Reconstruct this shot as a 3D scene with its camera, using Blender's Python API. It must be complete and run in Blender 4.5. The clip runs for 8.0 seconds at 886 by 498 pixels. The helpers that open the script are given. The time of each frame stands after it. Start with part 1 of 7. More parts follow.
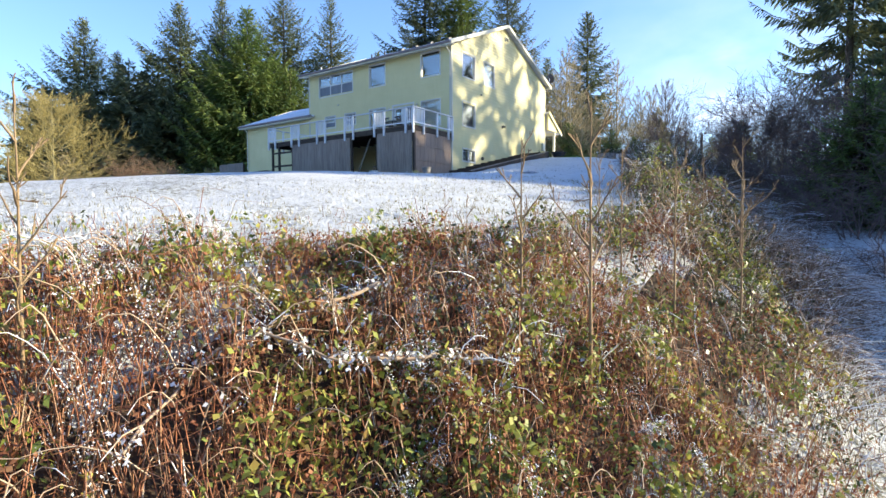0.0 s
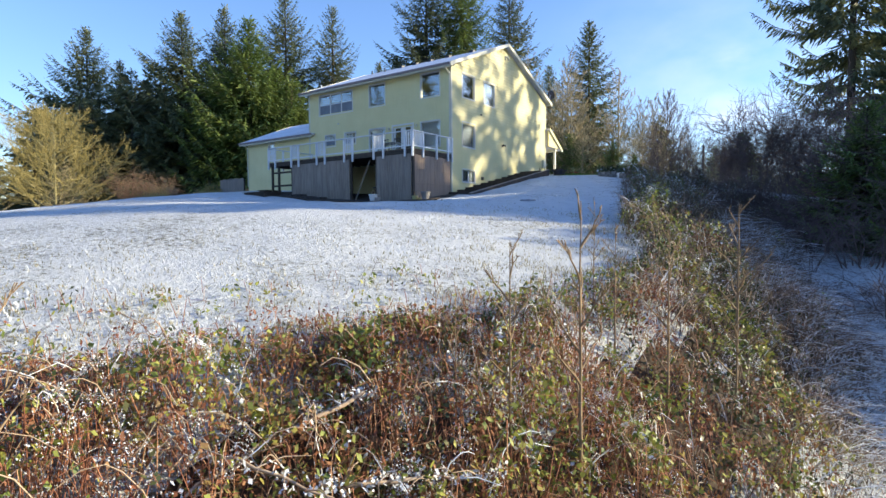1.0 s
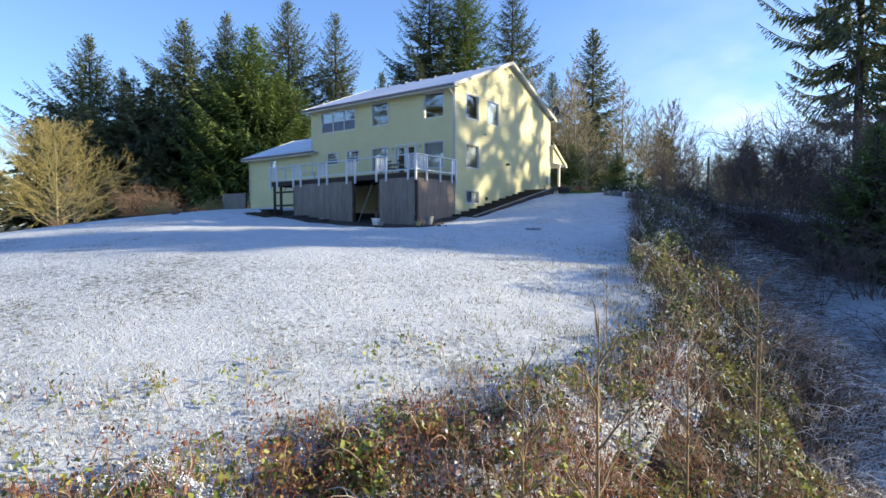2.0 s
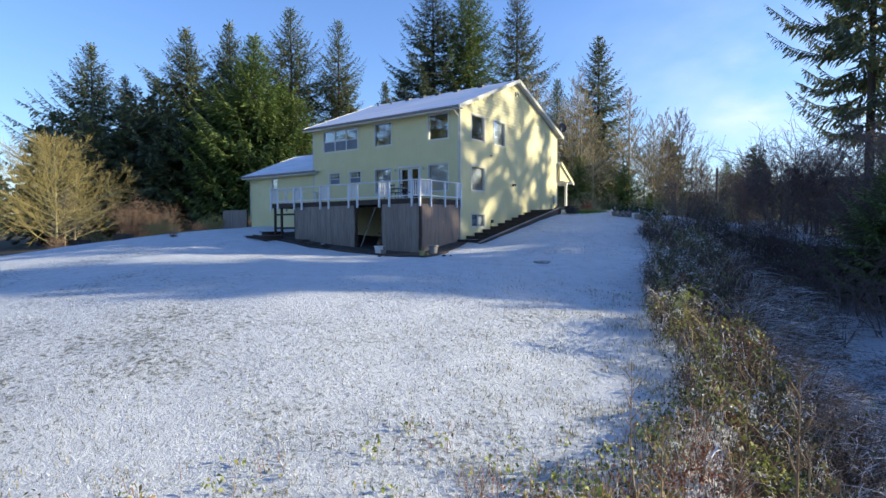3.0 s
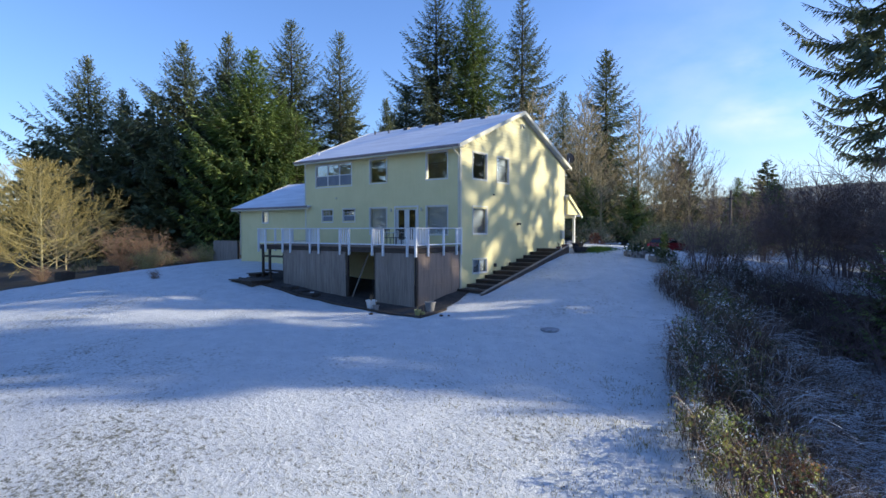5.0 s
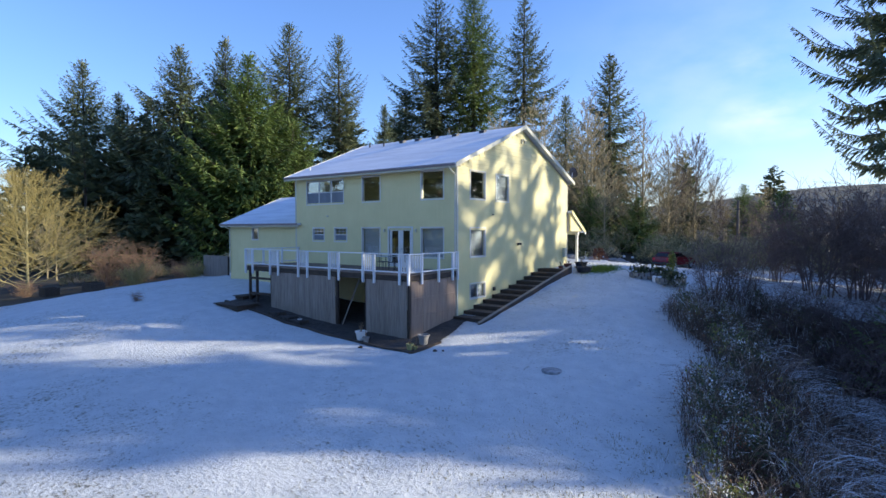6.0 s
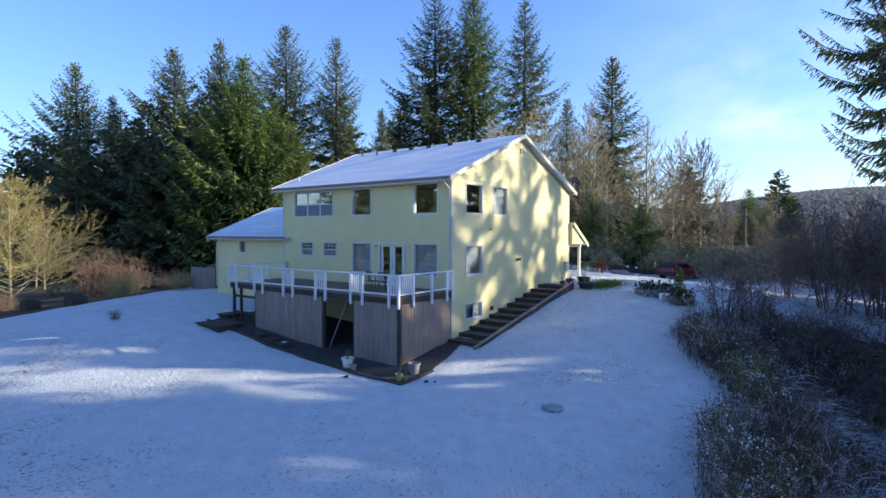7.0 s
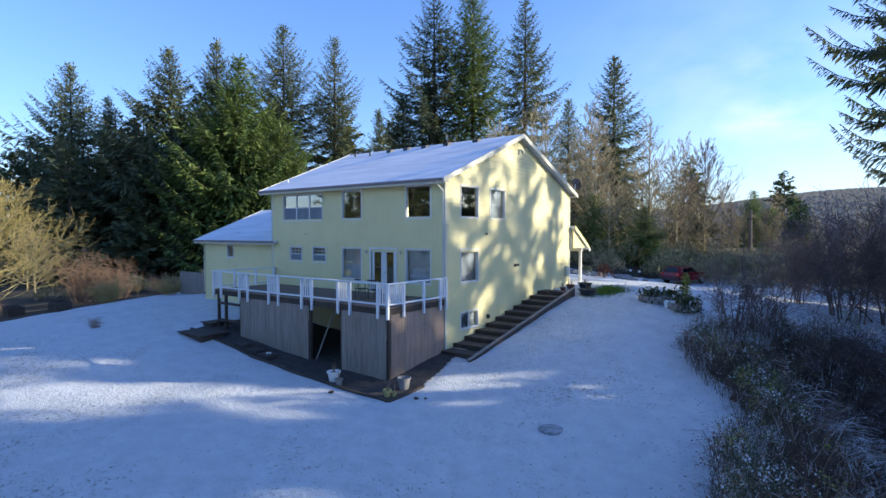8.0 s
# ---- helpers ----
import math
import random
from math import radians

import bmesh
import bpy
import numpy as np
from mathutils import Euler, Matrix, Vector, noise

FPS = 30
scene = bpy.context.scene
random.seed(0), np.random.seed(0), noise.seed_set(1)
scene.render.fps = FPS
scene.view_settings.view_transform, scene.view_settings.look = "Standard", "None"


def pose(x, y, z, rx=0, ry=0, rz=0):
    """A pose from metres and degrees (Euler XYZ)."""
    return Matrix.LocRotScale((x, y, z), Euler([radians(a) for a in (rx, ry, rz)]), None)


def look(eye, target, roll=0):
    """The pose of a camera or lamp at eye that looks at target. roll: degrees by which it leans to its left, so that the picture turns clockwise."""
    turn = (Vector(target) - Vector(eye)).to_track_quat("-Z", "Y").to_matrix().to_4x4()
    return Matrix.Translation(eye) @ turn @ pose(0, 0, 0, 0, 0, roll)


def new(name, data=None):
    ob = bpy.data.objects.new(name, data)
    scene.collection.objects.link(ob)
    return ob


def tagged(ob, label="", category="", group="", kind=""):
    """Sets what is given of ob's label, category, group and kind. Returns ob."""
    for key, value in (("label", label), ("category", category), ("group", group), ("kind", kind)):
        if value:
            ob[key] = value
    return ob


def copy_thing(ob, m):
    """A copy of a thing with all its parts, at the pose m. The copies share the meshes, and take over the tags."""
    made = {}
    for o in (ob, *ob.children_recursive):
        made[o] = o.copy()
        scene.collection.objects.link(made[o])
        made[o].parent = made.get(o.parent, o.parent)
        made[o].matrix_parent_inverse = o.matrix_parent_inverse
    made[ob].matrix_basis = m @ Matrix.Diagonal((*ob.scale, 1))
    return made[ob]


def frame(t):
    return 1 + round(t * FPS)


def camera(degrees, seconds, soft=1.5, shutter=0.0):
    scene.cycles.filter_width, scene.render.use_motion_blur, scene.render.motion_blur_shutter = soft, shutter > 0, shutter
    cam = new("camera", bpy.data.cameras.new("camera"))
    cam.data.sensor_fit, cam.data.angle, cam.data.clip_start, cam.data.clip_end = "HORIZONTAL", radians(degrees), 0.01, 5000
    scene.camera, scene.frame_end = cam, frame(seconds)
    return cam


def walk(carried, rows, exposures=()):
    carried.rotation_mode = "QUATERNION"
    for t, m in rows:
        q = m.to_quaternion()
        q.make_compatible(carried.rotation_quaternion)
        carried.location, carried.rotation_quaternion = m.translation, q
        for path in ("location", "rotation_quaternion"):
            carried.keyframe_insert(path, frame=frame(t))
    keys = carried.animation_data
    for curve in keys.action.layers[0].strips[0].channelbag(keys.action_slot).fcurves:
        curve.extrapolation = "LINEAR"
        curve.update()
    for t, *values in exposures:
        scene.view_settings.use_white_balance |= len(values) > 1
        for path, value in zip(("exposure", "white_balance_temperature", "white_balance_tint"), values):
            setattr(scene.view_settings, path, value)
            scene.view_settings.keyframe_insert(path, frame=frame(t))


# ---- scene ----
cam = camera(77.6, 8.0)
PATH = [
    (0, (18.469, -27.125, -2.795), (17.317, -25.492, -2.889), -0.3),
    (0.5, (18.525, -27.007, -2.213), (17.37, -25.377, -2.304), -0.3),
    (1, (18.533, -26.903, -1.618), (17.374, -25.276, -1.706), -0.3),
    (1.5, (18.417, -26.766, -1.012), (17.254, -25.141, -1.098), -0.2),
    (2, (18.223, -26.571, -0.364), (17.057, -24.949, -0.449), -0.2),
    (3.5, (17.319, -25.409, 1.629), (16.138, -23.798, 1.55), -0.2),
    (4, (17.077, -24.989, 2.166), (15.893, -23.379, 2.091), -0.1),
    (4.5, (16.764, -24.365, 2.733), (15.577, -22.757, 2.662), -0.1),
    (6, (15.686, -22.124, 4.503), (14.49, -20.523, 4.434), -0.0),
    (6.5, (15.312, -21.335, 4.93), (14.114, -19.735, 4.864), -0.0),
    (7, (14.938, -20.543, 5.232), (13.738, -18.944, 5.168), 0.0),
    (7.5, (14.63, -19.799, 5.401), (13.427, -18.202, 5.338), -0.0),
    (8, (14.414, -19.235, 5.414), (13.209, -17.639, 5.353), 0.0),
]
walk(cam, [(t, look(eye, target, roll)) for t, eye, target, roll in PATH],
     exposures=[(0.0, 1.20, 6300, 10), (1.0, 0.88, 6250, 10), (2.0, 0.82, 6100, 11), (4.0, 0.50, 5800, 13), (6.0, 0.68, 5700, 14), (8.0, 0.77, 5650, 14)])

# ---- light ----
SUN_WAY = Vector((0.81, 0.59, 0.0)).normalized()
SUN_UP = radians(19.0)
to_sun = Vector((SUN_WAY.x * math.cos(SUN_UP), SUN_WAY.y * math.cos(SUN_UP), math.sin(SUN_UP)))
sun_data = bpy.data.lights.new("sun", "SUN")
sun_data.energy, sun_data.angle, sun_data.color = 5.2, radians(0.55), (1.0, 0.865, 0.575)
sun_lamp = new("sun", sun_data)
sun_lamp.rotation_mode = "QUATERNION"
sun_lamp.rotation_quaternion = to_sun.to_track_quat("Z", "Y")

world = bpy.data.worlds.new("sky")
scene.world = world
world.use_nodes = True
wn, wl = world.node_tree.nodes, world.node_tree.links
wn.clear()
sky = wn.new("ShaderNodeTexSky")
sky.sky_type = "NISHITA"
sky.sun_disc = False
sky.sun_elevation = SUN_UP
sky.sun_rotation = math.atan2(SUN_WAY.x, SUN_WAY.y)
sky.altitude, sky.air_density, sky.dust_density, sky.ozone_density = 50.0, 1.2, 0.5, 4.0
w_coord = wn.new("ShaderNodeTexCoord")
w_map = wn.new("ShaderNodeMapping")
w_map.inputs["Scale"].default_value = (3.2, 3.2, 6.4)
w_map.inputs["Location"].default_value = (5.2, 1.1, 0.3)
cloud = wn.new("ShaderNodeTexNoise")
cloud.inputs["Scale"].default_value, cloud.inputs["Detail"].default_value = 2.1, 6.0
cloud_ramp = wn.new("ShaderNodeValToRGB")
cloud_ramp.color_ramp.elements[0].position, cloud_ramp.color_ramp.elements[1].position = 0.36, 0.62
cloud_ramp.color_ramp.elements[0].color = (0, 0, 0, 1)
cloud_ramp.color_ramp.elements[1].color = (0.62, 0.62, 0.62, 1)
cloud_mix = wn.new("ShaderNodeMixRGB")
cloud_mix.inputs["Color2"].default_value = (6.0, 5.8, 6.1, 1)
back = wn.new("ShaderNodeBackground")
back.inputs["Strength"].default_value = 0.14
w_out = wn.new("ShaderNodeOutputWorld")
wl.new(w_coord.outputs["Generated"], w_map.inputs["Vector"])
wl.new(w_map.outputs["Vector"], cloud.inputs["Vector"])
wl.new(cloud.outputs["Fac"], cloud_ramp.inputs["Fac"])
wisp = None
for way, reach, amount in (((-0.110, 0.979, 0.174), 0.13, 1.0), ((-0.122, 0.959, 0.254), 0.09, 0.6), ((-0.08, 0.97, 0.21), 0.5, 0.30)):
    away, long_way, near = wn.new("ShaderNodeVectorMath"), wn.new("ShaderNodeVectorMath"), wn.new("ShaderNodeMapRange")
    away.operation, long_way.operation = "DISTANCE", "MULTIPLY"
    long_way.inputs[1].default_value = (1.0, 1.0, 2.0)
    away.inputs[1].default_value = (way[0], way[1], way[2] * 2.0)
    near.interpolation_type = "SMOOTHSTEP"
    near.inputs["From Min"].default_value, near.inputs["From Max"].default_value = reach, 0.0
    near.inputs["To Min"].default_value, near.inputs["To Max"].default_value = 0.0, amount
    wl.new(w_coord.outputs["Generated"], long_way.inputs[0])
    wl.new(long_way.outputs["Vector"], away.inputs[0])
    wl.new(away.outputs["Value"], near.inputs["Value"])
    if wisp is None:
        wisp = near.outputs["Result"]
    else:
        both = wn.new("ShaderNodeMath")
        both.operation = "MAXIMUM"
        wl.new(wisp, both.inputs[0])
        wl.new(near.outputs["Result"], both.inputs[1])
        wisp = both.outputs["Value"]
w_mul = wn.new("ShaderNodeMath")
w_mul.operation = "MULTIPLY"
wl.new(wisp, w_mul.inputs[0])
wl.new(cloud_ramp.outputs["Color"], w_mul.inputs[1])
wl.new(w_mul.outputs["Value"], cloud_mix.inputs["Fac"])
sky_tint = wn.new("ShaderNodeMixRGB")
sky_tint.blend_type = "MULTIPLY"
sky_tint.inputs["Fac"].default_value = 1.0
sky_tint.inputs["Color2"].default_value = (0.96, 0.97, 1.13, 1)
wl.new(sky.outputs["Color"], sky_tint.inputs["Color1"])
wl.new(sky_tint.outputs["Color"], cloud_mix.inputs["Color1"])
wl.new(cloud_mix.outputs["Color"], back.inputs["Color"])
wl.new(back.outputs["Background"], w_out.inputs["Surface"])


# ---- materials ----
def rgba(c):
    return (c[0], c[1], c[2], 1.0)


def shader(name, rough=0.8, metallic=0.0):
    m = bpy.data.materials.new(name)
    m.use_nodes = True
    n, l = m.node_tree.nodes, m.node_tree.links
    b = n["Principled BSDF"]
    b.inputs["Roughness"].default_value, b.inputs["Metallic"].default_value = rough, metallic
    return m, n, l, b


def coords(n, l, scale=(1, 1, 1), kind="Object"):
    c, mp = n.new("ShaderNodeTexCoord"), n.new("ShaderNodeMapping")
    mp.inputs["Scale"].default_value = scale
    l.new(c.outputs[kind], mp.inputs["Vector"])
    return mp.outputs["Vector"]


def noise_at(n, l, vec, scale, detail=5.0, rough=0.6):
    t = n.new("ShaderNodeTexNoise")
    t.inputs["Scale"].default_value, t.inputs["Detail"].default_value = scale, detail
    t.inputs["Roughness"].default_value = rough
    l.new(vec, t.inputs["Vector"])
    return t.outputs["Fac"]


def ramp(n, l, fac, stops):
    r = n.new("ShaderNodeValToRGB")
    e = r.color_ramp.elements
    while len(e) < len(stops):
        e.new(0.5)
    for i, (p, c) in enumerate(stops):
        e[i].position, e[i].color = p, rgba(c)
    l.new(fac, r.inputs["Fac"])
    return r.outputs["Color"]


def mix(n, l, fac, a, b, blend="MIX"):
    m = n.new("ShaderNodeMixRGB")
    m.blend_type = blend
    for key, v in (("Fac", fac), ("Color1", a), ("Color2", b)):
        if isinstance(v, (int, float)):
            m.inputs[key].default_value = v
        elif isinstance(v, tuple):
            m.inputs[key].default_value = rgba(v)
        else:
            l.new(v, m.inputs[key])
    return m.outputs["Color"]


def bump(n, l, b, height, strength=0.4, distance=0.02):
    k = n.new("ShaderNodeBump")
    k.inputs["Strength"].default_value, k.inputs["Distance"].default_value = strength, distance
    l.new(height, k.inputs["Height"])
    l.new(k.outputs["Normal"], b.inputs["Normal"])


def rough_mat(name, c1, c2, scale=6.0, fine=60.0, rough=0.8, strength=0.3, stretch=(1, 1, 1), metallic=0.0, vary=0.0):
    """Two scales of variation, with a fine bump."""
    m, n, l, b = shader(name, rough, metallic)
    v = coords(n, l, stretch)
    col = ramp(n, l, noise_at(n, l, v, scale), [(0.3, c1), (0.7, c2)])
    grain = noise_at(n, l, v, fine, 4.0)
    col = mix(n, l, 0.35, col, ramp(n, l, grain, [(0.25, (0.45, 0.45, 0.45)), (0.75, (1.0, 1.0, 1.0))]), "MULTIPLY")
    if vary:
        info = n.new("ShaderNodeObjectInfo")
        col = mix(n, l, vary, col, ramp(n, l, info.outputs["Random"], [(0.0, (0.45, 0.42, 0.40)), (1.0, (1.0, 1.0, 1.0))]), "MULTIPLY")
    l.new(col, b.inputs["Base Color"])
    bump(n, l, b, grain, strength, 0.01)
    return m


def leaf_mat(name, stops, frost=0.0, rough=0.6, spread="island", patch=1.2, patch_amount=0.5, through_light=0.0):
    """Leaves whose colour varies leaf by leaf and in patches; frost: the share of leaves rimed white."""
    m, n, l, b = shader(name, rough)
    geo = n.new("ShaderNodeNewGeometry")
    obj = n.new("ShaderNodeObjectInfo")
    v = coords(n, l)
    patches = noise_at(n, l, v, patch, 3.0)
    mixed = n.new("ShaderNodeMath")
    mixed.operation = "MULTIPLY_ADD"
    l.new(patches, mixed.inputs[0])
    mixed.inputs[1].default_value = patch_amount * 4
    sub = n.new("ShaderNodeMath")
    sub.operation = "MULTIPLY_ADD"
    l.new(geo.outputs["Random Per Island"], sub.inputs[0])
    sub.inputs[1].default_value = 0.55
    sub.inputs[2].default_value = 0.225 - patch_amount * 2
    l.new(sub.outputs[0], mixed.inputs[2])
    col = ramp(n, l, mixed.outputs[0], stops)
    if spread == "object":
        col = mix(n, l, 0.55, col, ramp(n, l, obj.outputs["Random"], [(0.0, (0.55, 0.6, 0.62)), (1.0, (1.0, 1.0, 0.85))]), "MULTIPLY")
    if frost:
        second = n.new("ShaderNodeMath")
        second.operation = "FRACT"
        times = n.new("ShaderNodeMath")
        times.operation = "MULTIPLY"
        l.new(geo.outputs["Random Per Island"], times.inputs[0])
        times.inputs[1].default_value = 17.3
        l.new(times.outputs[0], second.inputs[0])
        rime = noise_at(n, l, v, 1.7, 4.0)
        both = n.new("ShaderNodeMath")
        both.operation = "MULTIPLY_ADD"
        l.new(rime, both.inputs[0])
        both.inputs[1].default_value = 3.2
        l.new(second.outputs[0], both.inputs[2])
        f = ramp(n, l, both.outputs[0], [(0.0, (0, 0, 0)), (1.0, (1, 1, 1))])
        lim = n.new("ShaderNodeMapRange")
        lim.inputs["From Min"].default_value = 2.62 - frost
        lim.inputs["From Max"].default_value = 2.70 - frost
        l.new(both.outputs[0], lim.inputs["Value"])
        col = mix(n, l, lim.outputs["Result"], col, (0.78, 0.8, 0.84))
    l.new(col, b.inputs["Base Color"])
    if through_light:
        tr = n.new("ShaderNodeBsdfTranslucent")
        l.new(col, tr.inputs["Color"])
        ms = n.new("ShaderNodeMixShader")
        ms.inputs["Fac"].default_value = through_light
        l.new(b.outputs["BSDF"], ms.inputs[1])
        l.new(tr.outputs["BSDF"], ms.inputs[2])
        l.new(ms.outputs["Shader"], n["Material Output"].inputs["Surface"])
    return m


def snow_lawn(name="snow_on_grass", thin=0.0):
    """Thin powder snow over mown grass; tufts and thin spots show through."""
    m, n, l, b = shader(name, 0.75)
    v = coords(n, l)
    tuft = noise_at(n, l, v, 7.5, 6.0, 0.75)
    fine = noise_at(n, l, v, 34.0, 4.0, 0.7)
    wide = noise_at(n, l, v, 0.22, 4.0)
    add = n.new("ShaderNodeMath")
    add.operation = "MULTIPLY_ADD"
    l.new(wide, add.inputs[0])
    add.inputs[1].default_value = 0.45
    l.new(tuft, add.inputs[2])
    add2 = n.new("ShaderNodeMath")
    add2.operation = "MULTIPLY_ADD"
    l.new(fine, add2.inputs[0])
    add2.inputs[1].default_value = 0.45
    l.new(add.outputs[0], add2.inputs[2])
    snow = ramp(n, l, noise_at(n, l, v, 1.6, 5.0), [(0.3, (0.58, 0.605, 0.63)), (0.7, (0.715, 0.735, 0.755))])
    grass = ramp(n, l, fine, [(0.3, (0.065, 0.07, 0.04)), (0.7, (0.17, 0.155, 0.09))])
    # the powder thins out down the slope
    down, slope = n.new("ShaderNodeSeparateXYZ"), n.new("ShaderNodeMapRange")
    l.new(v, down.inputs["Vector"])
    slope.inputs["From Min"].default_value, slope.inputs["From Max"].default_value = -8.0, -26.0
    slope.inputs["To Min"].default_value, slope.inputs["To Max"].default_value = 0.0, 0.10
    l.new(down.outputs["Y"], slope.inputs["Value"])
    thinner = n.new("ShaderNodeMath")
    thinner.operation = "ADD"
    l.new(add2.outputs[0], thinner.inputs[0])
    l.new(slope.outputs["Result"], thinner.inputs[1])
    half = n.new("ShaderNodeMath")
    half.operation = "MULTIPLY"
    l.new(thinner.outputs[0], half.inputs[0])
    half.inputs[1].default_value = 0.5
    inv = ramp(n, l, half.outputs[0], [(0.525 - thin, (0, 0, 0)), (0.585 - thin, (0.95, 0.95, 0.95))])
    l.new(mix(n, l, inv, snow, grass), b.inputs["Base Color"])
    lump = n.new("ShaderNodeMath")
    lump.operation = "MULTIPLY_ADD"
    l.new(noise_at(n, l, v, 5.5, 5.0, 0.65), lump.inputs[0])
    lump.inputs[1].default_value = 1.3
    l.new(add2.outputs[0], lump.inputs[2])
    bump(n, l, b, lump.outputs[0], 0.85, 0.11)
    return m


def siding_mat():
    m, n, l, b = shader("pale_yellow_paint", 0.55)
    v = coords(n, l)
    col = ramp(n, l, noise_at(n, l, v, 0.7, 5.0), [(0.3, (0.685, 0.610, 0.300)), (0.7, (0.755, 0.675, 0.350))])
    streak = noise_at(n, l, coords(n, l, (5, 5, 0.25)), 3.0, 4.0)
    col = mix(n, l, 0.08, col, ramp(n, l, streak, [(0.35, (0.6, 0.58, 0.5)), (0.6, (1, 1, 1))]), "MULTIPLY")
    l.new(col, b.inputs["Base Color"])
    bump(n, l, b, noise_at(n, l, coords(n, l, (1, 1, 8)), 20.0), 0.15, 0.004)
    return m


def roof_snow_mat():
    m, n, l, b = shader("thin_snow_on_shingles", 0.7)
    v = coords(n, l)
    wide = noise_at(n, l, coords(n, l, (0.25, 1.6, 1.6)), 1.2, 5.0)
    fine = noise_at(n, l, v, 14.0, 4.0)
    snow = ramp(n, l, wide, [(0.3, (0.60, 0.60, 0.64)), (0.65, (0.80, 0.80, 0.84))])
    shing = ramp(n, l, fine, [(0.3, (0.10, 0.09, 0.09)), (0.7, (0.22, 0.2, 0.19))])
    l.new(mix(n, l, ramp(n, l, fine, [(0.55, (0, 0, 0)), (0.75, (0.35, 0.35, 0.35))]), snow, shing), b.inputs["Base Color"])
    bump(n, l, b, fine, 0.3, 0.01)
    return m


def glass_mat():
    m, n, l, b = shader("window_glass", 0.02)
    b.inputs["Base Color"].default_value = (0.9, 0.95, 0.95, 1)
    b.inputs["Transmission Weight"].default_value = 1.0
    b.inputs["IOR"].default_value = 2.1
    bump(n, l, b, noise_at(n, l, coords(n, l), 1.3, 2.0), 0.04, 0.02)
    return m


SNOW = snow_lawn()
TRACK = snow_lawn("frosted_rough_track", 0.04)
SOIL = rough_mat("bare_soil", (0.035, 0.022, 0.014), (0.09, 0.06, 0.04), 3.0, 40.0, 0.95, 0.8)
DUFF = rough_mat("forest_floor", (0.02, 0.017, 0.01), (0.06, 0.045, 0.025), 0.8, 12.0, 0.95, 0.8)
SIDING = siding_mat()
TRIM = rough_mat("white_trim_paint", (0.74, 0.73, 0.68), (0.82, 0.81, 0.77), 2.0, 50.0, 0.5, 0.1)
CREAM = rough_mat("cream_gutter_paint", (0.60, 0.58, 0.46), (0.68, 0.66, 0.54), 2.0, 50.0, 0.45, 0.08)
RAIL = rough_mat("white_rail_paint", (0.72, 0.74, 0.76), (0.84, 0.85, 0.86), 3.0, 60.0, 0.5, 0.1)
ROOF = roof_snow_mat()
GLASS = glass_mat()
BLIND = rough_mat("grey_blind", (0.62, 0.64, 0.67), (0.74, 0.76, 0.78), 2.0, 60.0, 0.7, 0.2, (1, 1, 12))
SHADE = rough_mat("blue_grey_window_shade", (0.26, 0.30, 0.38), (0.34, 0.38, 0.46), 2.0, 60.0, 0.8, 0.2)
SCREEN = rough_mat("grey_insect_mesh", (0.17, 0.19, 0.22), (0.24, 0.26, 0.29), 2.0, 200.0, 0.7, 0.2)
MAUVE = rough_mat("weathered_brown_metal", (0.20, 0.165, 0.17), (0.29, 0.25, 0.26), 3.0, 50.0, 0.5, 0.1)
# the shade inside the rooms is put into this dark colour
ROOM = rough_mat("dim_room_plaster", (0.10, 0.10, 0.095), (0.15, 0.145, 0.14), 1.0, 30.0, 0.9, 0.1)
WOOD = rough_mat("weathered_fence_boards", (0.23, 0.19, 0.155), (0.40, 0.34, 0.285), 3.0, 30.0, 0.85, 0.6, (6, 6, 0.4), 0.0, 0.28)
WOOD_RED = rough_mat("stained_plywood", (0.27, 0.195, 0.145), (0.42, 0.31, 0.235), 1.5, 30.0, 0.8, 0.4, (4, 4, 0.5), 0.0, 0.3)
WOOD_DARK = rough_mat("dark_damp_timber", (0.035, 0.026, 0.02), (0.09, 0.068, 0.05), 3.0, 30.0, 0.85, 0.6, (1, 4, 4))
DECK = rough_mat("deck_planks", (0.16, 0.115, 0.085), (0.26, 0.19, 0.14), 2.0, 30.0, 0.7, 0.4, (0.4, 6, 1), 0.0, 0.35)
CURB = rough_mat("bleached_timber", (0.22, 0.19, 0.16), (0.36, 0.32, 0.28), 3.0, 30.0, 0.85, 0.5, (5, 0.5, 5))
TREAD = rough_mat("brown_gravel_tread", (0.05, 0.036, 0.026), (0.13, 0.10, 0.075), 6.0, 60.0, 0.95, 0.9)
GRAVEL = rough_mat("damp_bark_and_gravel", (0.024, 0.021, 0.018), (0.08, 0.068, 0.06), 5.0, 60.0, 0.95, 0.9)
DARK_METAL = rough_mat("dark_metal", (0.03, 0.03, 0.035), (0.07, 0.07, 0.08), 5.0, 60.0, 0.45, 0.1, (1, 1, 1), 0.5)
PALE_METAL = rough_mat("galvanised_metal", (0.55, 0.56, 0.58), (0.72, 0.73, 0.74), 5.0, 60.0, 0.35, 0.1, (1, 1, 1), 0.6)
POT_WHITE = rough_mat("white_plastic", (0.70, 0.70, 0.68), (0.82, 0.82, 0.80), 4.0, 60.0, 0.5, 0.1)
POT_YELLOW = rough_mat("yellow_plastic", (0.36, 0.33, 0.12), (0.46, 0.42, 0.18), 4.0, 60.0, 0.5, 0.1)
POT_RED = rough_mat("dark_red_glaze", (0.11, 0.03, 0.025), (0.17, 0.05, 0.04), 4.0, 60.0, 0.4, 0.1)
STONE = rough_mat("grey_stone_blocks", (0.24, 0.23, 0.22), (0.42, 0.40, 0.38), 4.0, 40.0, 0.9, 0.6, (1, 1, 1), 0.0, 0.4)
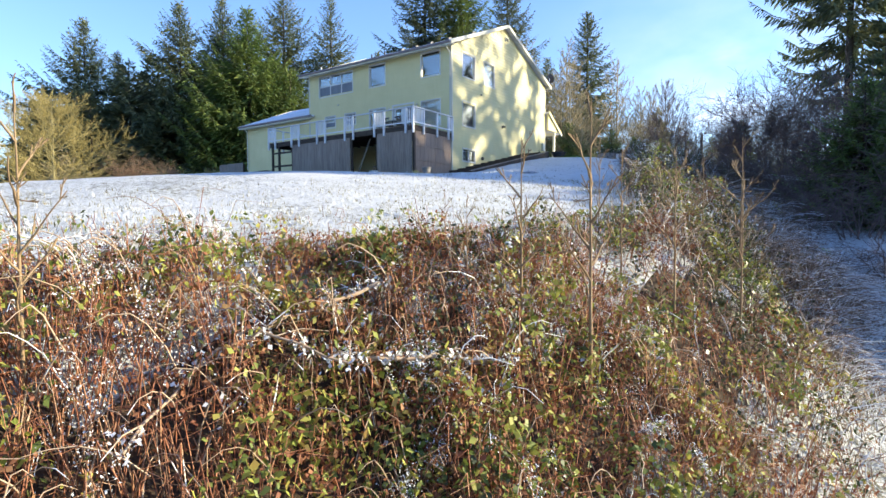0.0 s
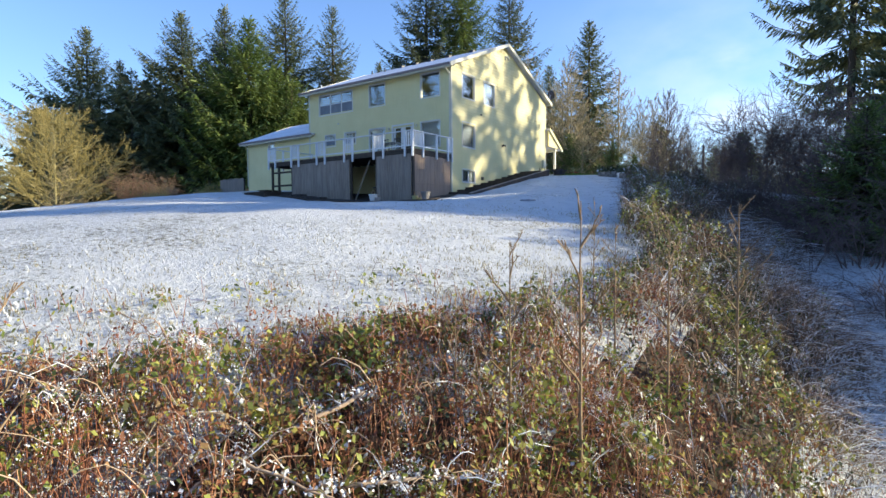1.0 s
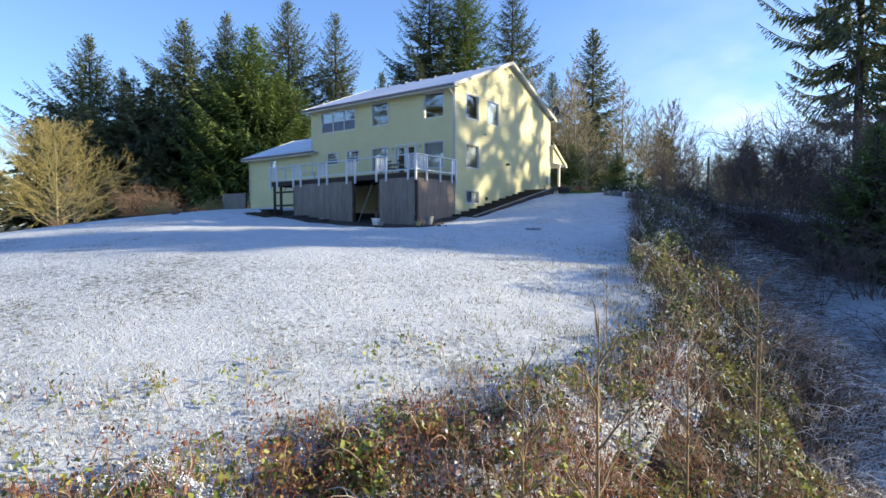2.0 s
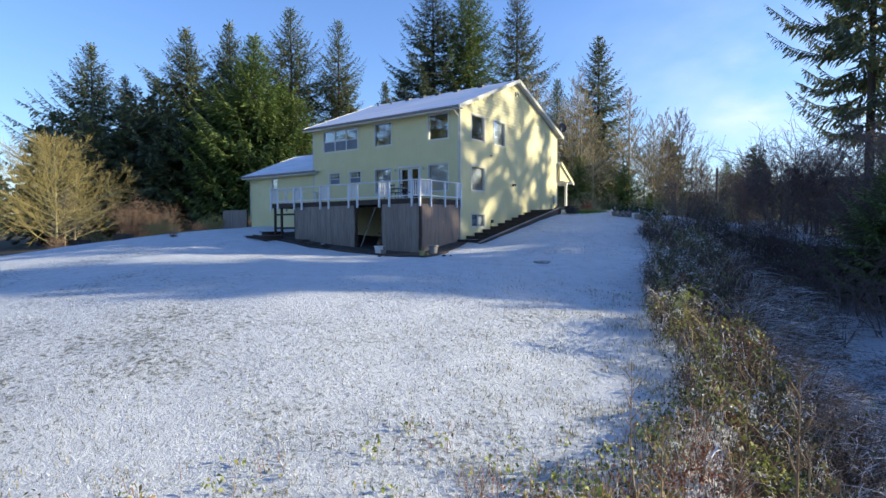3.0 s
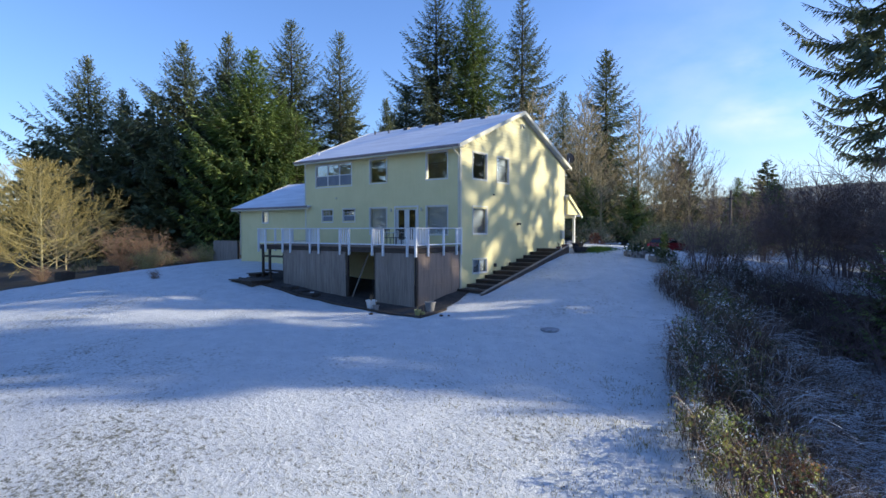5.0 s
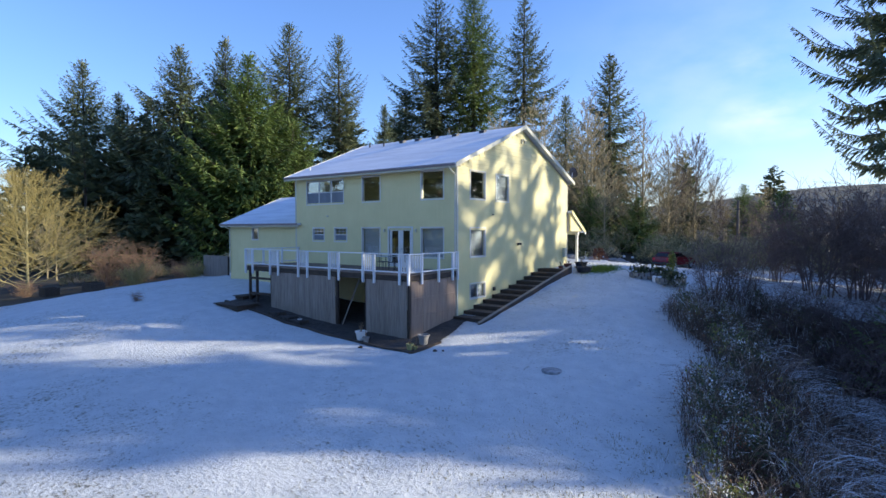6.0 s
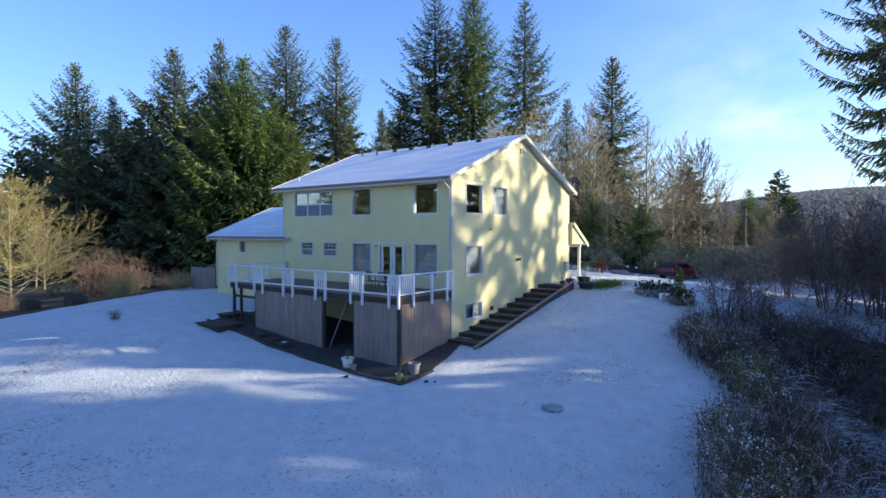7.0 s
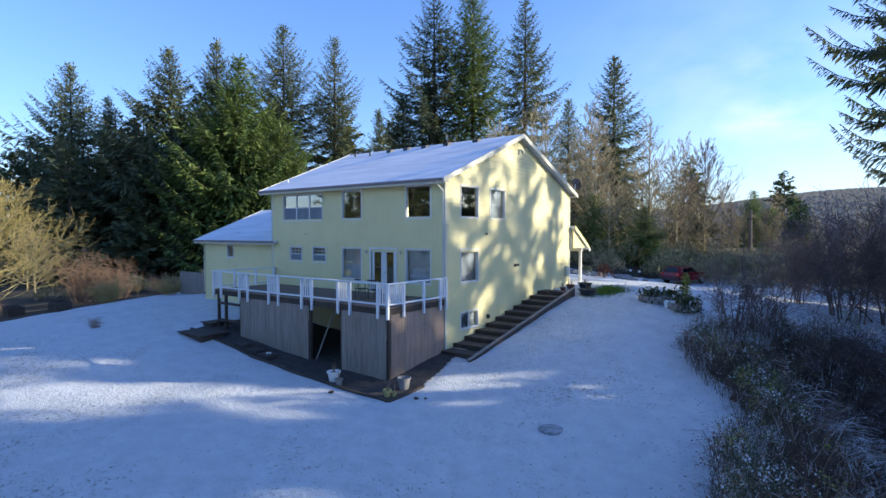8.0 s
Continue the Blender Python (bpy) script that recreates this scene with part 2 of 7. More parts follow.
BARK = rough_mat("conifer_bark", (0.05, 0.04, 0.032), (0.12, 0.10, 0.08), 3.0, 30.0, 0.95, 0.8, (3, 3, 0.5))
ALDER = rough_mat("pale_lichened_bark", (0.30, 0.26, 0.13), (0.46, 0.41, 0.22), 3.0, 30.0, 0.9, 0.4, (3, 3, 0.6))
TWIG_GOLD = rough_mat("golden_twig_bark", (0.31, 0.255, 0.085), (0.47, 0.385, 0.15), 3.0, 30.0, 0.9, 0.4)
TWIG_OLIVE = rough_mat("olive_twig_bark", (0.25, 0.205, 0.11), (0.40, 0.33, 0.20), 3.0, 30.0, 0.9, 0.4)
TWIG_GREY = rough_mat("brown_twig_bark", (0.09, 0.065, 0.05), (0.18, 0.135, 0.105), 3.0, 30.0, 0.9, 0.4)
TWIG_PURPLE = rough_mat("purple_brown_twig_bark", (0.13, 0.092, 0.082), (0.25, 0.18, 0.16), 3.0, 30.0, 0.9, 0.4)
TWIG_HAZE = rough_mat("grey_brown_twig_tips", (0.15, 0.125, 0.11), (0.24, 0.20, 0.175), 3.0, 30.0, 0.9, 0.4)
TWIG_TAN = rough_mat("tan_twig_bark", (0.22, 0.15, 0.085), (0.38, 0.27, 0.16), 3.0, 30.0, 0.9, 0.4)
TWIG_RED = rough_mat("red_brown_twig_bark", (0.19, 0.12, 0.08), (0.34, 0.225, 0.145), 3.0, 30.0, 0.9, 0.4)
TWIG_MOSS = rough_mat("mossy_twig_bark", (0.30, 0.25, 0.14), (0.50, 0.41, 0.25), 1.0, 30.0, 0.9, 0.4)
CAR_RED = rough_mat("red_car_paint", (0.15, 0.006, 0.011), (0.20, 0.009, 0.016), 1.0, 80.0, 0.25, 0.02)
TYRE = rough_mat("black_rubber", (0.015, 0.015, 0.016), (0.03, 0.03, 0.03), 6.0, 60.0, 0.8, 0.2)
CAR_GLASS = rough_mat("dark_car_glass", (0.012, 0.014, 0.016), (0.022, 0.024, 0.026), 2.0, 80.0, 0.08, 0.0)
LENS_RED = rough_mat("red_tail_lens", (0.5, 0.02, 0.02), (0.6, 0.03, 0.03), 6.0, 60.0, 0.2, 0.02)

NEEDLE = leaf_mat("conifer_needles", [(0.1, (0.095, 0.125, 0.085)), (0.5, (0.17, 0.205, 0.11)), (0.9, (0.31, 0.305, 0.145))], 0.0, 0.6, "object", 0.25, 0.3, 0.28)
# lit copy of the needles: sunshine is put into the brighter green
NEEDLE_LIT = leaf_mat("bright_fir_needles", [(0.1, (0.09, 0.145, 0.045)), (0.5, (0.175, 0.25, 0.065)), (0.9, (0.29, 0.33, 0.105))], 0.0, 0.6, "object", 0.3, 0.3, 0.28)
LEAF_GREEN = leaf_mat("bramble_leaves", [(0.0, (0.06, 0.095, 0.022)), (0.35, (0.17, 0.22, 0.045)), (0.6, (0.42, 0.42, 0.09)), (0.8, (0.29, 0.18, 0.07)), (1.0, (0.24, 0.10, 0.05))], -0.35, 0.55, "island", 0.7, 0.4, 0.28)
LEAF_RUST = leaf_mat("dead_bramble_leaves", [(0.0, (0.10, 0.035, 0.02)), (0.4, (0.23, 0.08, 0.04)), (0.7, (0.32, 0.14, 0.065)), (1.0, (0.42, 0.28, 0.14))], -0.25, 0.7, "island", 0.9, 0.3, 0.25)
LEAF_DARK = leaf_mat("evergreen_shrub_leaves", [(0.0, (0.022, 0.034, 0.014)), (0.5, (0.06, 0.08, 0.027)), (1.0, (0.18, 0.165, 0.06))], 0.10, 0.45, "island", 0.7, 0.3, 0.2)
LEAF_FALLEN = leaf_mat("wet_dead_leaves", [(0.0, (0.03, 0.026, 0.02)), (0.5, (0.07, 0.055, 0.035)), (1.0, (0.14, 0.10, 0.06))], 0.0, 0.7, "island", 1.0, 0.2)
LEAF_ORANGE = leaf_mat("orange_leaves", [(0.0, (0.55, 0.22, 0.02)), (1.0, (0.75, 0.38, 0.04))], 0.0, 0.6, "island", 1.0, 0.1, 0.3)
CANE = leaf_mat("red_brown_canes", [(0.0, (0.12, 0.045, 0.028)), (0.45, (0.30, 0.11, 0.055)), (0.75, (0.38, 0.20, 0.11)), (1.0, (0.50, 0.36, 0.23))], -0.3, 0.65, "island", 1.6, 0.3)
CANE_BROWN = leaf_mat("dull_brown_canes", [(0.0, (0.035, 0.024, 0.018)), (0.5, (0.095, 0.060, 0.042)), (1.0, (0.20, 0.14, 0.10))], -0.1, 0.7, "island", 1.6, 0.3)
CANE_PALE = leaf_mat("pale_dry_canes", [(0.0, (0.26, 0.18, 0.12)), (0.5, (0.42, 0.31, 0.22)), (1.0, (0.55, 0.45, 0.36))], 0.12, 0.7, "island", 0.8, 0.3)
CANE_RIME = leaf_mat("rimed_dry_canes", [(0.0, (0.13, 0.075, 0.055)), (0.5, (0.24, 0.165, 0.12)), (1.0, (0.40, 0.32, 0.26))], 0.62, 0.7, "island", 0.8, 0.3)
GRASS = leaf_mat("rimed_grass", [(0.0, (0.16, 0.15, 0.07)), (0.5, (0.34, 0.30, 0.17)), (1.0, (0.55, 0.50, 0.36))], 0.45, 0.8, "island", 0.6, 0.3, 0.3)
GREEN_GRASS = leaf_mat("green_grass", [(0.0, (0.07, 0.13, 0.02)), (1.0, (0.16, 0.26, 0.04))], 0.0, 0.8, "island", 0.6, 0.3, 0.3)
FROST = rough_mat("hoar_frost", (0.74, 0.76, 0.80), (0.86, 0.87, 0.89), 8.0, 90.0, 0.8, 0.5)
LID = rough_mat("frosted_iron", (0.13, 0.14, 0.16), (0.46, 0.47, 0.50), 5.0, 30.0, 0.8, 0.4)
POLE = rough_mat("grey_pole_timber", (0.13, 0.11, 0.095), (0.22, 0.19, 0.165), 3.0, 30.0, 0.9, 0.4, (4, 4, 0.4))
BRUSH = leaf_mat("woodland_twigs", [(0.0, (0.06, 0.08, 0.03)), (0.3, (0.16, 0.165, 0.07)), (0.6, (0.38, 0.31, 0.16)), (1.0, (0.50, 0.39, 0.24))], 0.0, 0.8, "island", 0.22, 0.4)
# distance haze is put into this pale, greyed forest colour
HILL = rough_mat("far_forest", (0.11, 0.12, 0.115), (0.17, 0.165, 0.15), 0.02, 0.2, 0.95, 0.5)


# ---- mesh helpers ----
def link_mesh(name, verts, faces, material, parent=None, smooth=False):
    """One mesh object from arrays; faces: an (n, 3) or (n, 4) array, or a list of index tuples."""
    me = bpy.data.meshes.new(name)
    verts = np.asarray(verts, dtype=np.float32)
    if isinstance(faces, np.ndarray):
        k = faces.shape[1]
        me.vertices.add(len(verts))
        me.vertices.foreach_set("co", verts.ravel())
        me.loops.add(faces.size)
        me.loops.foreach_set("vertex_index", faces.astype(np.int32).ravel())
        me.polygons.add(len(faces))
        me.polygons.foreach_set("loop_start", np.arange(0, faces.size, k, dtype=np.int32))
        me.update(calc_edges=True)
    else:
        me.from_pydata(verts.tolist(), [], faces)
        me.update()
    if smooth:
        me.polygons.foreach_set("use_smooth", np.ones(len(me.polygons), dtype=bool))
    me.materials.append(material)
    ob = new(name, me)
    ob.parent = parent
    return ob


def part(name, bm, material, parent, label=""):
    me = bpy.data.meshes.new(name)
    bm.to_mesh(me)
    bm.free()
    me.materials.append(material)
    ob = new(name, me)
    ob.parent = parent
    return tagged(ob, label) if label else ob


def thing(name, label, category, group="", at=(0, 0, 0), turn=0.0, kind=""):
    ob = new(name)
    ob.empty_display_size = 0.2
    ob.matrix_basis = pose(at[0], at[1], at[2], 0, 0, turn)
    return tagged(ob, label, category, group, kind)


def box(bm, x0, x1, y0, y1, z0, z1, bevel=0.0):
    r = bmesh.ops.create_cube(bm, size=1.0)
    for v in r["verts"]:
        v.co = Vector(((x0 + x1) / 2 + v.co.x * (x1 - x0), (y0 + y1) / 2 + v.co.y * (y1 - y0), (z0 + z1) / 2 + v.co.z * (z1 - z0)))
    if bevel:
        edges = list({e for v in r["verts"] for e in v.link_edges})
        bmesh.ops.bevel(bm, geom=edges, offset=bevel, segments=1, affect="EDGES")


def boxes(items, bevel=0.0):
    bm = bmesh.new()
    for it in items:
        box(bm, *it, bevel=bevel)
    return bm


def prism(bm, outline, way):
    """A solid from a flat outline (3D points) pushed along way."""
    a = [bm.verts.new(p) for p in outline]
    b = [bm.verts.new(Vector(p) + Vector(way)) for p in outline]
    bm.faces.new(a)
    bm.faces.new(list(reversed(b)))
    for i in range(len(a)):
        j = (i + 1) % len(a)
        bm.faces.new((a[i], b[i], b[j], a[j]))
    bmesh.ops.recalc_face_normals(bm, faces=bm.faces)


def lathe(bm, profile, steps=16, at=(0, 0, 0)):
    """A turned solid from (radius, height) pairs."""
    rings = []
    for r, z in profile:
        rings.append([bm.verts.new((at[0] + r * math.cos(2 * math.pi * i / steps), at[1] + r * math.sin(2 * math.pi * i / steps), at[2] + z)) for i in range(steps)])
    for lo, hi in zip(rings, rings[1:]):
        for i in range(steps):
            j = (i + 1) % steps
            bm.faces.new((lo[i], lo[j], hi[j], hi[i]))
    bm.faces.new(list(reversed(rings[0])))
    bm.faces.new(rings[-1])
    bmesh.ops.recalc_face_normals(bm, faces=bm.faces)


def rod(bm, a, b, r, sides=8):
    a, b = Vector(a), Vector(b)
    d = (b - a).normalized()
    u = d.orthogonal().normalized()
    w = d.cross(u)
    ends = []
    for p in (a, b):
        ends.append([bm.verts.new(p + r * (math.cos(2 * math.pi * i / sides) * u + math.sin(2 * math.pi * i / sides) * w)) for i in range(sides)])
    for i in range(sides):
        j = (i + 1) % sides
        bm.faces.new((ends[0][i], ends[0][j], ends[1][j], ends[1][i]))
    bm.faces.new(list(reversed(ends[0])))
    bm.faces.new(ends[1])


class Pile:
    """Gathers many small pieces into one mesh; all its faces have the same number of corners."""

    def __init__(self):
        self.v, self.f, self.n = [], [], 0

    def add(self, verts, faces):
        self.v.append(verts)
        self.f.append(faces + self.n)
        self.n += len(verts)

    def tube(self, pts, radii, sides=3):
        """A tapered tube along pts."""
        pts = np.asarray(pts, dtype=float)
        k = len(pts)
        d = np.gradient(pts, axis=0)
        d /= np.linalg.norm(d, axis=1, keepdims=True) + 1e-9
        ref = np.array((0.0, 0.0, 1.0)) if abs(d[0, 2]) < 0.9 else np.array((1.0, 0.0, 0.0))
        u = np.cross(d, ref)
        u /= np.linalg.norm(u, axis=1, keepdims=True) + 1e-9
        w = np.cross(d, u)
        ang = np.arange(sides) * 2 * math.pi / sides
        ring = pts[:, None, :] + np.asarray(radii)[:, None, None] * (np.cos(ang)[None, :, None] * u[:, None, :] + np.sin(ang)[None, :, None] * w[:, None, :])
        i = np.arange(k - 1)[:, None] * sides
        j = np.arange(sides)[None, :]
        jn = (j + 1) % sides
        self.add(ring.reshape(-1, 3), np.stack([i + j, i + jn, i + sides + jn, i + sides + j], -1).reshape(-1, 4))

    def build(self, name, material, parent=None, smooth=False):
        return link_mesh(name, np.concatenate(self.v), np.concatenate(self.f), material, parent, smooth)


def leaf_cards(g, c, size, flat=0.4):
    """Bent four-cornered leaves at the points c."""
    n = len(c)
    a = g.uniform(0, 2 * math.pi, n)
    tilt = g.normal(0, 0.7, n)
    ln = size * g.uniform(0.6, 1.4, n)
    ax = np.stack([np.cos(a) * np.cos(tilt), np.sin(a) * np.cos(tilt), np.sin(tilt) - 0.25], -1)
    ax /= np.linalg.norm(ax, axis=1, keepdims=True)
    roll = g.normal(0, 0.8, n)
    sd = np.stack([-np.sin(a) * np.cos(roll), np.cos(a) * np.cos(roll), np.sin(roll)], -1)
    w = ln * g.uniform(0.28, 0.42, n)
    p0 = c - ax * ln[:, None] / 2
    p2 = c + ax * ln[:, None] / 2
    dip = np.stack([np.zeros(n), np.zeros(n), -0.15 * ln], -1)
    return np.stack([p0, c + sd * w[:, None], p2 + dip, c - sd * w[:, None]], 1)


rng = np.random.default_rng(11)


# ---- the lie of the land ----
HUMPS = ((-3, -4, 6, -0.582), (-20, -3, 9, 0.688), (3, -14, 7, 0.639), (-22, -14, 9, 0.207), (2, 12, 8, 1.022), (12, -14, 7, -0.14), (9, -4, 6, 0.237), (10, 18, 7, 0.271), (2.5, 30.5, 6.5, -1.0))
EDGE = np.array([(-40, -52), (-10, -43), (4, -34), (10.3, -27.2), (12.1, -24.6), (13.3, -22.0), (14.4, -19.0), (15.2, -16.0), (14.9, -13.0), (13.2, -9.5), (12.0, -6.2), (11.3, -3), (11.7, 0.4), (9.4, 3.2), (8.3, 5.6), (9.2, 8.8), (11, 12.4), (14, 14.5), (22, 16), (60, 22)], dtype=float)


def wave(x, y, k, seed):
    """A cheap smooth unevenness between about -1 and 1."""
    s = np.zeros_like(x)
    for i in range(5):
        a = seed * 1.7 + i * 2.39996
        f = k * (1.0 + 0.37 * i)
        s = s + np.sin(x * f * np.cos(a) + y * f * np.sin(a) + seed * 3.1 + i * 1.9)
    return s / 3.2


def past_edge(x, y):
    """Metres past the lawn's lower edge (minus: on the lawn side)."""
    p = np.stack([x, y], -1)
    best, sign = np.full(x.shape, 1e9), np.ones(x.shape)
    for a, b in zip(EDGE[:-1], EDGE[1:]):
        ab = b - a
        t = np.clip(((p - a) @ ab) / (ab @ ab), 0, 1)
        near = a + t[..., None] * ab
        d = np.linalg.norm(p - near, axis=-1)
        side = ab[0] * (p[..., 1] - a[1]) - ab[1] * (p[..., 0] - a[0])
        hit = d < best
        best = np.where(hit, d, best)
        sign = np.where(hit, np.where(side > 0, -1.0, 1.0), sign)
    return best * sign


def bank_width(y):
    return np.interp(y, (-12, -8), (4.8, 6.9))


def land(x, y):
    """Height of the ground: lawn, bank and the low track past it."""
    x, y = np.asarray(x, dtype=float), np.asarray(y, dtype=float)
    X, Y = 45 * np.tanh(x / 45), 45 * np.tanh(y / 45)
    z = 0.082 - 0.063 * X + 0.093 * Y + 0.006 * X * Y / 20 - 0.054 * X * X / 20 - 0.012 * Y * Y / 20
    for a, b, s, h in HUMPS:
        z = z + h * np.exp(-((x - a) ** 2 + (y - b) ** 2) / (2 * s * s))
    low = np.interp(y, (-60, -27, -16, -10, -6, 3, 15, 40), (-9.0, -7.2, -6.5, -5.8, -5.3, -3.6, -2.6, -1.5))
    d = past_edge(x, y)
    s = np.clip(d / bank_width(y), 0, 1)
    s = s * s * (3 - 2 * s) * np.clip((60 - np.hypot(x - 15, y + 5)) / 25, 0, 1)
    z = z + (low - z) * s
    return z + 0.035 * wave(x, y, 1.1, 1.0) + 0.012 * wave(x, y, 4.3, 2.0)


def land_at(x, y):
    return float(land(np.array([float(x)]), np.array([float(y)]))[0])


def spread(lo, hi, step, far):
    inner = np.arange(lo, hi + step / 2, step)
    out = [step]
    while sum(out) < far:
        out.append(out[-1] * 1.35)
    up = hi + np.cumsum(out)
    dn = lo - np.cumsum(out)
    return np.concatenate([dn[::-1], inner, up])


def make_ground():
    xs, ys = spread(-42, 30, 0.36, 2600), spread(-40, 30, 0.36, 2600)
    gx, gy = np.meshgrid(xs, ys)
    gz = land(gx, gy)
    nx, ny = len(xs), len(ys)
    i = (np.arange(ny - 1)[:, None] * nx + np.arange(nx - 1)[None, :]).ravel()
    faces = np.stack([i, i + 1, i + nx + 1, i + nx], -1)
    ob = link_mesh("ground", np.stack([gx, gy, gz], -1).reshape(-1, 3), faces, SNOW, None, True)
    ob.data.materials.append(SOIL)
    ob.data.materials.append(DUFF)
    ob.data.materials.append(TRACK)
    cx, cy = gx.ravel()[i] + 0.18, gy.ravel()[i] + 0.18
    d = past_edge(cx, cy) + 0.5 * wave(cx, cy, 1.3, 4.0)
    near = np.hypot(cx - 8, cy + 5) < 48
    kind = np.where((d > 1.0) & (d < bank_width(cy) * 0.90 - np.interp(cy, (-12, -8), (1.2, 0.3))) & near, 1, 0)
    woods = (cy > 0.30 * (-cx) + 28 + 2.5 * wave(cx, cy, 0.3, 6.0)) & (cx < 10) & (cy - 1.1 * cx > 31)
    woods |= (cx < -27 - 0.5 * cy) & (cx < -30)
    woods |= (np.hypot(cx - 8, cy + 5) > 62)
    woods |= (d > 7) & (cx > 23.7 + 0.15 * cy + 0.7 * wave(cx, cy, 0.7, 21.0) + np.random.default_rng(8).normal(0, 0.3, len(cx)))
    kind = np.where(woods, 2, kind)
    kind = np.where((d > bank_width(cy) * 0.6) & near & (kind == 0), 3, kind)
    ob.data.polygons.foreach_set("material_index", kind.astype(np.int32))
    return tagged(ob, "sloping lawn under thin powder snow with bare bank", "ground", kind="structure")


make_ground()

# ---- house ----
HX0, HX1, HY1, WALL_TOP = -12.3, 0.0, 12.95, 7.66
RIDGE_Y, RIDGE_Z, EAVE_Z, OVER = 6.45, 10.55, 7.74, 0.5
PITCH = (RIDGE_Z - EAVE_Z) / (RIDGE_Y + OVER)
house = thing("house", "pale yellow two-storey house with snowy gable roof above a walk-out basement", "house")
BASE = -0.6


def wall_slab(name, axis, at, inward, u0, u1, z0, z1, holes, material, parent, thick=0.16):
    """A wall with openings, as a grid of blocks. axis: the wall runs along 'x' or 'y' at the place at."""
    us = sorted({u0, u1, *[h[0] for h in holes], *[h[1] for h in holes]})
    zs = sorted({z0, z1, *[h[2] for h in holes], *[h[3] for h in holes]})
    bm = bmesh.new()
    a, b = sorted((at, at + inward * thick))
    for ua, ub in zip(us, us[1:]):
        for za, zb in zip(zs, zs[1:]):
            um, zm = (ua + ub) / 2, (za + zb) / 2
            if any(h[0] < um < h[1] and h[2] < zm < h[3] for h in holes):
                continue
            if axis == "x":
                box(bm, ua, ub, a, b, za, zb)
            else:
                box(bm, a, b, ua, ub, za, zb)
    return part(name, bm, material, parent)


def lap_siding(axis, at, out, u0, u1, z0, z1, holes, parent, limits=None, lap=0.20):
    """Lapped boards on a wall's face, each a wedge that leans out at its foot."""
    verts, faces = [], []
    z = z0
    while z < z1 - 0.02:
        top = min(z + lap, z1)
        a, b = (u0, u1) if limits is None else limits(z + lap * 0.35)
        cuts = sorted((h[0], h[1]) for h in holes if h[2] < z + lap * 0.5 < h[3])
        runs, u = [], a
        for c0, c1 in cuts:
            if c0 > u:
                runs.append((u, c0))
            u = max(u, c1)
        if b > u:
            runs.append((u, b))
        for ra, rb in runs:
            k = len(verts)
            for uu in (ra, rb):
                for dd, zz in ((0.002, z), (0.024, z), (0.008, top + 0.012), (0.002, top + 0.012)):
                    verts.append((uu, at + out * dd, zz) if axis == "x" else (at + out * dd, uu, zz))
            faces += [(k, k + 1, k + 5, k + 4), (k + 1, k + 2, k + 6, k + 5), (k + 2, k + 3, k + 7, k + 6), (k, k + 3, k + 2, k + 1), (k + 4, k + 5, k + 6, k + 7)]
        z = top
    ob = link_mesh("lap_siding", verts, faces, SIDING, parent)
    return tagged(ob, kind="stuff")


FRONT = {"triple": (-11.21, -8.01, 6.05, 7.42), "mid": (-6.45, -5.13, 6.08, 7.46), "corner": (-2.21, -0.81, 6.08, 7.50),
         "small_a": (-10.65, -9.69, 3.85, 4.61), "small_b": (-8.74, -7.76, 3.85, 4.61),
         "blind_a": (-6.47, -5.15, 3.10, 4.61), "french": (-4.46, -2.87, 2.54, 4.60), "blind_b": (-2.21, -0.81, 3.10, 4.61)}
SIDE = {"a": (1.17, 2.56, 6.10, 7.52), "b": (3.67, 4.99, 6.08, 7.52), "c": (1.17, 2.56, 3.13, 4.60), "low": (1.17, 2.56, 0.99, 1.735)}
UNDER = {"door": (-4.1, -3.2, -0.15, 1.9)}

fh = [*FRONT.values(), *UNDER.values()]
wall_slab("wall_front", "x", 0.0, 1, HX0, HX1, BASE, WALL_TOP, fh, SIDING, house)
lap_siding("x", 0.0, -1, HX0, HX1, -0.1, WALL_TOP, fh, house)
sh = list(SIDE.values())
wall_slab("wall_side", "y", 0.0, -1, 0.16, HY1 - 0.16, BASE, WALL_TOP, sh, SIDING, house)


def side_limits(z):
    if z <= WALL_TOP - 0.1:
        return 0.0, HY1
    k = (z - WALL_TOP + 0.1) / PITCH
    return k, HY1 - k


lap_siding("y", 0.0, 1, 0.0, HY1, -0.1, RIDGE_Z - 0.35, sh, house, side_limits)
for gx in (-0.16, HX0):
    bm = bmesh.new()
    prism(bm, [(gx, 0.0, WALL_TOP), (gx, HY1, WALL_TOP), (gx, RIDGE_Y, RIDGE_Z - 0.16)], (0.16, 0, 0))
    part("gable_wall", bm, SIDING, house)
part("wall_back", boxes([(HX0, HX1, HY1 - 0.16, HY1, BASE, WALL_TOP)]), SIDING, house)
part("wall_west", boxes([(HX0, HX0 + 0.16, 0.16, HY1 - 0.16, BASE, WALL_TOP)]), SIDING, house)
# added floors and partitions stop views through; the rooms' shade is in their colour
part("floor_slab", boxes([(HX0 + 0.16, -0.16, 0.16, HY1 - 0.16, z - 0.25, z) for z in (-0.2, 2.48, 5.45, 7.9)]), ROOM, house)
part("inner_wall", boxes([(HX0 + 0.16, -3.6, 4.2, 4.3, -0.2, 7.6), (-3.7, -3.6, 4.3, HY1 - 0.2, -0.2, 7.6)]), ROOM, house)

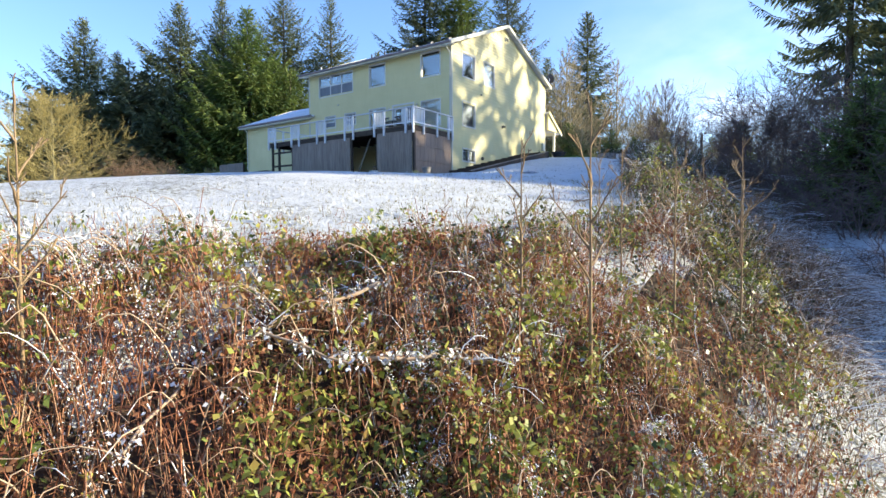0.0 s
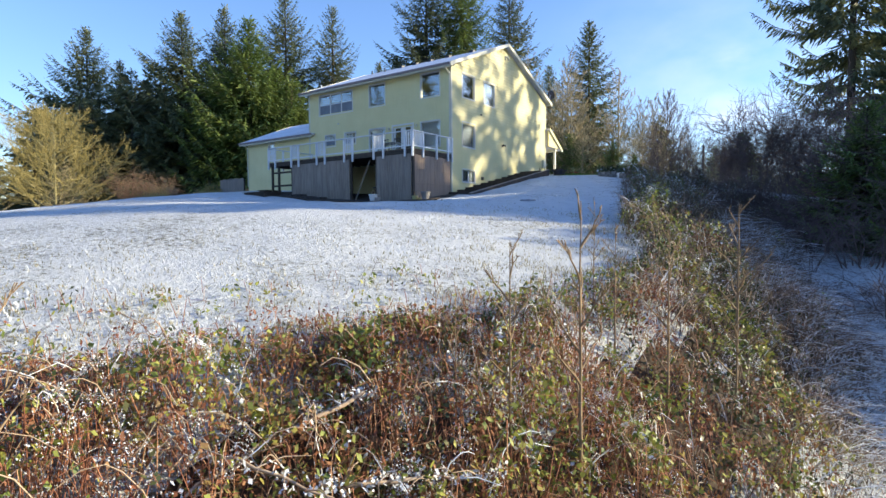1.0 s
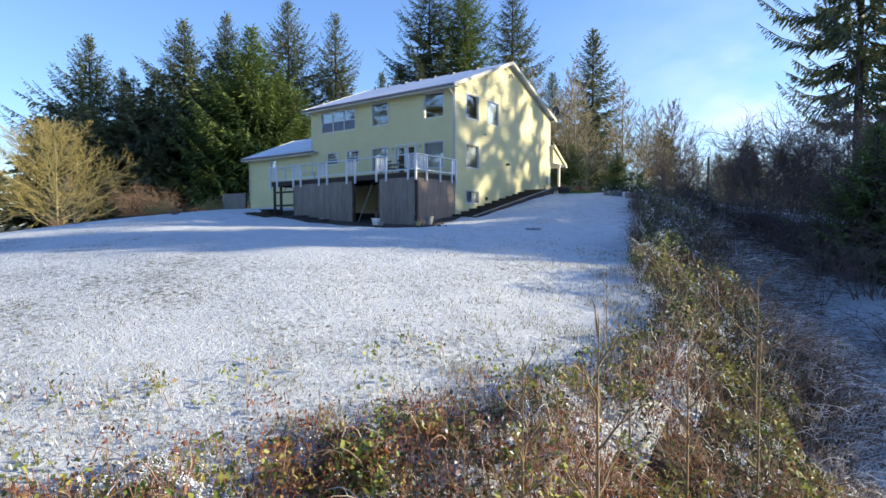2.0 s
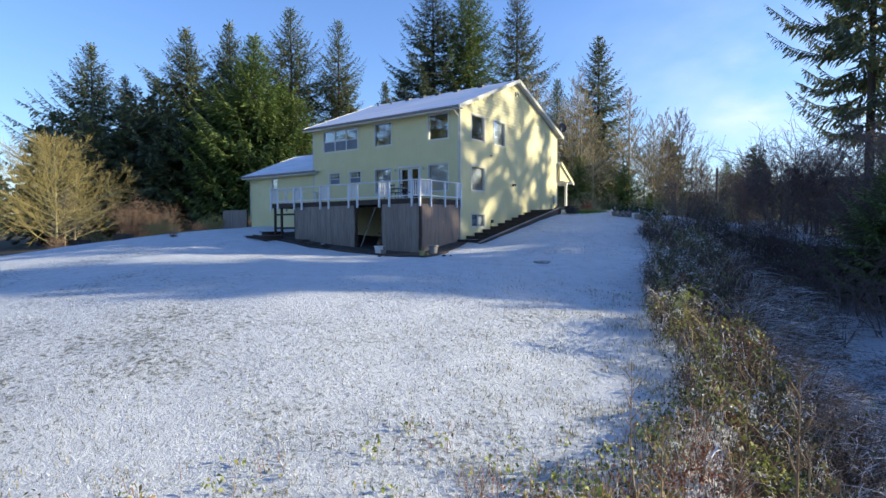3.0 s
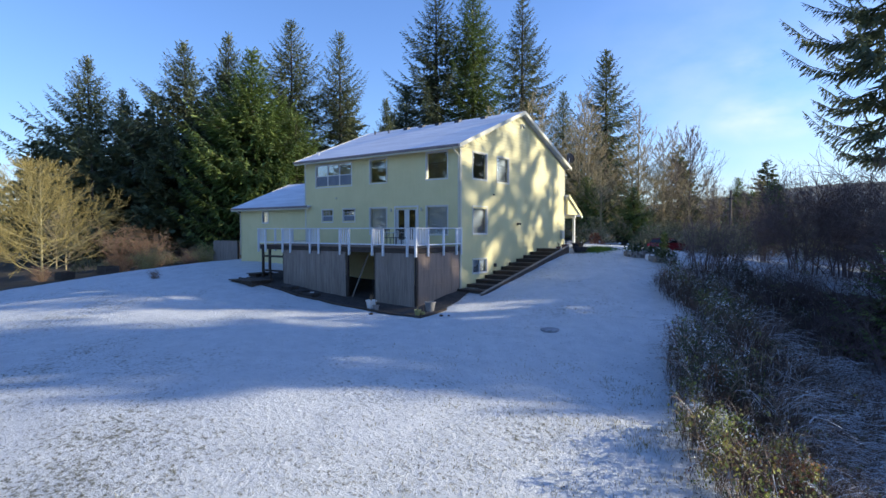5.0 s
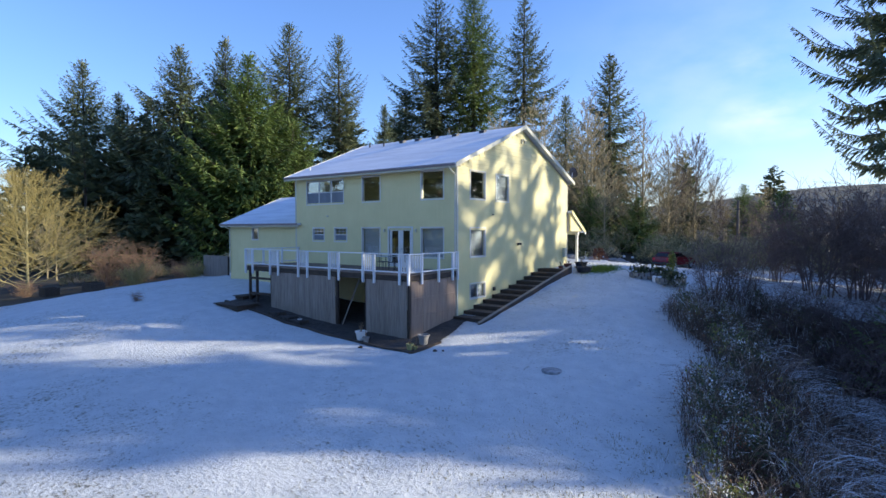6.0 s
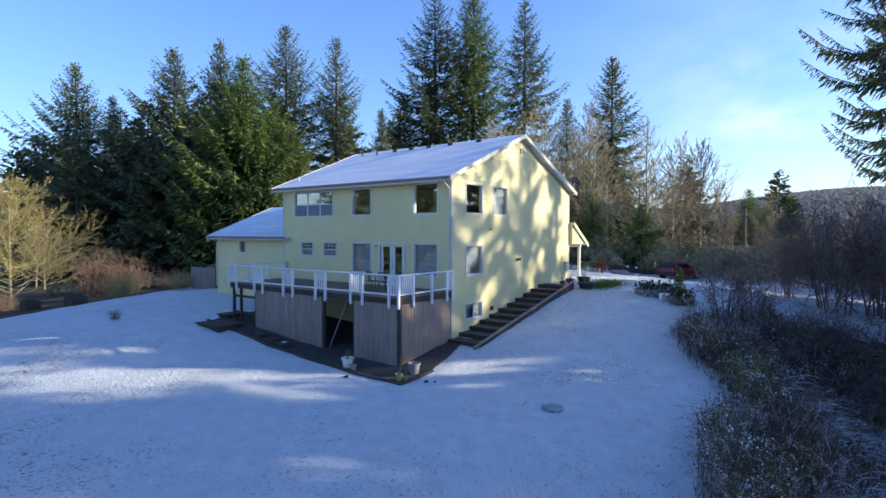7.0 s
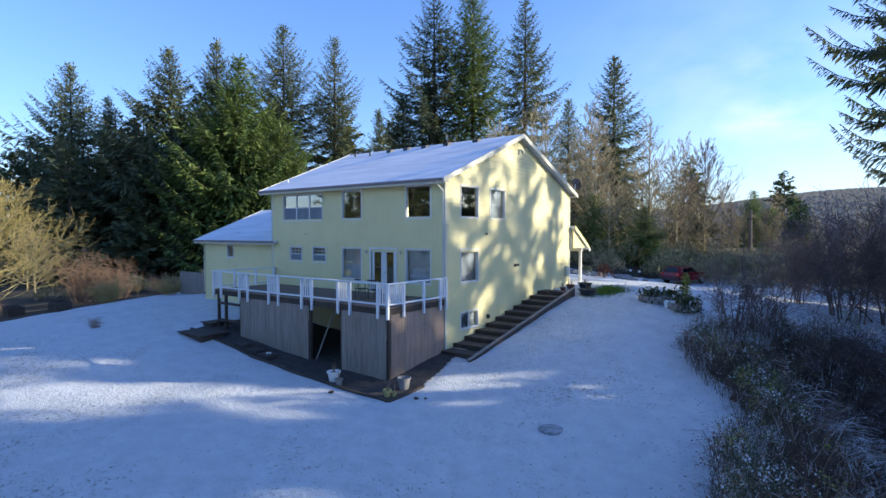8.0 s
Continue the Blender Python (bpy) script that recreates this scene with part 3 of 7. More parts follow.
# roof: two slopes with eaves and rakes
RX0, RX1 = HX0 - 0.45, HX1 + 0.32
bm = bmesh.new()
prism(bm, [(RX0, -OVER, EAVE_Z), (RX0, RIDGE_Y, RIDGE_Z), (RX0, 2 * RIDGE_Y + OVER, EAVE_Z), (RX0, 2 * RIDGE_Y + OVER, EAVE_Z - 0.12), (RX0, RIDGE_Y, RIDGE_Z - 0.13), (RX0, -OVER, EAVE_Z - 0.12)], (RX1 - RX0, 0, 0))
part("roof", bm, ROOF, house, "shingle roof under thin snow")
for rx in (RX1 + 0.002, RX0 - 0.032):
    for s in (1, -1):
        y_e = RIDGE_Y - s * (RIDGE_Y + OVER + 0.02)
        bm = bmesh.new()
        prism(bm, [(rx, y_e, EAVE_Z - 0.20), (rx, RIDGE_Y, RIDGE_Z - 0.20), (rx, RIDGE_Y, RIDGE_Z + 0.02), (rx, y_e, EAVE_Z + 0.02)], (0.03, 0, 0))
        part("rake_board", bm, CREAM, house)
for ya, yb in ((-OVER + 0.03, -0.03), (HY1 + 0.03, HY1 + OVER - 0.1)):
    part("soffit", boxes([(RX0 + 0.02, RX1 - 0.02, ya, yb, WALL_TOP - 0.06, WALL_TOP - 0.02)]), CREAM, house)


def gutter(x0, x1, y, z, parent):
    bm = bmesh.new()
    prism(bm, [(x0, y, z), (x0, y - 0.10, z), (x0, y - 0.12, z + 0.06), (x0, y - 0.12, z + 0.12), (x0, y - 0.105, z + 0.12), (x0, y - 0.09, z + 0.02), (x0, y, z + 0.02)], (x1 - x0, 0, 0))
    part("fascia", boxes([(x0 + 0.01, x1 - 0.01, y - 0.03, y + 0.0, z - 0.10, z - 0.004)]), CREAM, parent)
    return part("gutter", bm, MAUVE, parent)


gutter(RX0, RX1, -OVER - 0.005, EAVE_Z - 0.13, house)
bm = bmesh.new()
for a, b in (((-0.05, -0.56, 7.60), (-0.05, -0.50, 7.48)), ((-0.05, -0.50, 7.48), (-0.05, -0.08, 7.22)), ((-0.05, -0.08, 7.22), (-0.05, -0.08, 2.75))):
    rod(bm, a, b, 0.04, 6)
part("downspout", bm, CREAM, house)
for blk in ((-0.09, 0.034, -0.034, 0.0), (0.0, 0.034, 0.002, 0.09), (HX0 - 0.03, HX0 + 0.09, -0.034, 0.0), (0.0, 0.034, HY1 - 0.09, HY1)):
    part("corner_board", boxes([(*blk, -0.2, WALL_TOP - 0.06)]), CREAM, house)

# vents and pipes through the roof
for i, (vx, up) in enumerate(((-11.4, 0.8), (-9.9, 1.0), (-8.6, 0.55), (-7.3, 0.5), (-5.9, 0.5), (-4.3, 0.5), (-2.3, 0.5))):
    y = RIDGE_Y - up
    z = RIDGE_Z - up * PITCH
    bm = bmesh.new()
    if i < 2:
        lathe(bm, [(0.06, -0.05), (0.055, 0.2), (0.07, 0.21), (0.07, 0.24)], 10, (vx, y, z))
        part("vent_pipe", bm, DARK_METAL, house)
    else:
        prism(bm, [(vx - 0.17, y - 0.2, z - 0.10), (vx - 0.17, y + 0.16, z + 0.02), (vx - 0.17, y + 0.16, z + 0.17), (vx - 0.17, y - 0.16, z + 0.08)], (0.34, 0, 0))
        part("roof_vent", bm, DARK_METAL, house)
bm = bmesh.new()
lathe(bm, [(0.05, -0.05), (0.045, 0.18), (0.06, 0.2)], 10, (-11.9, 0.8, EAVE_Z + 1.3 * PITCH))
part("vent_pipe", bm, TRIM, house)


def window_at(axis, at, out, u0, u1, z0, z1, parent, sashes=1, rail=False, grid=False, blind=False, screen=False, name="window"):
    """A framed window set into its opening; out: the side it faces."""

    def blk(bm, ua, ub, za, zb, d0, d1):
        lo, hi = sorted((at + out * d0, at + out * d1))
        if axis == "x":
            box(bm, ua, ub, lo, hi, za, zb)
        else:
            box(bm, lo, hi, ua, ub, za, zb)

    t = 0.055
    bm = bmesh.new()
    blk(bm, u0 - t, u0, z0 - t, z1 + t, -0.02, 0.045)
    blk(bm, u1, u1 + t, z0 - t, z1 + t, -0.02, 0.045)
    blk(bm, u0, u1, z1, z1 + t, -0.02, 0.045)
    blk(bm, u0, u1, z0 - t, z0, -0.02, 0.045)
    win = part(name, bm, TRIM, parent)
    w = (u1 - u0) / sashes
    for i in range(sashes):
        a, b = u0 + i * w, u0 + (i + 1) * w
        s = 0.038
        bm = bmesh.new()
        blk(bm, a, a + s, z0, z1, -0.07, -0.005)
        blk(bm, b - s, b, z0, z1, -0.07, -0.005)
        blk(bm, a + s, b - s, z1 - s, z1, -0.07, -0.005)
        blk(bm, a + s, b - s, z0, z0 + s, -0.07, -0.005)
        zm = (z0 + z1) / 2
        if rail:
            blk(bm, a + s, b - s, zm - 0.025, zm + 0.025, -0.07, -0.005)
        if grid:
            for k in (1, 2):
                uk = a + s + (b - a - 2 * s) * k / 3
                blk(bm, uk - 0.011, uk + 0.011, zm, z1 - s, -0.030, -0.012)
            blk(bm, a + s, b - s, (zm + z1) / 2 - 0.011, (zm + z1) / 2 + 0.011, -0.030, -0.012)
        part("sash", bm, TRIM, win)
        bm = bmesh.new()
        blk(bm, a + s, b - s, z0 + s, z1 - s, -0.046, -0.040)
        pane = part("pane", bm, GLASS, win)
        pane.visible_shadow = False
        if screen:
            bm = bmesh.new()
            blk(bm, a + s + 0.004, b - s - 0.004, z0 + s + 0.004, zm - 0.03, -0.024, -0.018)
            part("insect_screen", bm, SCREEN, win, "grey insect screen over the lower half")
        if blind:
            bm = bmesh.new()
            z = z0 + 0.05
            while z < z1 - 0.05:
                blk(bm, a + 0.05, b - 0.05, z, z + 0.045, -0.135, -0.125)
                z += 0.05
            part("blind", bm, BLIND if blind is True else blind, win, "closed grey slatted blind" if blind is True else "drawn blue-grey shade")
    return win


f = FRONT
window_at("x", 0.0, -1, *f["triple"], house, 3, True, screen=True)
window_at("x", 0.0, -1, *f["mid"], house, 1)
window_at("x", 0.0, -1, *f["corner"], house, 1)
window_at("x", 0.0, -1, *f["small_a"], house, 1, True, True, screen=True)
window_at("x", 0.0, -1, *f["small_b"], house, 1, True, True, screen=True)
window_at("x", 0.0, -1, *f["blind_a"], house, 1, False, False, True)
window_at("x", 0.0, -1, *f["blind_b"], house, 1, False, False, True)
window_at("y", 0.0, 1, *SIDE["a"], house, 1)
window_at("y", 0.0, 1, *SIDE["b"], house, 1, False, False, SHADE)
window_at("y", 0.0, 1, *SIDE["c"], house, 1, False, False, SHADE)
window_at("y", 0.0, 1, *SIDE["low"], house, 2, False, False, SHADE)

# french doors on the deck
u0, u1, z0, z1 = f["french"]
bm = boxes([(u0 - 0.09, u0, -0.045, 0.02, z0, z1 + 0.09), (u1, u1 + 0.09, -0.045, 0.02, z0, z1 + 0.09), (u0, u1, -0.045, 0.02, z1, z1 + 0.09)])
french = part("french_door", bm, TRIM, house, "white french doors with full glass leaves")
mid = (u0 + u1) / 2
for a, b in ((u0, mid), (mid, u1)):
    leaf = part("door_leaf", boxes([(a + 0.005, a + 0.17, 0.02, 0.065, z0, z1), (b - 0.17, b - 0.005, 0.02, 0.065, z0, z1), (a + 0.17, b - 0.17, 0.02, 0.065, z0, z0 + 0.25), (a + 0.17, b - 0.17, 0.02, 0.065, z1 - 0.14, z1)]), TRIM, french)
    pane = part("pane", boxes([(a + 0.17, b - 0.17, 0.04, 0.046, z0 + 0.25, z1 - 0.14)]), GLASS, french)
    pane.visible_shadow = False
bm = bmesh.new()
rod(bm, (mid + 0.08, -0.03, z0 + 0.95), (mid + 0.16, -0.03, z0 + 0.95), 0.012, 6)
rod(bm, (mid + 0.08, 0.03, z0 + 0.95), (mid + 0.08, -0.03, z0 + 0.95), 0.012, 6)
part("door_handle", bm, DARK_METAL, french)
for lx in (-4.75, -2.55):
    bm = bmesh.new()
    lathe(bm, [(0.035, 0.0), (0.05, 0.03), (0.06, 0.14), (0.02, 0.19)], 8, (lx, -0.08, 4.38))
    rod(bm, (lx, -0.02, 4.5), (lx, -0.08, 4.5), 0.015, 6)
    part("porch_lamp", bm, CREAM, house)
# a basement door under the deck
u0, u1, z0, z1 = UNDER["door"]
part("basement_door", boxes([(u0, u1, 0.03, 0.08, z0, z1), (u0 - 0.07, u0, -0.04, 0.02, z0, z1 + 0.07), (u1, u1 + 0.07, -0.04, 0.02, z0, z1 + 0.07), (u0, u1, -0.04, 0.02, z1, z1 + 0.07)]), TRIM, house)

# fittings on the gable wall
bm = boxes([(0.02, 0.10, 6.42, 6.52, 9.52, 9.80), (0.02, 0.16, 6.52, 6.80, 9.70, 9.80), (0.02, 0.10, 6.80, 6.88, 9.58, 9.80)], 0.01)
part("gable_vent_hood", bm, CREAM, house)
bm = boxes([(0.02, 0.05, 6.0, 6.16, 3.60, 3.76)], 0.008)
rod(bm, (0.04, 6.08, 3.68), (0.16, 6.08, 3.72), 0.02, 6)
for dy in (-0.11, 0.11):
    lathe(bm, [(0.02, 0.0), (0.05, 0.05), (0.065, 0.14)], 8, (0.17, 6.08 + dy, 3.62))
part("flood_lamp", bm, DARK_METAL, house, "twin dark floodlight")
part("dryer_vent", boxes([(0.02, 0.13, 3.33, 3.51, 1.22, 1.42)], 0.02), DARK_METAL, house)
part("wall_vent", boxes([(0.02, 0.09, 3.24, 3.36, 5.30, 5.37)], 0.008), DARK_METAL, house)
part("meter_box", boxes([(0.02, 0.20, 12.2, 12.6, 2.7, 3.3)], 0.02), CREAM, house)
part("wall_vent", boxes([(-9.4, -9.28, -0.09, -0.02, 5.28, 5.35)], 0.008), CREAM, house)

# satellite dish at the back eave
dish = thing("satellite_dish", "round dark satellite dish on a short mast at the eave", "satellite dish")
bm = bmesh.new()
lathe(bm, [(0.03, 0.0), (0.2, 0.02), (0.33, 0.07), (0.36, 0.10), (0.34, 0.10), (0.18, 0.05), (0.02, 0.03)], 18)
bowl = part("bowl", bm, DARK_METAL, dish)
bowl.matrix_basis = pose(0.25, 13.25, 8.38, 70, 0, 160)
bm = bmesh.new()
rod(bm, (0.22, 13.2, 7.72), (0.22, 13.2, 8.15), 0.025, 8)
rod(bm, (0.22, 13.2, 8.15), (0.25, 13.22, 8.38), 0.025, 8)
rod(bm, (0.25, 13.25, 8.2), (0.40, 12.8, 8.35), 0.012, 6)
part("mast", bm, PALE_METAL, dish)

# low wing
wing = thing("house_wing", "single-storey yellow wing with a snowy roof joined to the house", "house wing")
WX0, WY0, WY1, WTOP = -19.9, 0.25, 8.0, 4.83
wh = [(-17.25, -16.62, 3.86, 4.62)]
wall_slab("wall_front", "x", WY0, 1, WX0, HX0, 0.2, WTOP, wh, SIDING, wing)
lap_siding("x", WY0, -1, WX0, HX0, 0.6, WTOP, wh, wing)
part("wall_end", boxes([(WX0, WX0 + 0.16, WY0 + 0.16, WY1, 0.2, WTOP)]), SIDING, wing)
part("wall_back", boxes([(WX0 + 0.16, HX0, WY1 - 0.16, WY1, 0.2, WTOP)]), SIDING, wing)
# indoor shade is in this slab's colour too
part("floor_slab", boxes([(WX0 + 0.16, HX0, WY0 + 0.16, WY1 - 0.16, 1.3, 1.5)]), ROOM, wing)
wr, wz = 5.0, 7.02
bm = bmesh.new()
prism(bm, [(WX0 - 0.45, -0.22, 4.93), (WX0 - 0.45, wr, wz), (WX0 - 0.45, 10.2, 4.93), (WX0 - 0.45, 10.2, 4.82), (WX0 - 0.45, wr, wz - 0.12), (WX0 - 0.45, -0.22, 4.82)], (HX0 - WX0 + 0.44, 0, 0))
part("roof", bm, ROOF, wing, "shingle roof under thin snow")
bm = bmesh.new()
prism(bm, [(WX0 + 0.02, WY0, WTOP), (WX0 + 0.02, 9.5, WTOP), (WX0 + 0.02, wr, wz - 0.14)], (0.14, 0, 0))
part("gable_wall", bm, SIDING, wing)
for s in (1, -1):
    bm = bmesh.new()
    y_e = wr - s * (wr + 0.24)
    prism(bm, [(WX0 - 0.482, y_e, 4.75), (WX0 - 0.482, wr, wz - 0.18), (WX0 - 0.482, wr, wz + 0.02), (WX0 - 0.482, y_e, 4.95)], (0.03, 0, 0))
    part("rake_board", bm, CREAM, wing)
part("roof_return", boxes([(HX0 + 0.002, HX0 + 0.55, -0.22, -0.04, 4.80, 4.93)]), ROOF, wing)
part("soffit", boxes([(WX0 - 0.43, HX0, -0.20, WY0 - 0.03, 4.74, 4.79)]), CREAM, wing)
gutter(WX0 - 0.45, HX0 + 0.55, -0.225, 4.80, wing)
bm = bmesh.new()
for a, b in (((WX0 + 0.02, -0.28, 4.78), (WX0 + 0.02, 0.18, 4.55)), ((WX0 + 0.02, 0.18, 4.55), (WX0 + 0.02, 0.18, 1.5))):
    rod(bm, a, b, 0.04, 6)
part("downspout", bm, CREAM, wing)
window_at("x", WY0, -1, *wh[0], wing, 1)

# back porch
porch = thing("porch", "small white-posted porch with sloping roof behind the house", "porch")
bm = bmesh.new()
prism(bm, [(-6.0, HY1 + 0.03, 5.80), (-6.0, 15.25, 4.42), (-6.0, 15.25, 4.30), (-6.0, HY1 + 0.03, 5.66)], (6.35, 0, 0))
part("roof", bm, ROOF, porch)
bm = bmesh.new()
prism(bm, [(0.15, HY1 + 0.03, 4.42), (0.15, 14.95, 4.42), (0.15, HY1 + 0.03, 5.64)], (0.10, 0, 0))
part("gable_panel", bm, SIDING, porch)
bm = bmesh.new()
prism(bm, [(0.352, HY1 + 0.03, 5.58), (0.352, 15.3, 4.22), (0.352, 15.3, 4.46), (0.352, HY1 + 0.03, 5.84)], (0.03, 0, 0))
part("rake_board", bm, SIDING, porch)
part("rafter_end", boxes([(0.34, 0.40, 15.14, 15.36, 4.20, 4.36)], 0.01), TRIM, porch)
part("beam", boxes([(-5.9, 0.14, 14.5, 14.66, 4.18, 4.40)]), TRIM, porch)
for px in (0.02, -2.9, -5.8):
    part("post", boxes([(px - 0.08, px + 0.08, 14.5, 14.66, 1.6, 4.18), (px - 0.12, px + 0.12, 14.46, 14.70, 1.6, 1.9)], 0.008), TRIM, porch)
part("porch_slab", boxes([(-6.0, 0.3, HY1 + 0.02, 15.0, 1.5, 2.15)]), STONE, porch)

# ---- deck ----
DZ, DY, DX0, DX1 = 2.50, -3.72, -12.0, 0.05
deck = thing("deck", "raised wooden deck with white railings along the house", "deck")
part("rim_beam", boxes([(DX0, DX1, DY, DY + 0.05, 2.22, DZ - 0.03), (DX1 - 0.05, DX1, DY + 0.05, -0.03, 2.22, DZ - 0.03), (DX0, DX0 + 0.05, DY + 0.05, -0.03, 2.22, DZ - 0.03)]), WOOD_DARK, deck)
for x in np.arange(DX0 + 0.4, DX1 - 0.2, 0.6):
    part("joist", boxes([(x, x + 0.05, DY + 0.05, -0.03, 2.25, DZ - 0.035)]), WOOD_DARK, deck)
y, i = DY - 0.03, 0
while y < -0.18:
    part("plank", boxes([(DX0 - 0.03, DX1 + 0.03, y, y + 0.134, DZ - 0.03, DZ)]), DECK, deck)
    y += 0.14


def rail_post(x, y, parent):
    part("rail_post", boxes([(x - 0.05, x + 0.05, y - 0.05, y + 0.05, 2.06, 3.40)], 0.006), RAIL, parent)


front_posts = [-12.02, -11.35, -9.75, -9.05, -7.38, -6.66, -5.01, -4.33, -2.69, -1.97, -0.42, 0.10]
ry = DY - 0.06
for x in front_posts:
    rail_post(x, ry, deck)
for a, b in zip(front_posts, front_posts[1:]):
    part("rail", boxes([(a + 0.05, b - 0.05, ry - 0.03, ry + 0.03, 2.60, 2.66)]), RAIL, deck)
    if b - a < 0.9:
        n_b = max(3, int((b - a) / 0.115))
        for k in range(1, n_b):
            x = a + (b - a) * k / n_b
            part("baluster", boxes([(x - 0.024, x + 0.024, ry - 0.019, ry + 0.019, 2.66, 3.38)]), RAIL, deck)
part("top_rail", boxes([(DX0 - 0.08, DX1 + 0.15, ry - 0.075, ry + 0.075, 3.40, 3.45)], 0.008), RAIL, deck)
rx = DX1 + 0.05
side_posts = [ry, -2.85, -1.6, -0.48, -0.06]
for y in side_posts[1:]:
    rail_post(rx, y, deck)
for a, b in zip(side_posts, side_posts[1:]):
    part("rail", boxes([(rx - 0.03, rx + 0.03, a + 0.05, b - 0.05, 2.60, 2.66)]), RAIL, deck)
    if b - a < 0.95:
        n_b = max(3, int((b - a) / 0.115))
        for k in range(1, n_b):
            y = a + (b - a) * k / n_b
            part("baluster", boxes([(rx - 0.019, rx + 0.019, y - 0.024, y + 0.024, 2.66, 3.38)]), RAIL, deck)
part("top_rail", boxes([(rx - 0.075, rx + 0.075, ry + 0.08, -0.03, 3.40, 3.45)], 0.008), RAIL, deck)
lx = DX0 - 0.02
for y in (-2.6, -1.3, -0.1):
    rail_post(lx, y, deck)
part("rail", boxes([(lx - 0.03, lx + 0.03, ry + 0.05, -0.15, 2.60, 2.66)]), RAIL, deck)
part("top_rail", boxes([(lx - 0.075, lx + 0.075, ry + 0.08, -0.03, 3.40, 3.45)], 0.008), RAIL, deck)

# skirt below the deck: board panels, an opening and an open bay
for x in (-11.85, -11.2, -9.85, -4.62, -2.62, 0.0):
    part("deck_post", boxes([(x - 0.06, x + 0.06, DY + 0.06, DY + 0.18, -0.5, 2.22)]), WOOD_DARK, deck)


def board_run(x0, x1, z_low):
    x = x0
    while x < x1 - 0.02:
        w = min(0.29, x1 - x)
        part("skirt_board", boxes([(x, x + w - 0.008, DY + 0.015 + random.uniform(0, 0.008), DY + 0.045, z_low + random.uniform(-0.02, 0.03), 2.22)]), WOOD, deck)
        x += 0.29


board_run(-9.8, -4.68, -0.32)
board_run(-2.56, -0.06, -0.36)
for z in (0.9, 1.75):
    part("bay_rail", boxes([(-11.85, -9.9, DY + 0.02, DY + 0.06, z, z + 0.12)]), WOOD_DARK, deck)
y = DY + 0.12
for w in (0.95, 0.95, 0.9, 0.7):
    part("skirt_panel", boxes([(-0.01, 0.02, y, y + w - 0.012, -0.35, 2.20)]), WOOD_RED, deck, "reddish weathered plywood panel")
    y += w
for z in (0.62, 1.42):
    part("panel_batten", boxes([(0.021, 0.045, DY + 0.10, -0.1, z, z + 0.05)]), WOOD_RED, deck)
bm = bmesh.new()
rod(bm, (-4.45, DY + 0.25, -0.2), (-3.5, DY + 0.5, 2.1), 0.035, 6)
part("brace", bm, CURB, deck, "pale leaning brace")

# ---- round the house ----
def drape(name, outline, lift, material, step=0.4):
    """A thin sheet over the ground inside an outline."""
    pts = np.array(outline, dtype=float)
    x0, y0 = pts.min(0)
    x1, y1 = pts.max(0)
    xs, ys = np.linspace(x0, x1, max(2, int((x1 - x0) / step))), np.linspace(y0, y1, max(2, int((y1 - y0) / step)))
    gx, gy = np.meshgrid(xs, ys)
    inside = np.zeros(gx.shape, dtype=bool)
    j = len(pts) - 1
    for i in range(len(pts)):
        a, b = pts[i], pts[j]
        inside ^= ((a[1] > gy) != (b[1] > gy)) & (gx < (b[0] - a[0]) * (gy - a[1]) / (b[1] - a[1] + 1e-9) + a[0])
        j = i
    gz = land(gx, gy) + lift
    nx = len(xs)
    faces = []
    for r in range(len(ys) - 1):
        for c in range(nx - 1):
            if inside[r, c] and inside[r + 1, c + 1] and inside[r, c + 1] and inside[r + 1, c]:
                faces.append((r * nx + c, r * nx + c + 1, (r + 1) * nx + c + 1, (r + 1) * nx + c))
    return link_mesh(name, np.stack([gx, gy, gz], -1).reshape(-1, 3), faces, material, None, True)


tagged(drape("garden_bed", [(-12.7, -4.6), (1.55, -5.3), (1.7, -3.6), (0.9, -0.4), (0.1, -0.02), (-12.0, -0.02)], 0.03, GRAVEL, 0.1), "dark damp bark bed round the deck's foot", "garden bed", kind="structure")
edging = thing("bed_edging", "dark timber edging round the bed", "edging")
bed_line = [(-12.7, -4.65), (-9.5, -4.78), (-5.0, -5.02), (-1.5, -5.18), (1.58, -5.35), (1.72, -3.6)]
for a, b in zip(bed_line, bed_line[1:]):
    n = 4
    w = Vector((b[1] - a[1], a[0] - b[0], 0)).normalized() * 0.05
    for k in range(n):
        bm = bmesh.new()
        p, q = [Vector((a[0] + (b[0] - a[0]) * t / n, a[1] + (b[1] - a[1]) * t / n, 0)) for t in (k, k + 1)]
        p.z, q.z = land_at(p.x, p.y), land_at(q.x, q.y)
        up = Vector((0, 0, 0.09))
        dn = Vector((0, 0, -0.1))
        vs = [bm.verts.new(c) for c in (p - w + dn, p + w + dn, p + w + up, p - w + up, q - w + dn, q + w + dn, q + w + up, q - w + up)]
        for ix in ((0, 1, 2, 3), (4, 7, 6, 5), (1, 5, 6, 2), (0, 3, 7, 4), (3, 2, 6, 7)):
            bm.faces.new([vs[i] for i in ix])
        part("timber", bm, WOOD_DARK, edging)

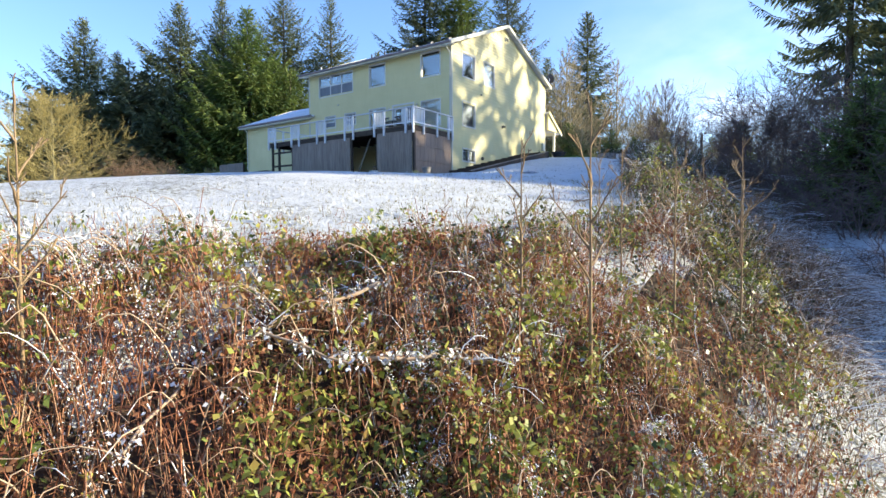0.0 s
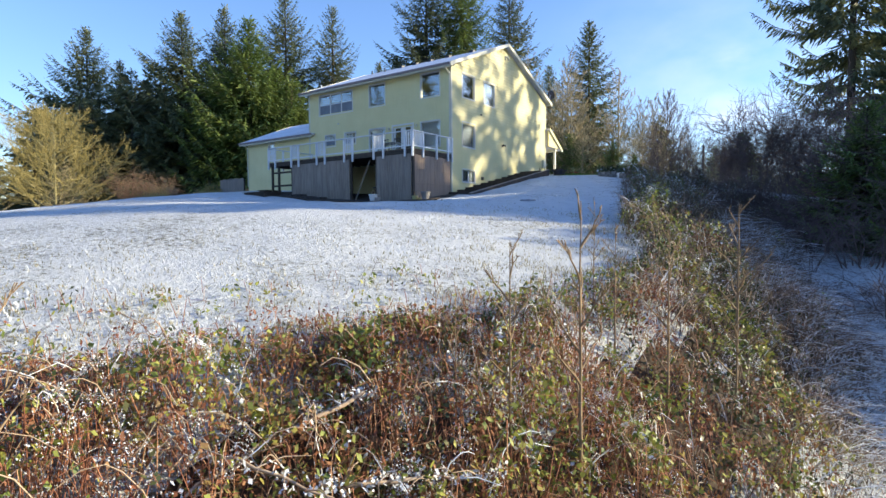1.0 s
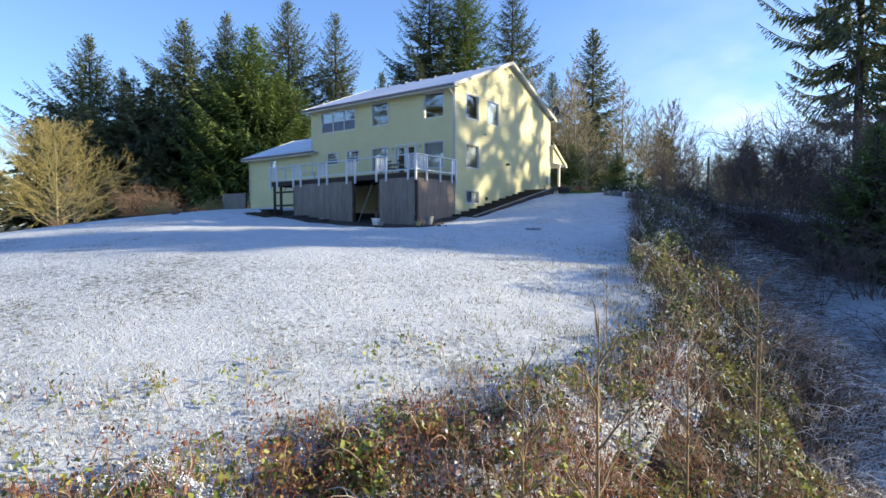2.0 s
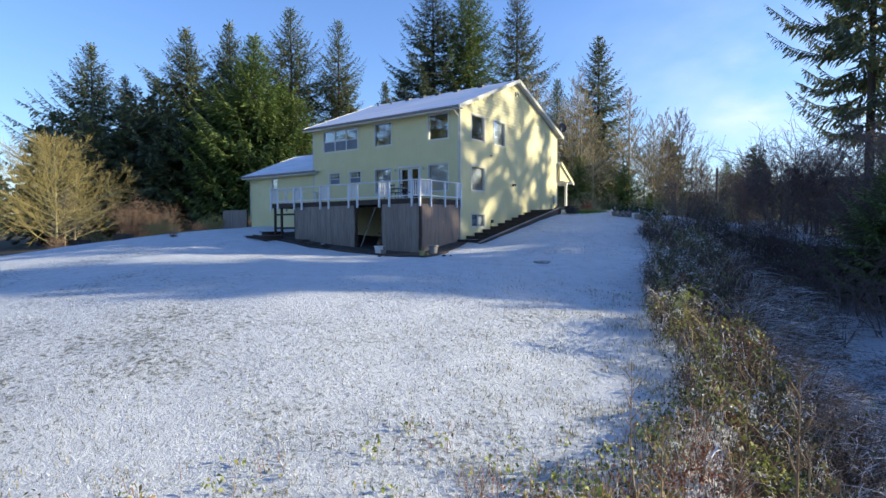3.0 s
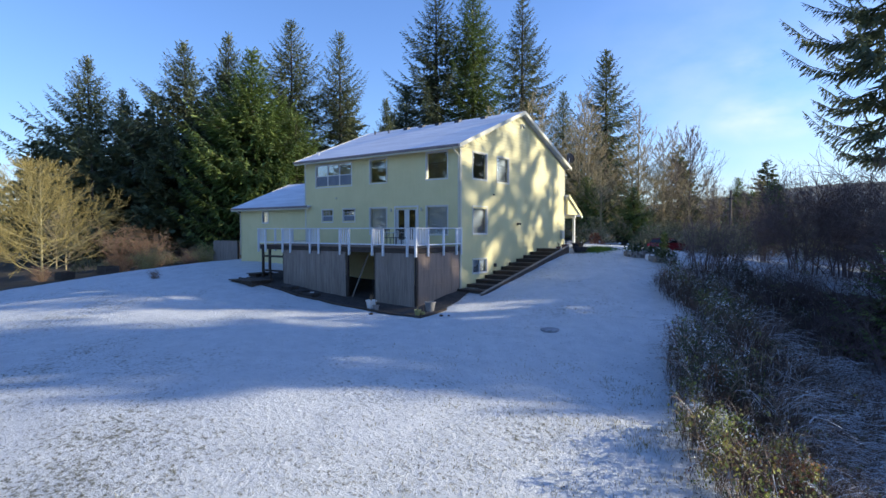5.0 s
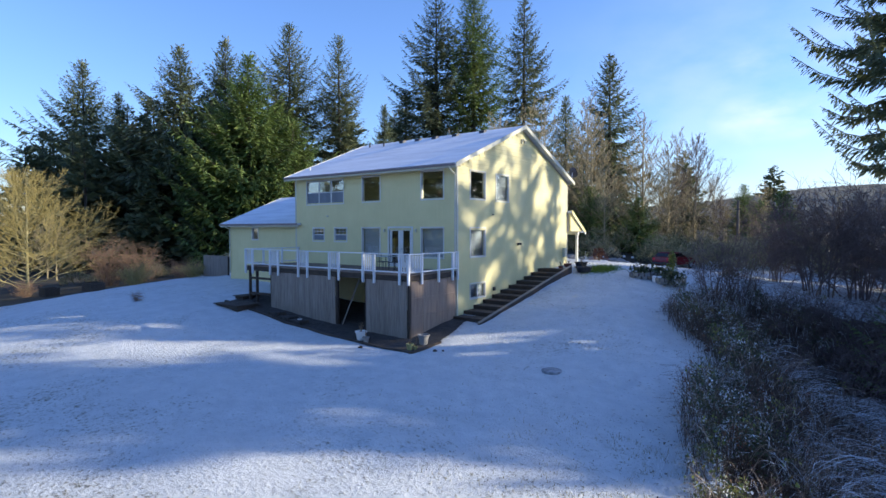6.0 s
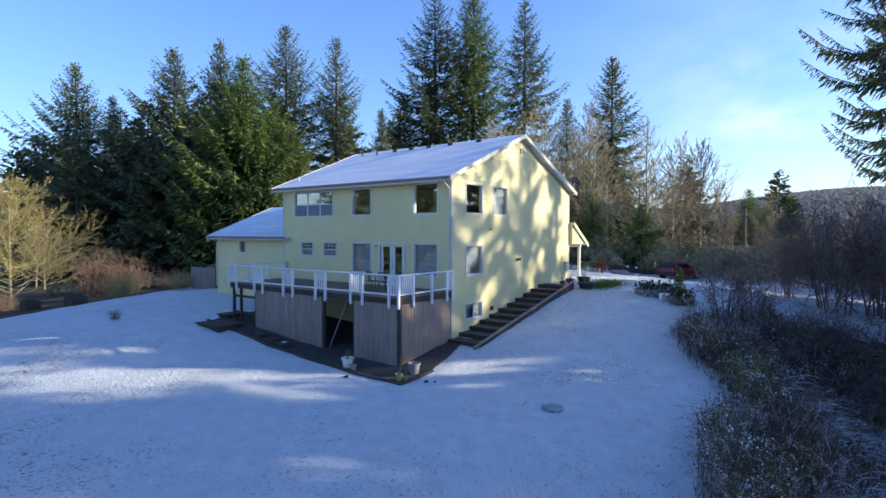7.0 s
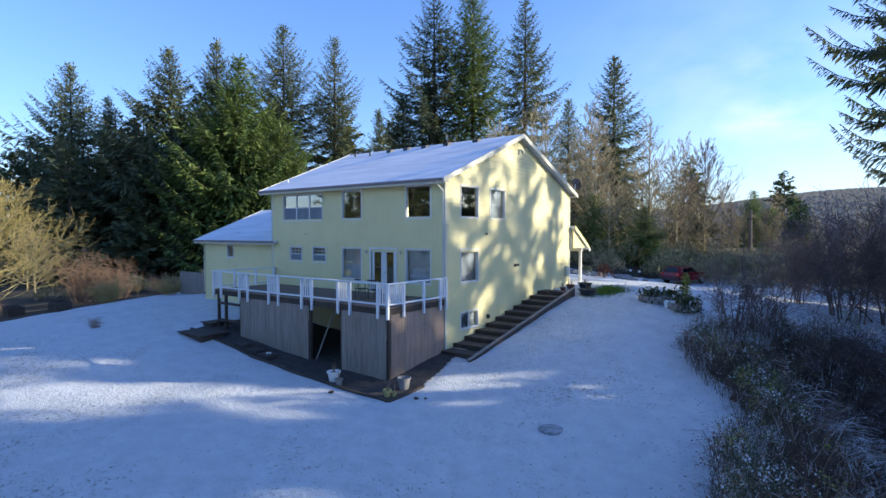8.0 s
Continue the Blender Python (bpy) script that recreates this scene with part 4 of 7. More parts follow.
# timber steps up the side of the house
steps = thing("garden_steps", "dark timber-edged steps climbing beside the gable wall", "steps")
N_STEP, Y0, Y1, Z0, Z1 = 11, -0.35, 9.5, 0.10, 2.14
run, rise = (Y1 - Y0) / N_STEP, (Z1 - Z0) / N_STEP
for k in range(N_STEP):
    y, z = Y0 + k * run, Z0 + (k + 1) * rise
    tread = part("tread", boxes([(0.05, 1.62, y + 0.12, y + run + 0.10, z - 0.5, z - 0.015)]), TREAD, steps)
    part("riser", boxes([(0.04, 1.63, y, y + 0.12, z - 0.45, z)], 0.01), WOOD_DARK, tread)
bm = bmesh.new()
prism(bm, [(1.64, Y0 - 0.25, Z0 + 0.02), (1.64, Y1 + 0.3, Z1 + 0.12), (1.64, Y1 + 0.3, Z1 - 0.55), (1.64, Y0 - 0.25, Z0 - 0.5)], (0.12, 0, 0))
part("side_curb", bm, WOOD_DARK, steps)
bm = bmesh.new()
prism(bm, [(1.60, Y0 - 0.3, Z0 + 0.03), (1.60, Y1 + 0.35, Z1 + 0.14), (1.60, Y1 + 0.35, Z1 + 0.18), (1.60, Y0 - 0.3, Z0 + 0.07)], (0.15, 0, 0))
part("curb_cap", bm, CURB, steps, "bleached timber cap")

# low platforms at the deck's open end
for i, (x0, x1, y0, y1, z) in enumerate(((-12.5, -10.3, -5.5, -4.02, 0.50), (-13.0, -12.05, -4.0, -2.7, 0.74))):
    platform = thing("wooden_platform", "low dark wooden platform beside the deck", "platform", "platforms beside the deck")
    y = y0
    while y < y1 - 0.05:
        part("plank", boxes([(x0, x1, y, y + 0.13, z - 0.04, z)]), WOOD_DARK, platform)
        y += 0.14
    part("base", boxes([(x0 + 0.1, x1 - 0.1, y0 + 0.1, y1 - 0.1, z - 0.6, z - 0.04)]), WOOD_DARK, platform)
# slab steps at the foot of the deck
for i, (x, y) in enumerate(((-8.3, -4.45), (-7.35, -4.5), (-6.4, -4.55))):
    slab = thing("stepping_slab", "dark wet stepping slab in the bed", "slab", "stepping slabs")
    z = land_at(x, y)
    part("slab", boxes([(x - 0.42, x + 0.42, y - 0.3, y + 0.3, z - 0.05, z + 0.20)], 0.02), GRAVEL, slab)


def pot(name, label, x, y, r, h, material, plant=None):
    ob = thing(name, label, "plant pot", at=(x, y, land_at(x, y) + 0.02))
    bm = bmesh.new()
    lathe(bm, [(r * 0.72, 0.0), (r * 0.95, h * 0.85), (r * 1.08, h * 0.86), (r * 1.08, h), (r * 0.96, h), (r * 0.9, h * 0.85)], 16)
    part("pot", bm, material, ob)
    bm = bmesh.new()
    lathe(bm, [(r * 0.9, h * 0.8), (r * 0.5, h * 0.87)], 12)
    part("soil", bm, SOIL, ob)
    if plant:
        p = Pile()
        for k in range(plant):
            a, t = rng.uniform(0, 6.28), rng.uniform(0.2, 0.9)
            tip = np.array((math.cos(a) * r * t, math.sin(a) * r * t, h + rng.uniform(0.1, 0.4)))
            p.tube([(0, 0, h * 0.8), tip * (0.5, 0.5, 0.85), tip], [0.012, 0.009, 0.004])
        p.build("stalks", TWIG_TAN, ob)
    return ob


pot("plant_pot", "white plastic pot with a dead plant by the bed", -1.75, -4.85, 0.25, 0.40, POT_WHITE, 10)
pot("plant_pot", "small pale pot beside a white one", -1.3, -5.0, 0.15, 0.25, STONE, 5)
pot("plant_pot", "yellow pot with a pale stake at the bed's corner", 1.2, -5.0, 0.15, 0.26, POT_YELLOW, 6)
pot("plant_pot", "small yellow pot at the bed's corner", 1.38, -4.85, 0.10, 0.16, POT_YELLOW, 4)
pot("plant_pot", "pale grey bucket by the deck panels", 1.2, -4.1, 0.24, 0.42, STONE)
pot("plant_pot", "small white pot against the deck skirt", -6.4, -4.5, 0.11, 0.2, POT_WHITE)
pot("tub", "grey tub planter at the head of the steps", 2.3, 10.3, 0.5, 0.34, DARK_METAL, 14)
pot("tub", "low grey tub planter near the porch", 1.6, 11.6, 0.40, 0.35, DARK_METAL, 14)

# drain cover in the lawn
lid = thing("drain_cover", "round grey drain cover dusted with snow in the lawn", "drain cover", at=(7.1, -4.15, land_at(7.1, -4.15)))
bm = bmesh.new()
lathe(bm, [(0.36, -0.1), (0.36, 0.035), (0.33, 0.045), (0.33, 0.035), (0.05, 0.04)], 24)
part("cover", bm, LID, lid)

# things on and under the deck
table = thing("garden_table", "small pale-topped metal table on the deck", "table", at=(-3.2, -1.9, DZ))
part("tabletop", boxes([(-0.75, 0.75, -0.45, 0.45, 0.68, 0.71)], 0.01), PALE_METAL, table)
for sx in (-0.52, 0.52):
    for sy in (-0.32, 0.32):
        bm = bmesh.new()
        rod(bm, (sx, sy, 0.0), (sx, sy, 0.68), 0.018, 6)
        part("leg", bm, DARK_METAL, table)


def garden_chair(x, y, z, turn):
    ob = thing("garden_chair", "dark metal garden chair", "chair", "garden chairs", (x, y, z), turn)
    part("seat", boxes([(-0.23, 0.23, -0.22, 0.22, 0.42, 0.45)], 0.008), DARK_METAL, ob)
    bm = boxes([(-0.23, 0.23, 0.20, 0.23, 0.82, 0.88)])
    for k in range(5):
        rod(bm, (-0.2 + 0.1 * k, 0.215, 0.45), (-0.2 + 0.1 * k, 0.215, 0.85), 0.01, 5)
    part("backrest", bm, DARK_METAL, ob)
    for sx in (-0.2, 0.2):
        for sy in (-0.19, 0.19):
            bm = bmesh.new()
            rod(bm, (sx, sy, 0.0), (sx, sy, 0.42), 0.014, 5)
            part("leg", bm, DARK_METAL, ob)
    return ob


garden_chair(-3.0, -2.1, DZ, 170)
garden_chair(-2.2, -2.1, DZ, 185)
garden_chair(-3.4, -2.3, -0.2, 20)
garden_chair(-4.1, -1.9, -0.2, 160)

# raised planters on the lawn behind
for x, y, r in ((5.55, 11.3, 0.62), (6.45, 12.0, 0.55), (7.25, 11.0, 0.75)):
    ob = thing("raised_planter", "low round grey block planter with evergreen plants", "planter", "round planters", (x, y, land_at(x, y) - 0.05))
    for row in range(2):
        n = int(2 * math.pi * r / 0.3)
        for k in range(n):
            a = 2 * math.pi * (k + 0.5 * row) / n
            b = part("block", boxes([(-0.135, 0.135, -0.09, 0.09, 0.0, 0.185)], 0.015), STONE, ob)
            b.matrix_basis = pose(r * math.cos(a), r * math.sin(a), row * 0.19, 0, 0, math.degrees(a) + 90)
    bm = bmesh.new()
    lathe(bm, [(r - 0.02, 0.0), (r - 0.04, 0.33), (0.1, 0.36)], 16)
    part("soil", bm, SOIL, ob)
    n = 260
    c = np.stack([rng.normal(0, r * 0.45, n), rng.normal(0, r * 0.45, n), 0.4 + np.abs(rng.normal(0, 0.16, n))], -1)
    d = rng.normal(0, 1, (n, 3, 3)) * 0.08
    tagged(link_mesh("foliage", (c[:, None, :] + d).reshape(-1, 3), np.arange(n * 3).reshape(-1, 3), LEAF_DARK, ob), kind="stuff")


# pale block and a small evergreen among the planters
block = thing("stone_block", "pale snow-dusted stone block between the planters", "block", at=(6.63, 10.75, land_at(6.63, 10.75)))
part("block", boxes([(-0.28, 0.28, -0.2, 0.2, -0.05, 0.36)], 0.03), FROST, block)


def leafy_bush(name, label, x, y, h, r, material, count=320, group=""):
    """A small evergreen: a short stem and a ragged mass of leaves."""
    ob = thing(name, label, "shrub", group, at=(x, y, land_at(x, y)))
    p = Pile()
    for k in range(5):
        a = rng.uniform(0, 6.28)
        p.tube([(0, 0, -0.1), (0.25 * r * math.cos(a), 0.25 * r * math.sin(a), 0.4 * h), (0.5 * r * math.cos(a), 0.5 * r * math.sin(a), 0.8 * h)], [0.03, 0.02, 0.008])
    p.build("stem", TWIG_GREY, ob)
    u = rng.uniform(0.12, 1.0, count)
    a, q = rng.uniform(0, 6.28, count), np.sqrt(rng.uniform(0, 1, count)) * r * (1.15 - u * 0.8)
    c = np.stack([q * np.cos(a), q * np.sin(a), u * h], -1) + rng.normal(0, 0.05, (count, 3))
    leaf = leaf_cards(rng, c, 0.14)
    tagged(link_mesh("foliage", leaf.reshape(-1, 3), np.arange(count * 4).reshape(-1, 4), material, ob), kind="stuff")
    return ob


leafy_bush("evergreen_bush", "slim upright evergreen bush behind the planters", 6.95, 12.5, 1.55, 0.34, LEAF_GREEN, 420, "evergreen bushes")
leafy_bush("evergreen_bush", "low dark evergreen bush spilling over a planter", 7.6, 10.5, 0.75, 0.75, LEAF_DARK, 420, "evergreen bushes")
leafy_bush("evergreen_bush", "rounded brown bush beside the drive", -0.6, 20.5, 1.0, 0.8, LEAF_RUST, 380, "evergreen bushes")
leafy_bush("evergreen_bush", "small dark bush at the foot of the drive's bank", -3.2, 23.5, 0.8, 0.8, LEAF_DARK, 320, "evergreen bushes")
leafy_bush("evergreen_bush", "small round dark bush on the snow past the bank", 9.3, 17.2, 0.9, 0.5, LEAF_DARK, 300, "evergreen bushes")


def boulder(x, y, r, turn):
    bm = bmesh.new()
    bmesh.ops.create_icosphere(bm, subdivisions=2, radius=r)
    for vert in bm.verts:
        vert.co *= 1.0 + float(rng.uniform(-0.16, 0.16))
        vert.co.z *= 0.6
    ob = thing("boulder", "grey garden boulder dusted with snow beside the drive", "rock", "boulders by the drive", (x, y, land_at(x, y) + 0.15 * r), turn)
    part("stone", bm, STONE, ob)


for k in range(16):
    u = k / 15
    boulder(-6.5 + 8.6 * u + float(rng.normal(0, 0.4)), 25.0 - 3.4 * u + float(rng.normal(0, 0.5)), float(rng.uniform(0.22, 0.55)), 40.0 * k)
for x, y in ((-2.0, 30.6), (-1.3, 30.9)):
    ob = thing("garden_light", "short white garden light beside the drive", "garden light", "garden lights", (x, y, land_at(x, y)))
    bm = bmesh.new()
    lathe(bm, [(0.03, -0.1), (0.03, 0.38)], 8)
    part("stake", bm, DARK_METAL, ob)
    bm = bmesh.new()
    lathe(bm, [(0.04, 0.38), (0.12, 0.40), (0.14, 0.50), (0.05, 0.58)], 10)
    part("head", bm, POT_WHITE, ob)
for x, y, r in ((0.75, 10.4, 0.16), (1.05, 10.9, 0.20), (0.7, 11.3, 0.15)):
    pot("plant_pot", "dark red pot with dead stalks at the head of the steps", x, y, r, r * 1.5, POT_RED, 8)

# parked car at the end of the drive
def make_car():
    """Length along x, nose towards +x."""
    ob = thing("car", "red hatchback parked on the snowy drive", "car", at=(2.6, 30.4, land_at(2.6, 30.4)), turn=72)
    bm = bmesh.new()
    side = [(-2.0, 0.35), (-2.06, 0.75), (-2.0, 1.0), (-1.9, 1.05), (1.0, 1.0), (1.9, 0.85), (2.05, 0.6), (2.0, 0.3)]
    prism(bm, [(x, -0.86, z) for x, z in side], (0, 1.72, 0))
    bmesh.ops.bevel(bm, geom=list(bm.edges), offset=0.06, segments=2, affect="EDGES")
    part("body", bm, CAR_RED, ob)
    bm = bmesh.new()
    lo, hi = [(-1.94, 0.98), (0.85, 0.96)], [(-1.62, 1.46), (0.05, 1.46)]
    a = [bm.verts.new((x, s * 0.80, z)) for s in (-1, 1) for x, z in lo]
    b = [bm.verts.new((x, s * 0.62, z)) for s in (-1, 1) for x, z in hi]
    for q in ((a[0], a[1], b[1], b[0]), (a[3], a[2], b[2], b[3]), (a[2], a[0], b[0], b[2]), (a[1], a[3], b[3], b[1]), (b[0], b[1], b[3], b[2])):
        bm.faces.new(q)
    bmesh.ops.recalc_face_normals(bm, faces=bm.faces)
    bmesh.ops.bevel(bm, geom=list(bm.edges), offset=0.07, segments=2, affect="EDGES")
    part("cabin", bm, CAR_RED, ob)
    for s in (-1, 1):
        for x0, x1 in ((-1.45, -0.75), (-0.68, 0.1)):
            bm = bmesh.new()
            vs = [bm.verts.new(p) for p in ((x0, s * 0.785, 1.05), (x1 + 0.3, s * 0.785, 1.04), (x1, s * 0.675, 1.37), (x0 + 0.1, s * 0.675, 1.37))]
            bm.faces.new(vs)
            bmesh.ops.solidify(bm, geom=list(bm.faces), thickness=0.02)
            part("side_window", bm, CAR_GLASS, ob)
    bm = bmesh.new()
    prism(bm, [(-1.89, -0.62, 1.06), (-1.89, 0.62, 1.06), (-1.71, 0.52, 1.38), (-1.71, -0.52, 1.38)], (-0.03, 0, 0.02))
    part("rear_window", bm, CAR_GLASS, ob)
    for s in (-1, 1):
        part("tail_light", boxes([(-2.09, -2.0, s * 0.70 - 0.12, s * 0.70 + 0.12, 0.78, 0.98)], 0.02), LENS_RED, ob)
        for x in (-1.25, 1.3):
            bm = bmesh.new()
            rod(bm, (x, s * 0.70, 0.31), (x, s * 0.90, 0.31), 0.31, 18)
            wheel = part("wheel", bm, TYRE, ob)
            bm = bmesh.new()
            rod(bm, (x, s * 0.90, 0.31), (x, s * 0.915, 0.31), 0.19, 14)
            part("rim", bm, PALE_METAL, wheel)
    part("bumper", boxes([(-2.12, -2.02, -0.8, 0.8, 0.4, 0.6)], 0.03), DARK_METAL, ob)


make_car()

# fence panel and boxes past the wing
fence = thing("fence_panel", "weathered brown board fence panel past the wing", "fence")
for k in range(18):
    fx = -26.5 + 0.19 * k
    part("board", boxes([(fx, fx + 0.18, 1.95, 1.98, land_at(fx, 1.96) + 0.03, 2.46 + 0.012 * (k * 7 % 5))]), WOOD, fence)
part("fence_rail", boxes([(-26.5, -23.1, 1.99, 2.04, z, z + 0.09) for z in (1.5, 2.2)]), WOOD_DARK, fence)
for px in (-26.45, -24.8, -23.15):
    part("post", boxes([(px - 0.05, px + 0.05, 2.041, 2.13, land_at(px, 2.1) - 0.2, 2.42)]), WOOD_DARK, fence)
for x, y, w in ((-30.5, -4.6, 1.6), (-34.5, -6.2, 1.4)):
    ob = thing("compost_bin", "low dark slatted wooden box at the lawn's edge", "wooden box", "slatted boxes", (x, y, land_at(x, y)))
    for k in range(4):
        part("slat", boxes([(-w / 2, w / 2, -0.5, -0.46, 0.02 + 0.17 * k, 0.16 + 0.17 * k), (-w / 2, w / 2, 0.46, 0.5, 0.02 + 0.17 * k, 0.16 + 0.17 * k), (-w / 2, -w / 2 + 0.04, -0.46, 0.46, 0.02 + 0.17 * k, 0.16 + 0.17 * k), (w / 2 - 0.04, w / 2, -0.46, 0.46, 0.02 + 0.17 * k, 0.16 + 0.17 * k)]), WOOD_DARK, ob)
    part("filling", boxes([(-w / 2 + 0.05, w / 2 - 0.05, -0.45, 0.45, 0.0, 0.55)], 0.05), SOIL, ob)


# ---- trees ----
def conifer_mesh(seed, height, radius, cap=99.0, bare=0.1, sharp=0.8, whorl=0.52, each=6, arms=0.3, body=0.6, tilt=(-0.10, 0.55), sag=0.16, curl=0.22, hang=0.3, leaf=1.0, dense=1.0, gaps=0.0, lean_to=None):
    """A trunk of whorled limbs that sag and turn up at the tip, with two-ranked drooping needle sprays. Returns the wood and the sprays."""
    g = np.random.default_rng(seed)
    wood = Pile()
    zs = np.linspace(0, height, 14)
    lean = np.cumsum(g.normal(0, 0.005 * height / 14, (14, 2)), axis=0)
    line = np.stack([lean[:, 0], lean[:, 1], zs], -1)
    r0 = height * 0.012
    wood.tube(line, r0 * (1 - zs / height) ** 0.8 + 0.02, 8)
    quads = []

    def sprays(p, way, ln, wid):
        """Slender four-cornered sprays from p along way, broadest past the middle."""
        n = len(p)
        cross = np.cross(way, np.array((0.0, 0.0, 1.0))) + g.normal(0, 0.35, (n, 3))
        cross /= np.linalg.norm(cross, axis=1, keepdims=True) + 1e-9
        tip = p + way * ln[:, None]
        tip[:, 2] -= 0.10 * ln
        mid = p + way * (0.55 * ln)[:, None]
        quads.append(np.stack([p, mid + cross * wid[:, None], tip, mid - cross * wid[:, None]], 1))

    z = bare * height
    while z < height - 0.5:
        t = z / height
        full = min(1.0, (t - bare) / 0.12 + 0.5)
        ring = g.uniform(0.8, 1.12)
        turn = g.uniform(0, 2 * math.pi)
        for k in range(each):
            if g.uniform() < gaps * (1 - 0.6 * t):
                continue
            a = turn + 2 * math.pi * (k + g.uniform(-0.35, 0.35)) / each
            reach = min(cap, radius * (1 - t) ** sharp) * full * ring
            length = reach * (g.uniform(0.82, 1.1) if g.uniform() < arms else body * g.uniform(0.65, 1.2)) + 0.3
            if lean_to is not None:
                length *= 1 + lean_to[1] * math.cos(a - lean_to[0])
            u = np.linspace(0, 1, 5)
            slope = tilt[0] + (tilt[1] - tilt[0]) * t ** 1.6 + g.normal(0, 0.06)
            s1, c1 = sag * g.uniform(0.6, 1.4) * (1.1 - t), curl * g.uniform(0.5, 1.3)
            rise = length * (slope * u - s1 * np.sin(u * math.pi) * 0.8 + c1 * u ** 3)
            bend = g.normal(0, 0.09) * length * u * u
            zz = z + g.normal(0, 0.12)
            bx, by = np.interp(zz, zs, line[:, 0]), np.interp(zz, zs, line[:, 1])
            limb = np.stack([bx + length * u * math.cos(a) - bend * math.sin(a), by + length * u * math.sin(a) + bend * math.cos(a), zz + rise], -1)
            wood.tube(limb, np.linspace(max(0.014, 0.010 * length + 0.012), 0.008, 5), 3)
            # side sprays in two ranks, long near the trunk and short at the tip
            n = max(5, int((4.0 + 5.0 * length) * dense))
            v = (np.arange(n) + g.uniform(0, 1, n)) / n
            v = 0.05 + 0.95 * v ** 0.75
            at = np.stack([np.interp(v, u, limb[:, c]) for c in range(3)], -1)
            side = np.where(np.arange(n) % 2 == 0, 1.0, -1.0)
            aa = a + side * np.clip(g.normal(0.85, 0.25, n), 0.2, 1.4)
            b = (0.42 + 0.26 * length * (1 - v) ** 0.8) * g.uniform(0.6, 1.3, n) * leaf
            b = np.minimum(b, 2.1 * leaf) * (0.5 + 0.5 * min(1.0, 5 * (1 - t)))
            dz = -hang * g.uniform(0.3, 1.7, n) + 0.28 * t
            way = np.stack([np.cos(aa), np.sin(aa), dz], -1)
            way /= np.linalg.norm(way, axis=1, keepdims=True)
            w = (0.06 + 0.062 * b) * g.uniform(0.8, 1.3, n)
            sprays(at, way, b * 0.72, w)
            on = at + way * (b * 0.42)[:, None]
            aa2 = aa - side * 0.55 + g.normal(0, 0.4, n)
            way2 = np.stack([np.cos(aa2), np.sin(aa2), dz * 1.25 + g.normal(0, 0.2, n)], -1)
            way2 /= np.linalg.norm(way2, axis=1, keepdims=True)
            sprays(on, way2, b * 0.66, w * 0.85)
            # the limb's own needles
            m = max(3, int(2.0 * length * dense))
            v = np.linspace(0.15, 1.0, m)
            at = np.stack([np.interp(v, u, limb[:, c]) for c in range(3)], -1)
            along = np.stack([np.interp(v, u, np.gradient(limb[:, c])) for c in range(3)], -1) + g.normal(0, 0.12, (m, 3))
            along /= np.linalg.norm(along, axis=1, keepdims=True)
            sprays(at, along, np.full(m, 0.75 * leaf), np.full(m, 0.12 * leaf))
        z += whorl * g.uniform(0.6, 1.4) * (1.25 - 0.55 * t)
    top, nt = line[-1], 22
    ang, hh = g.uniform(0, 6.28, nt), g.uniform(0, 0.05, nt) * height
    p = top[None, :] - np.stack([np.zeros(nt), np.zeros(nt), hh], -1)
    way = np.stack([np.cos(ang), np.sin(ang), np.full(nt, 1.3)], -1) / 1.64
    sprays(p, way, 0.25 + 0.3 * hh, np.full(nt, 0.06))
    return wood, np.concatenate(quads)


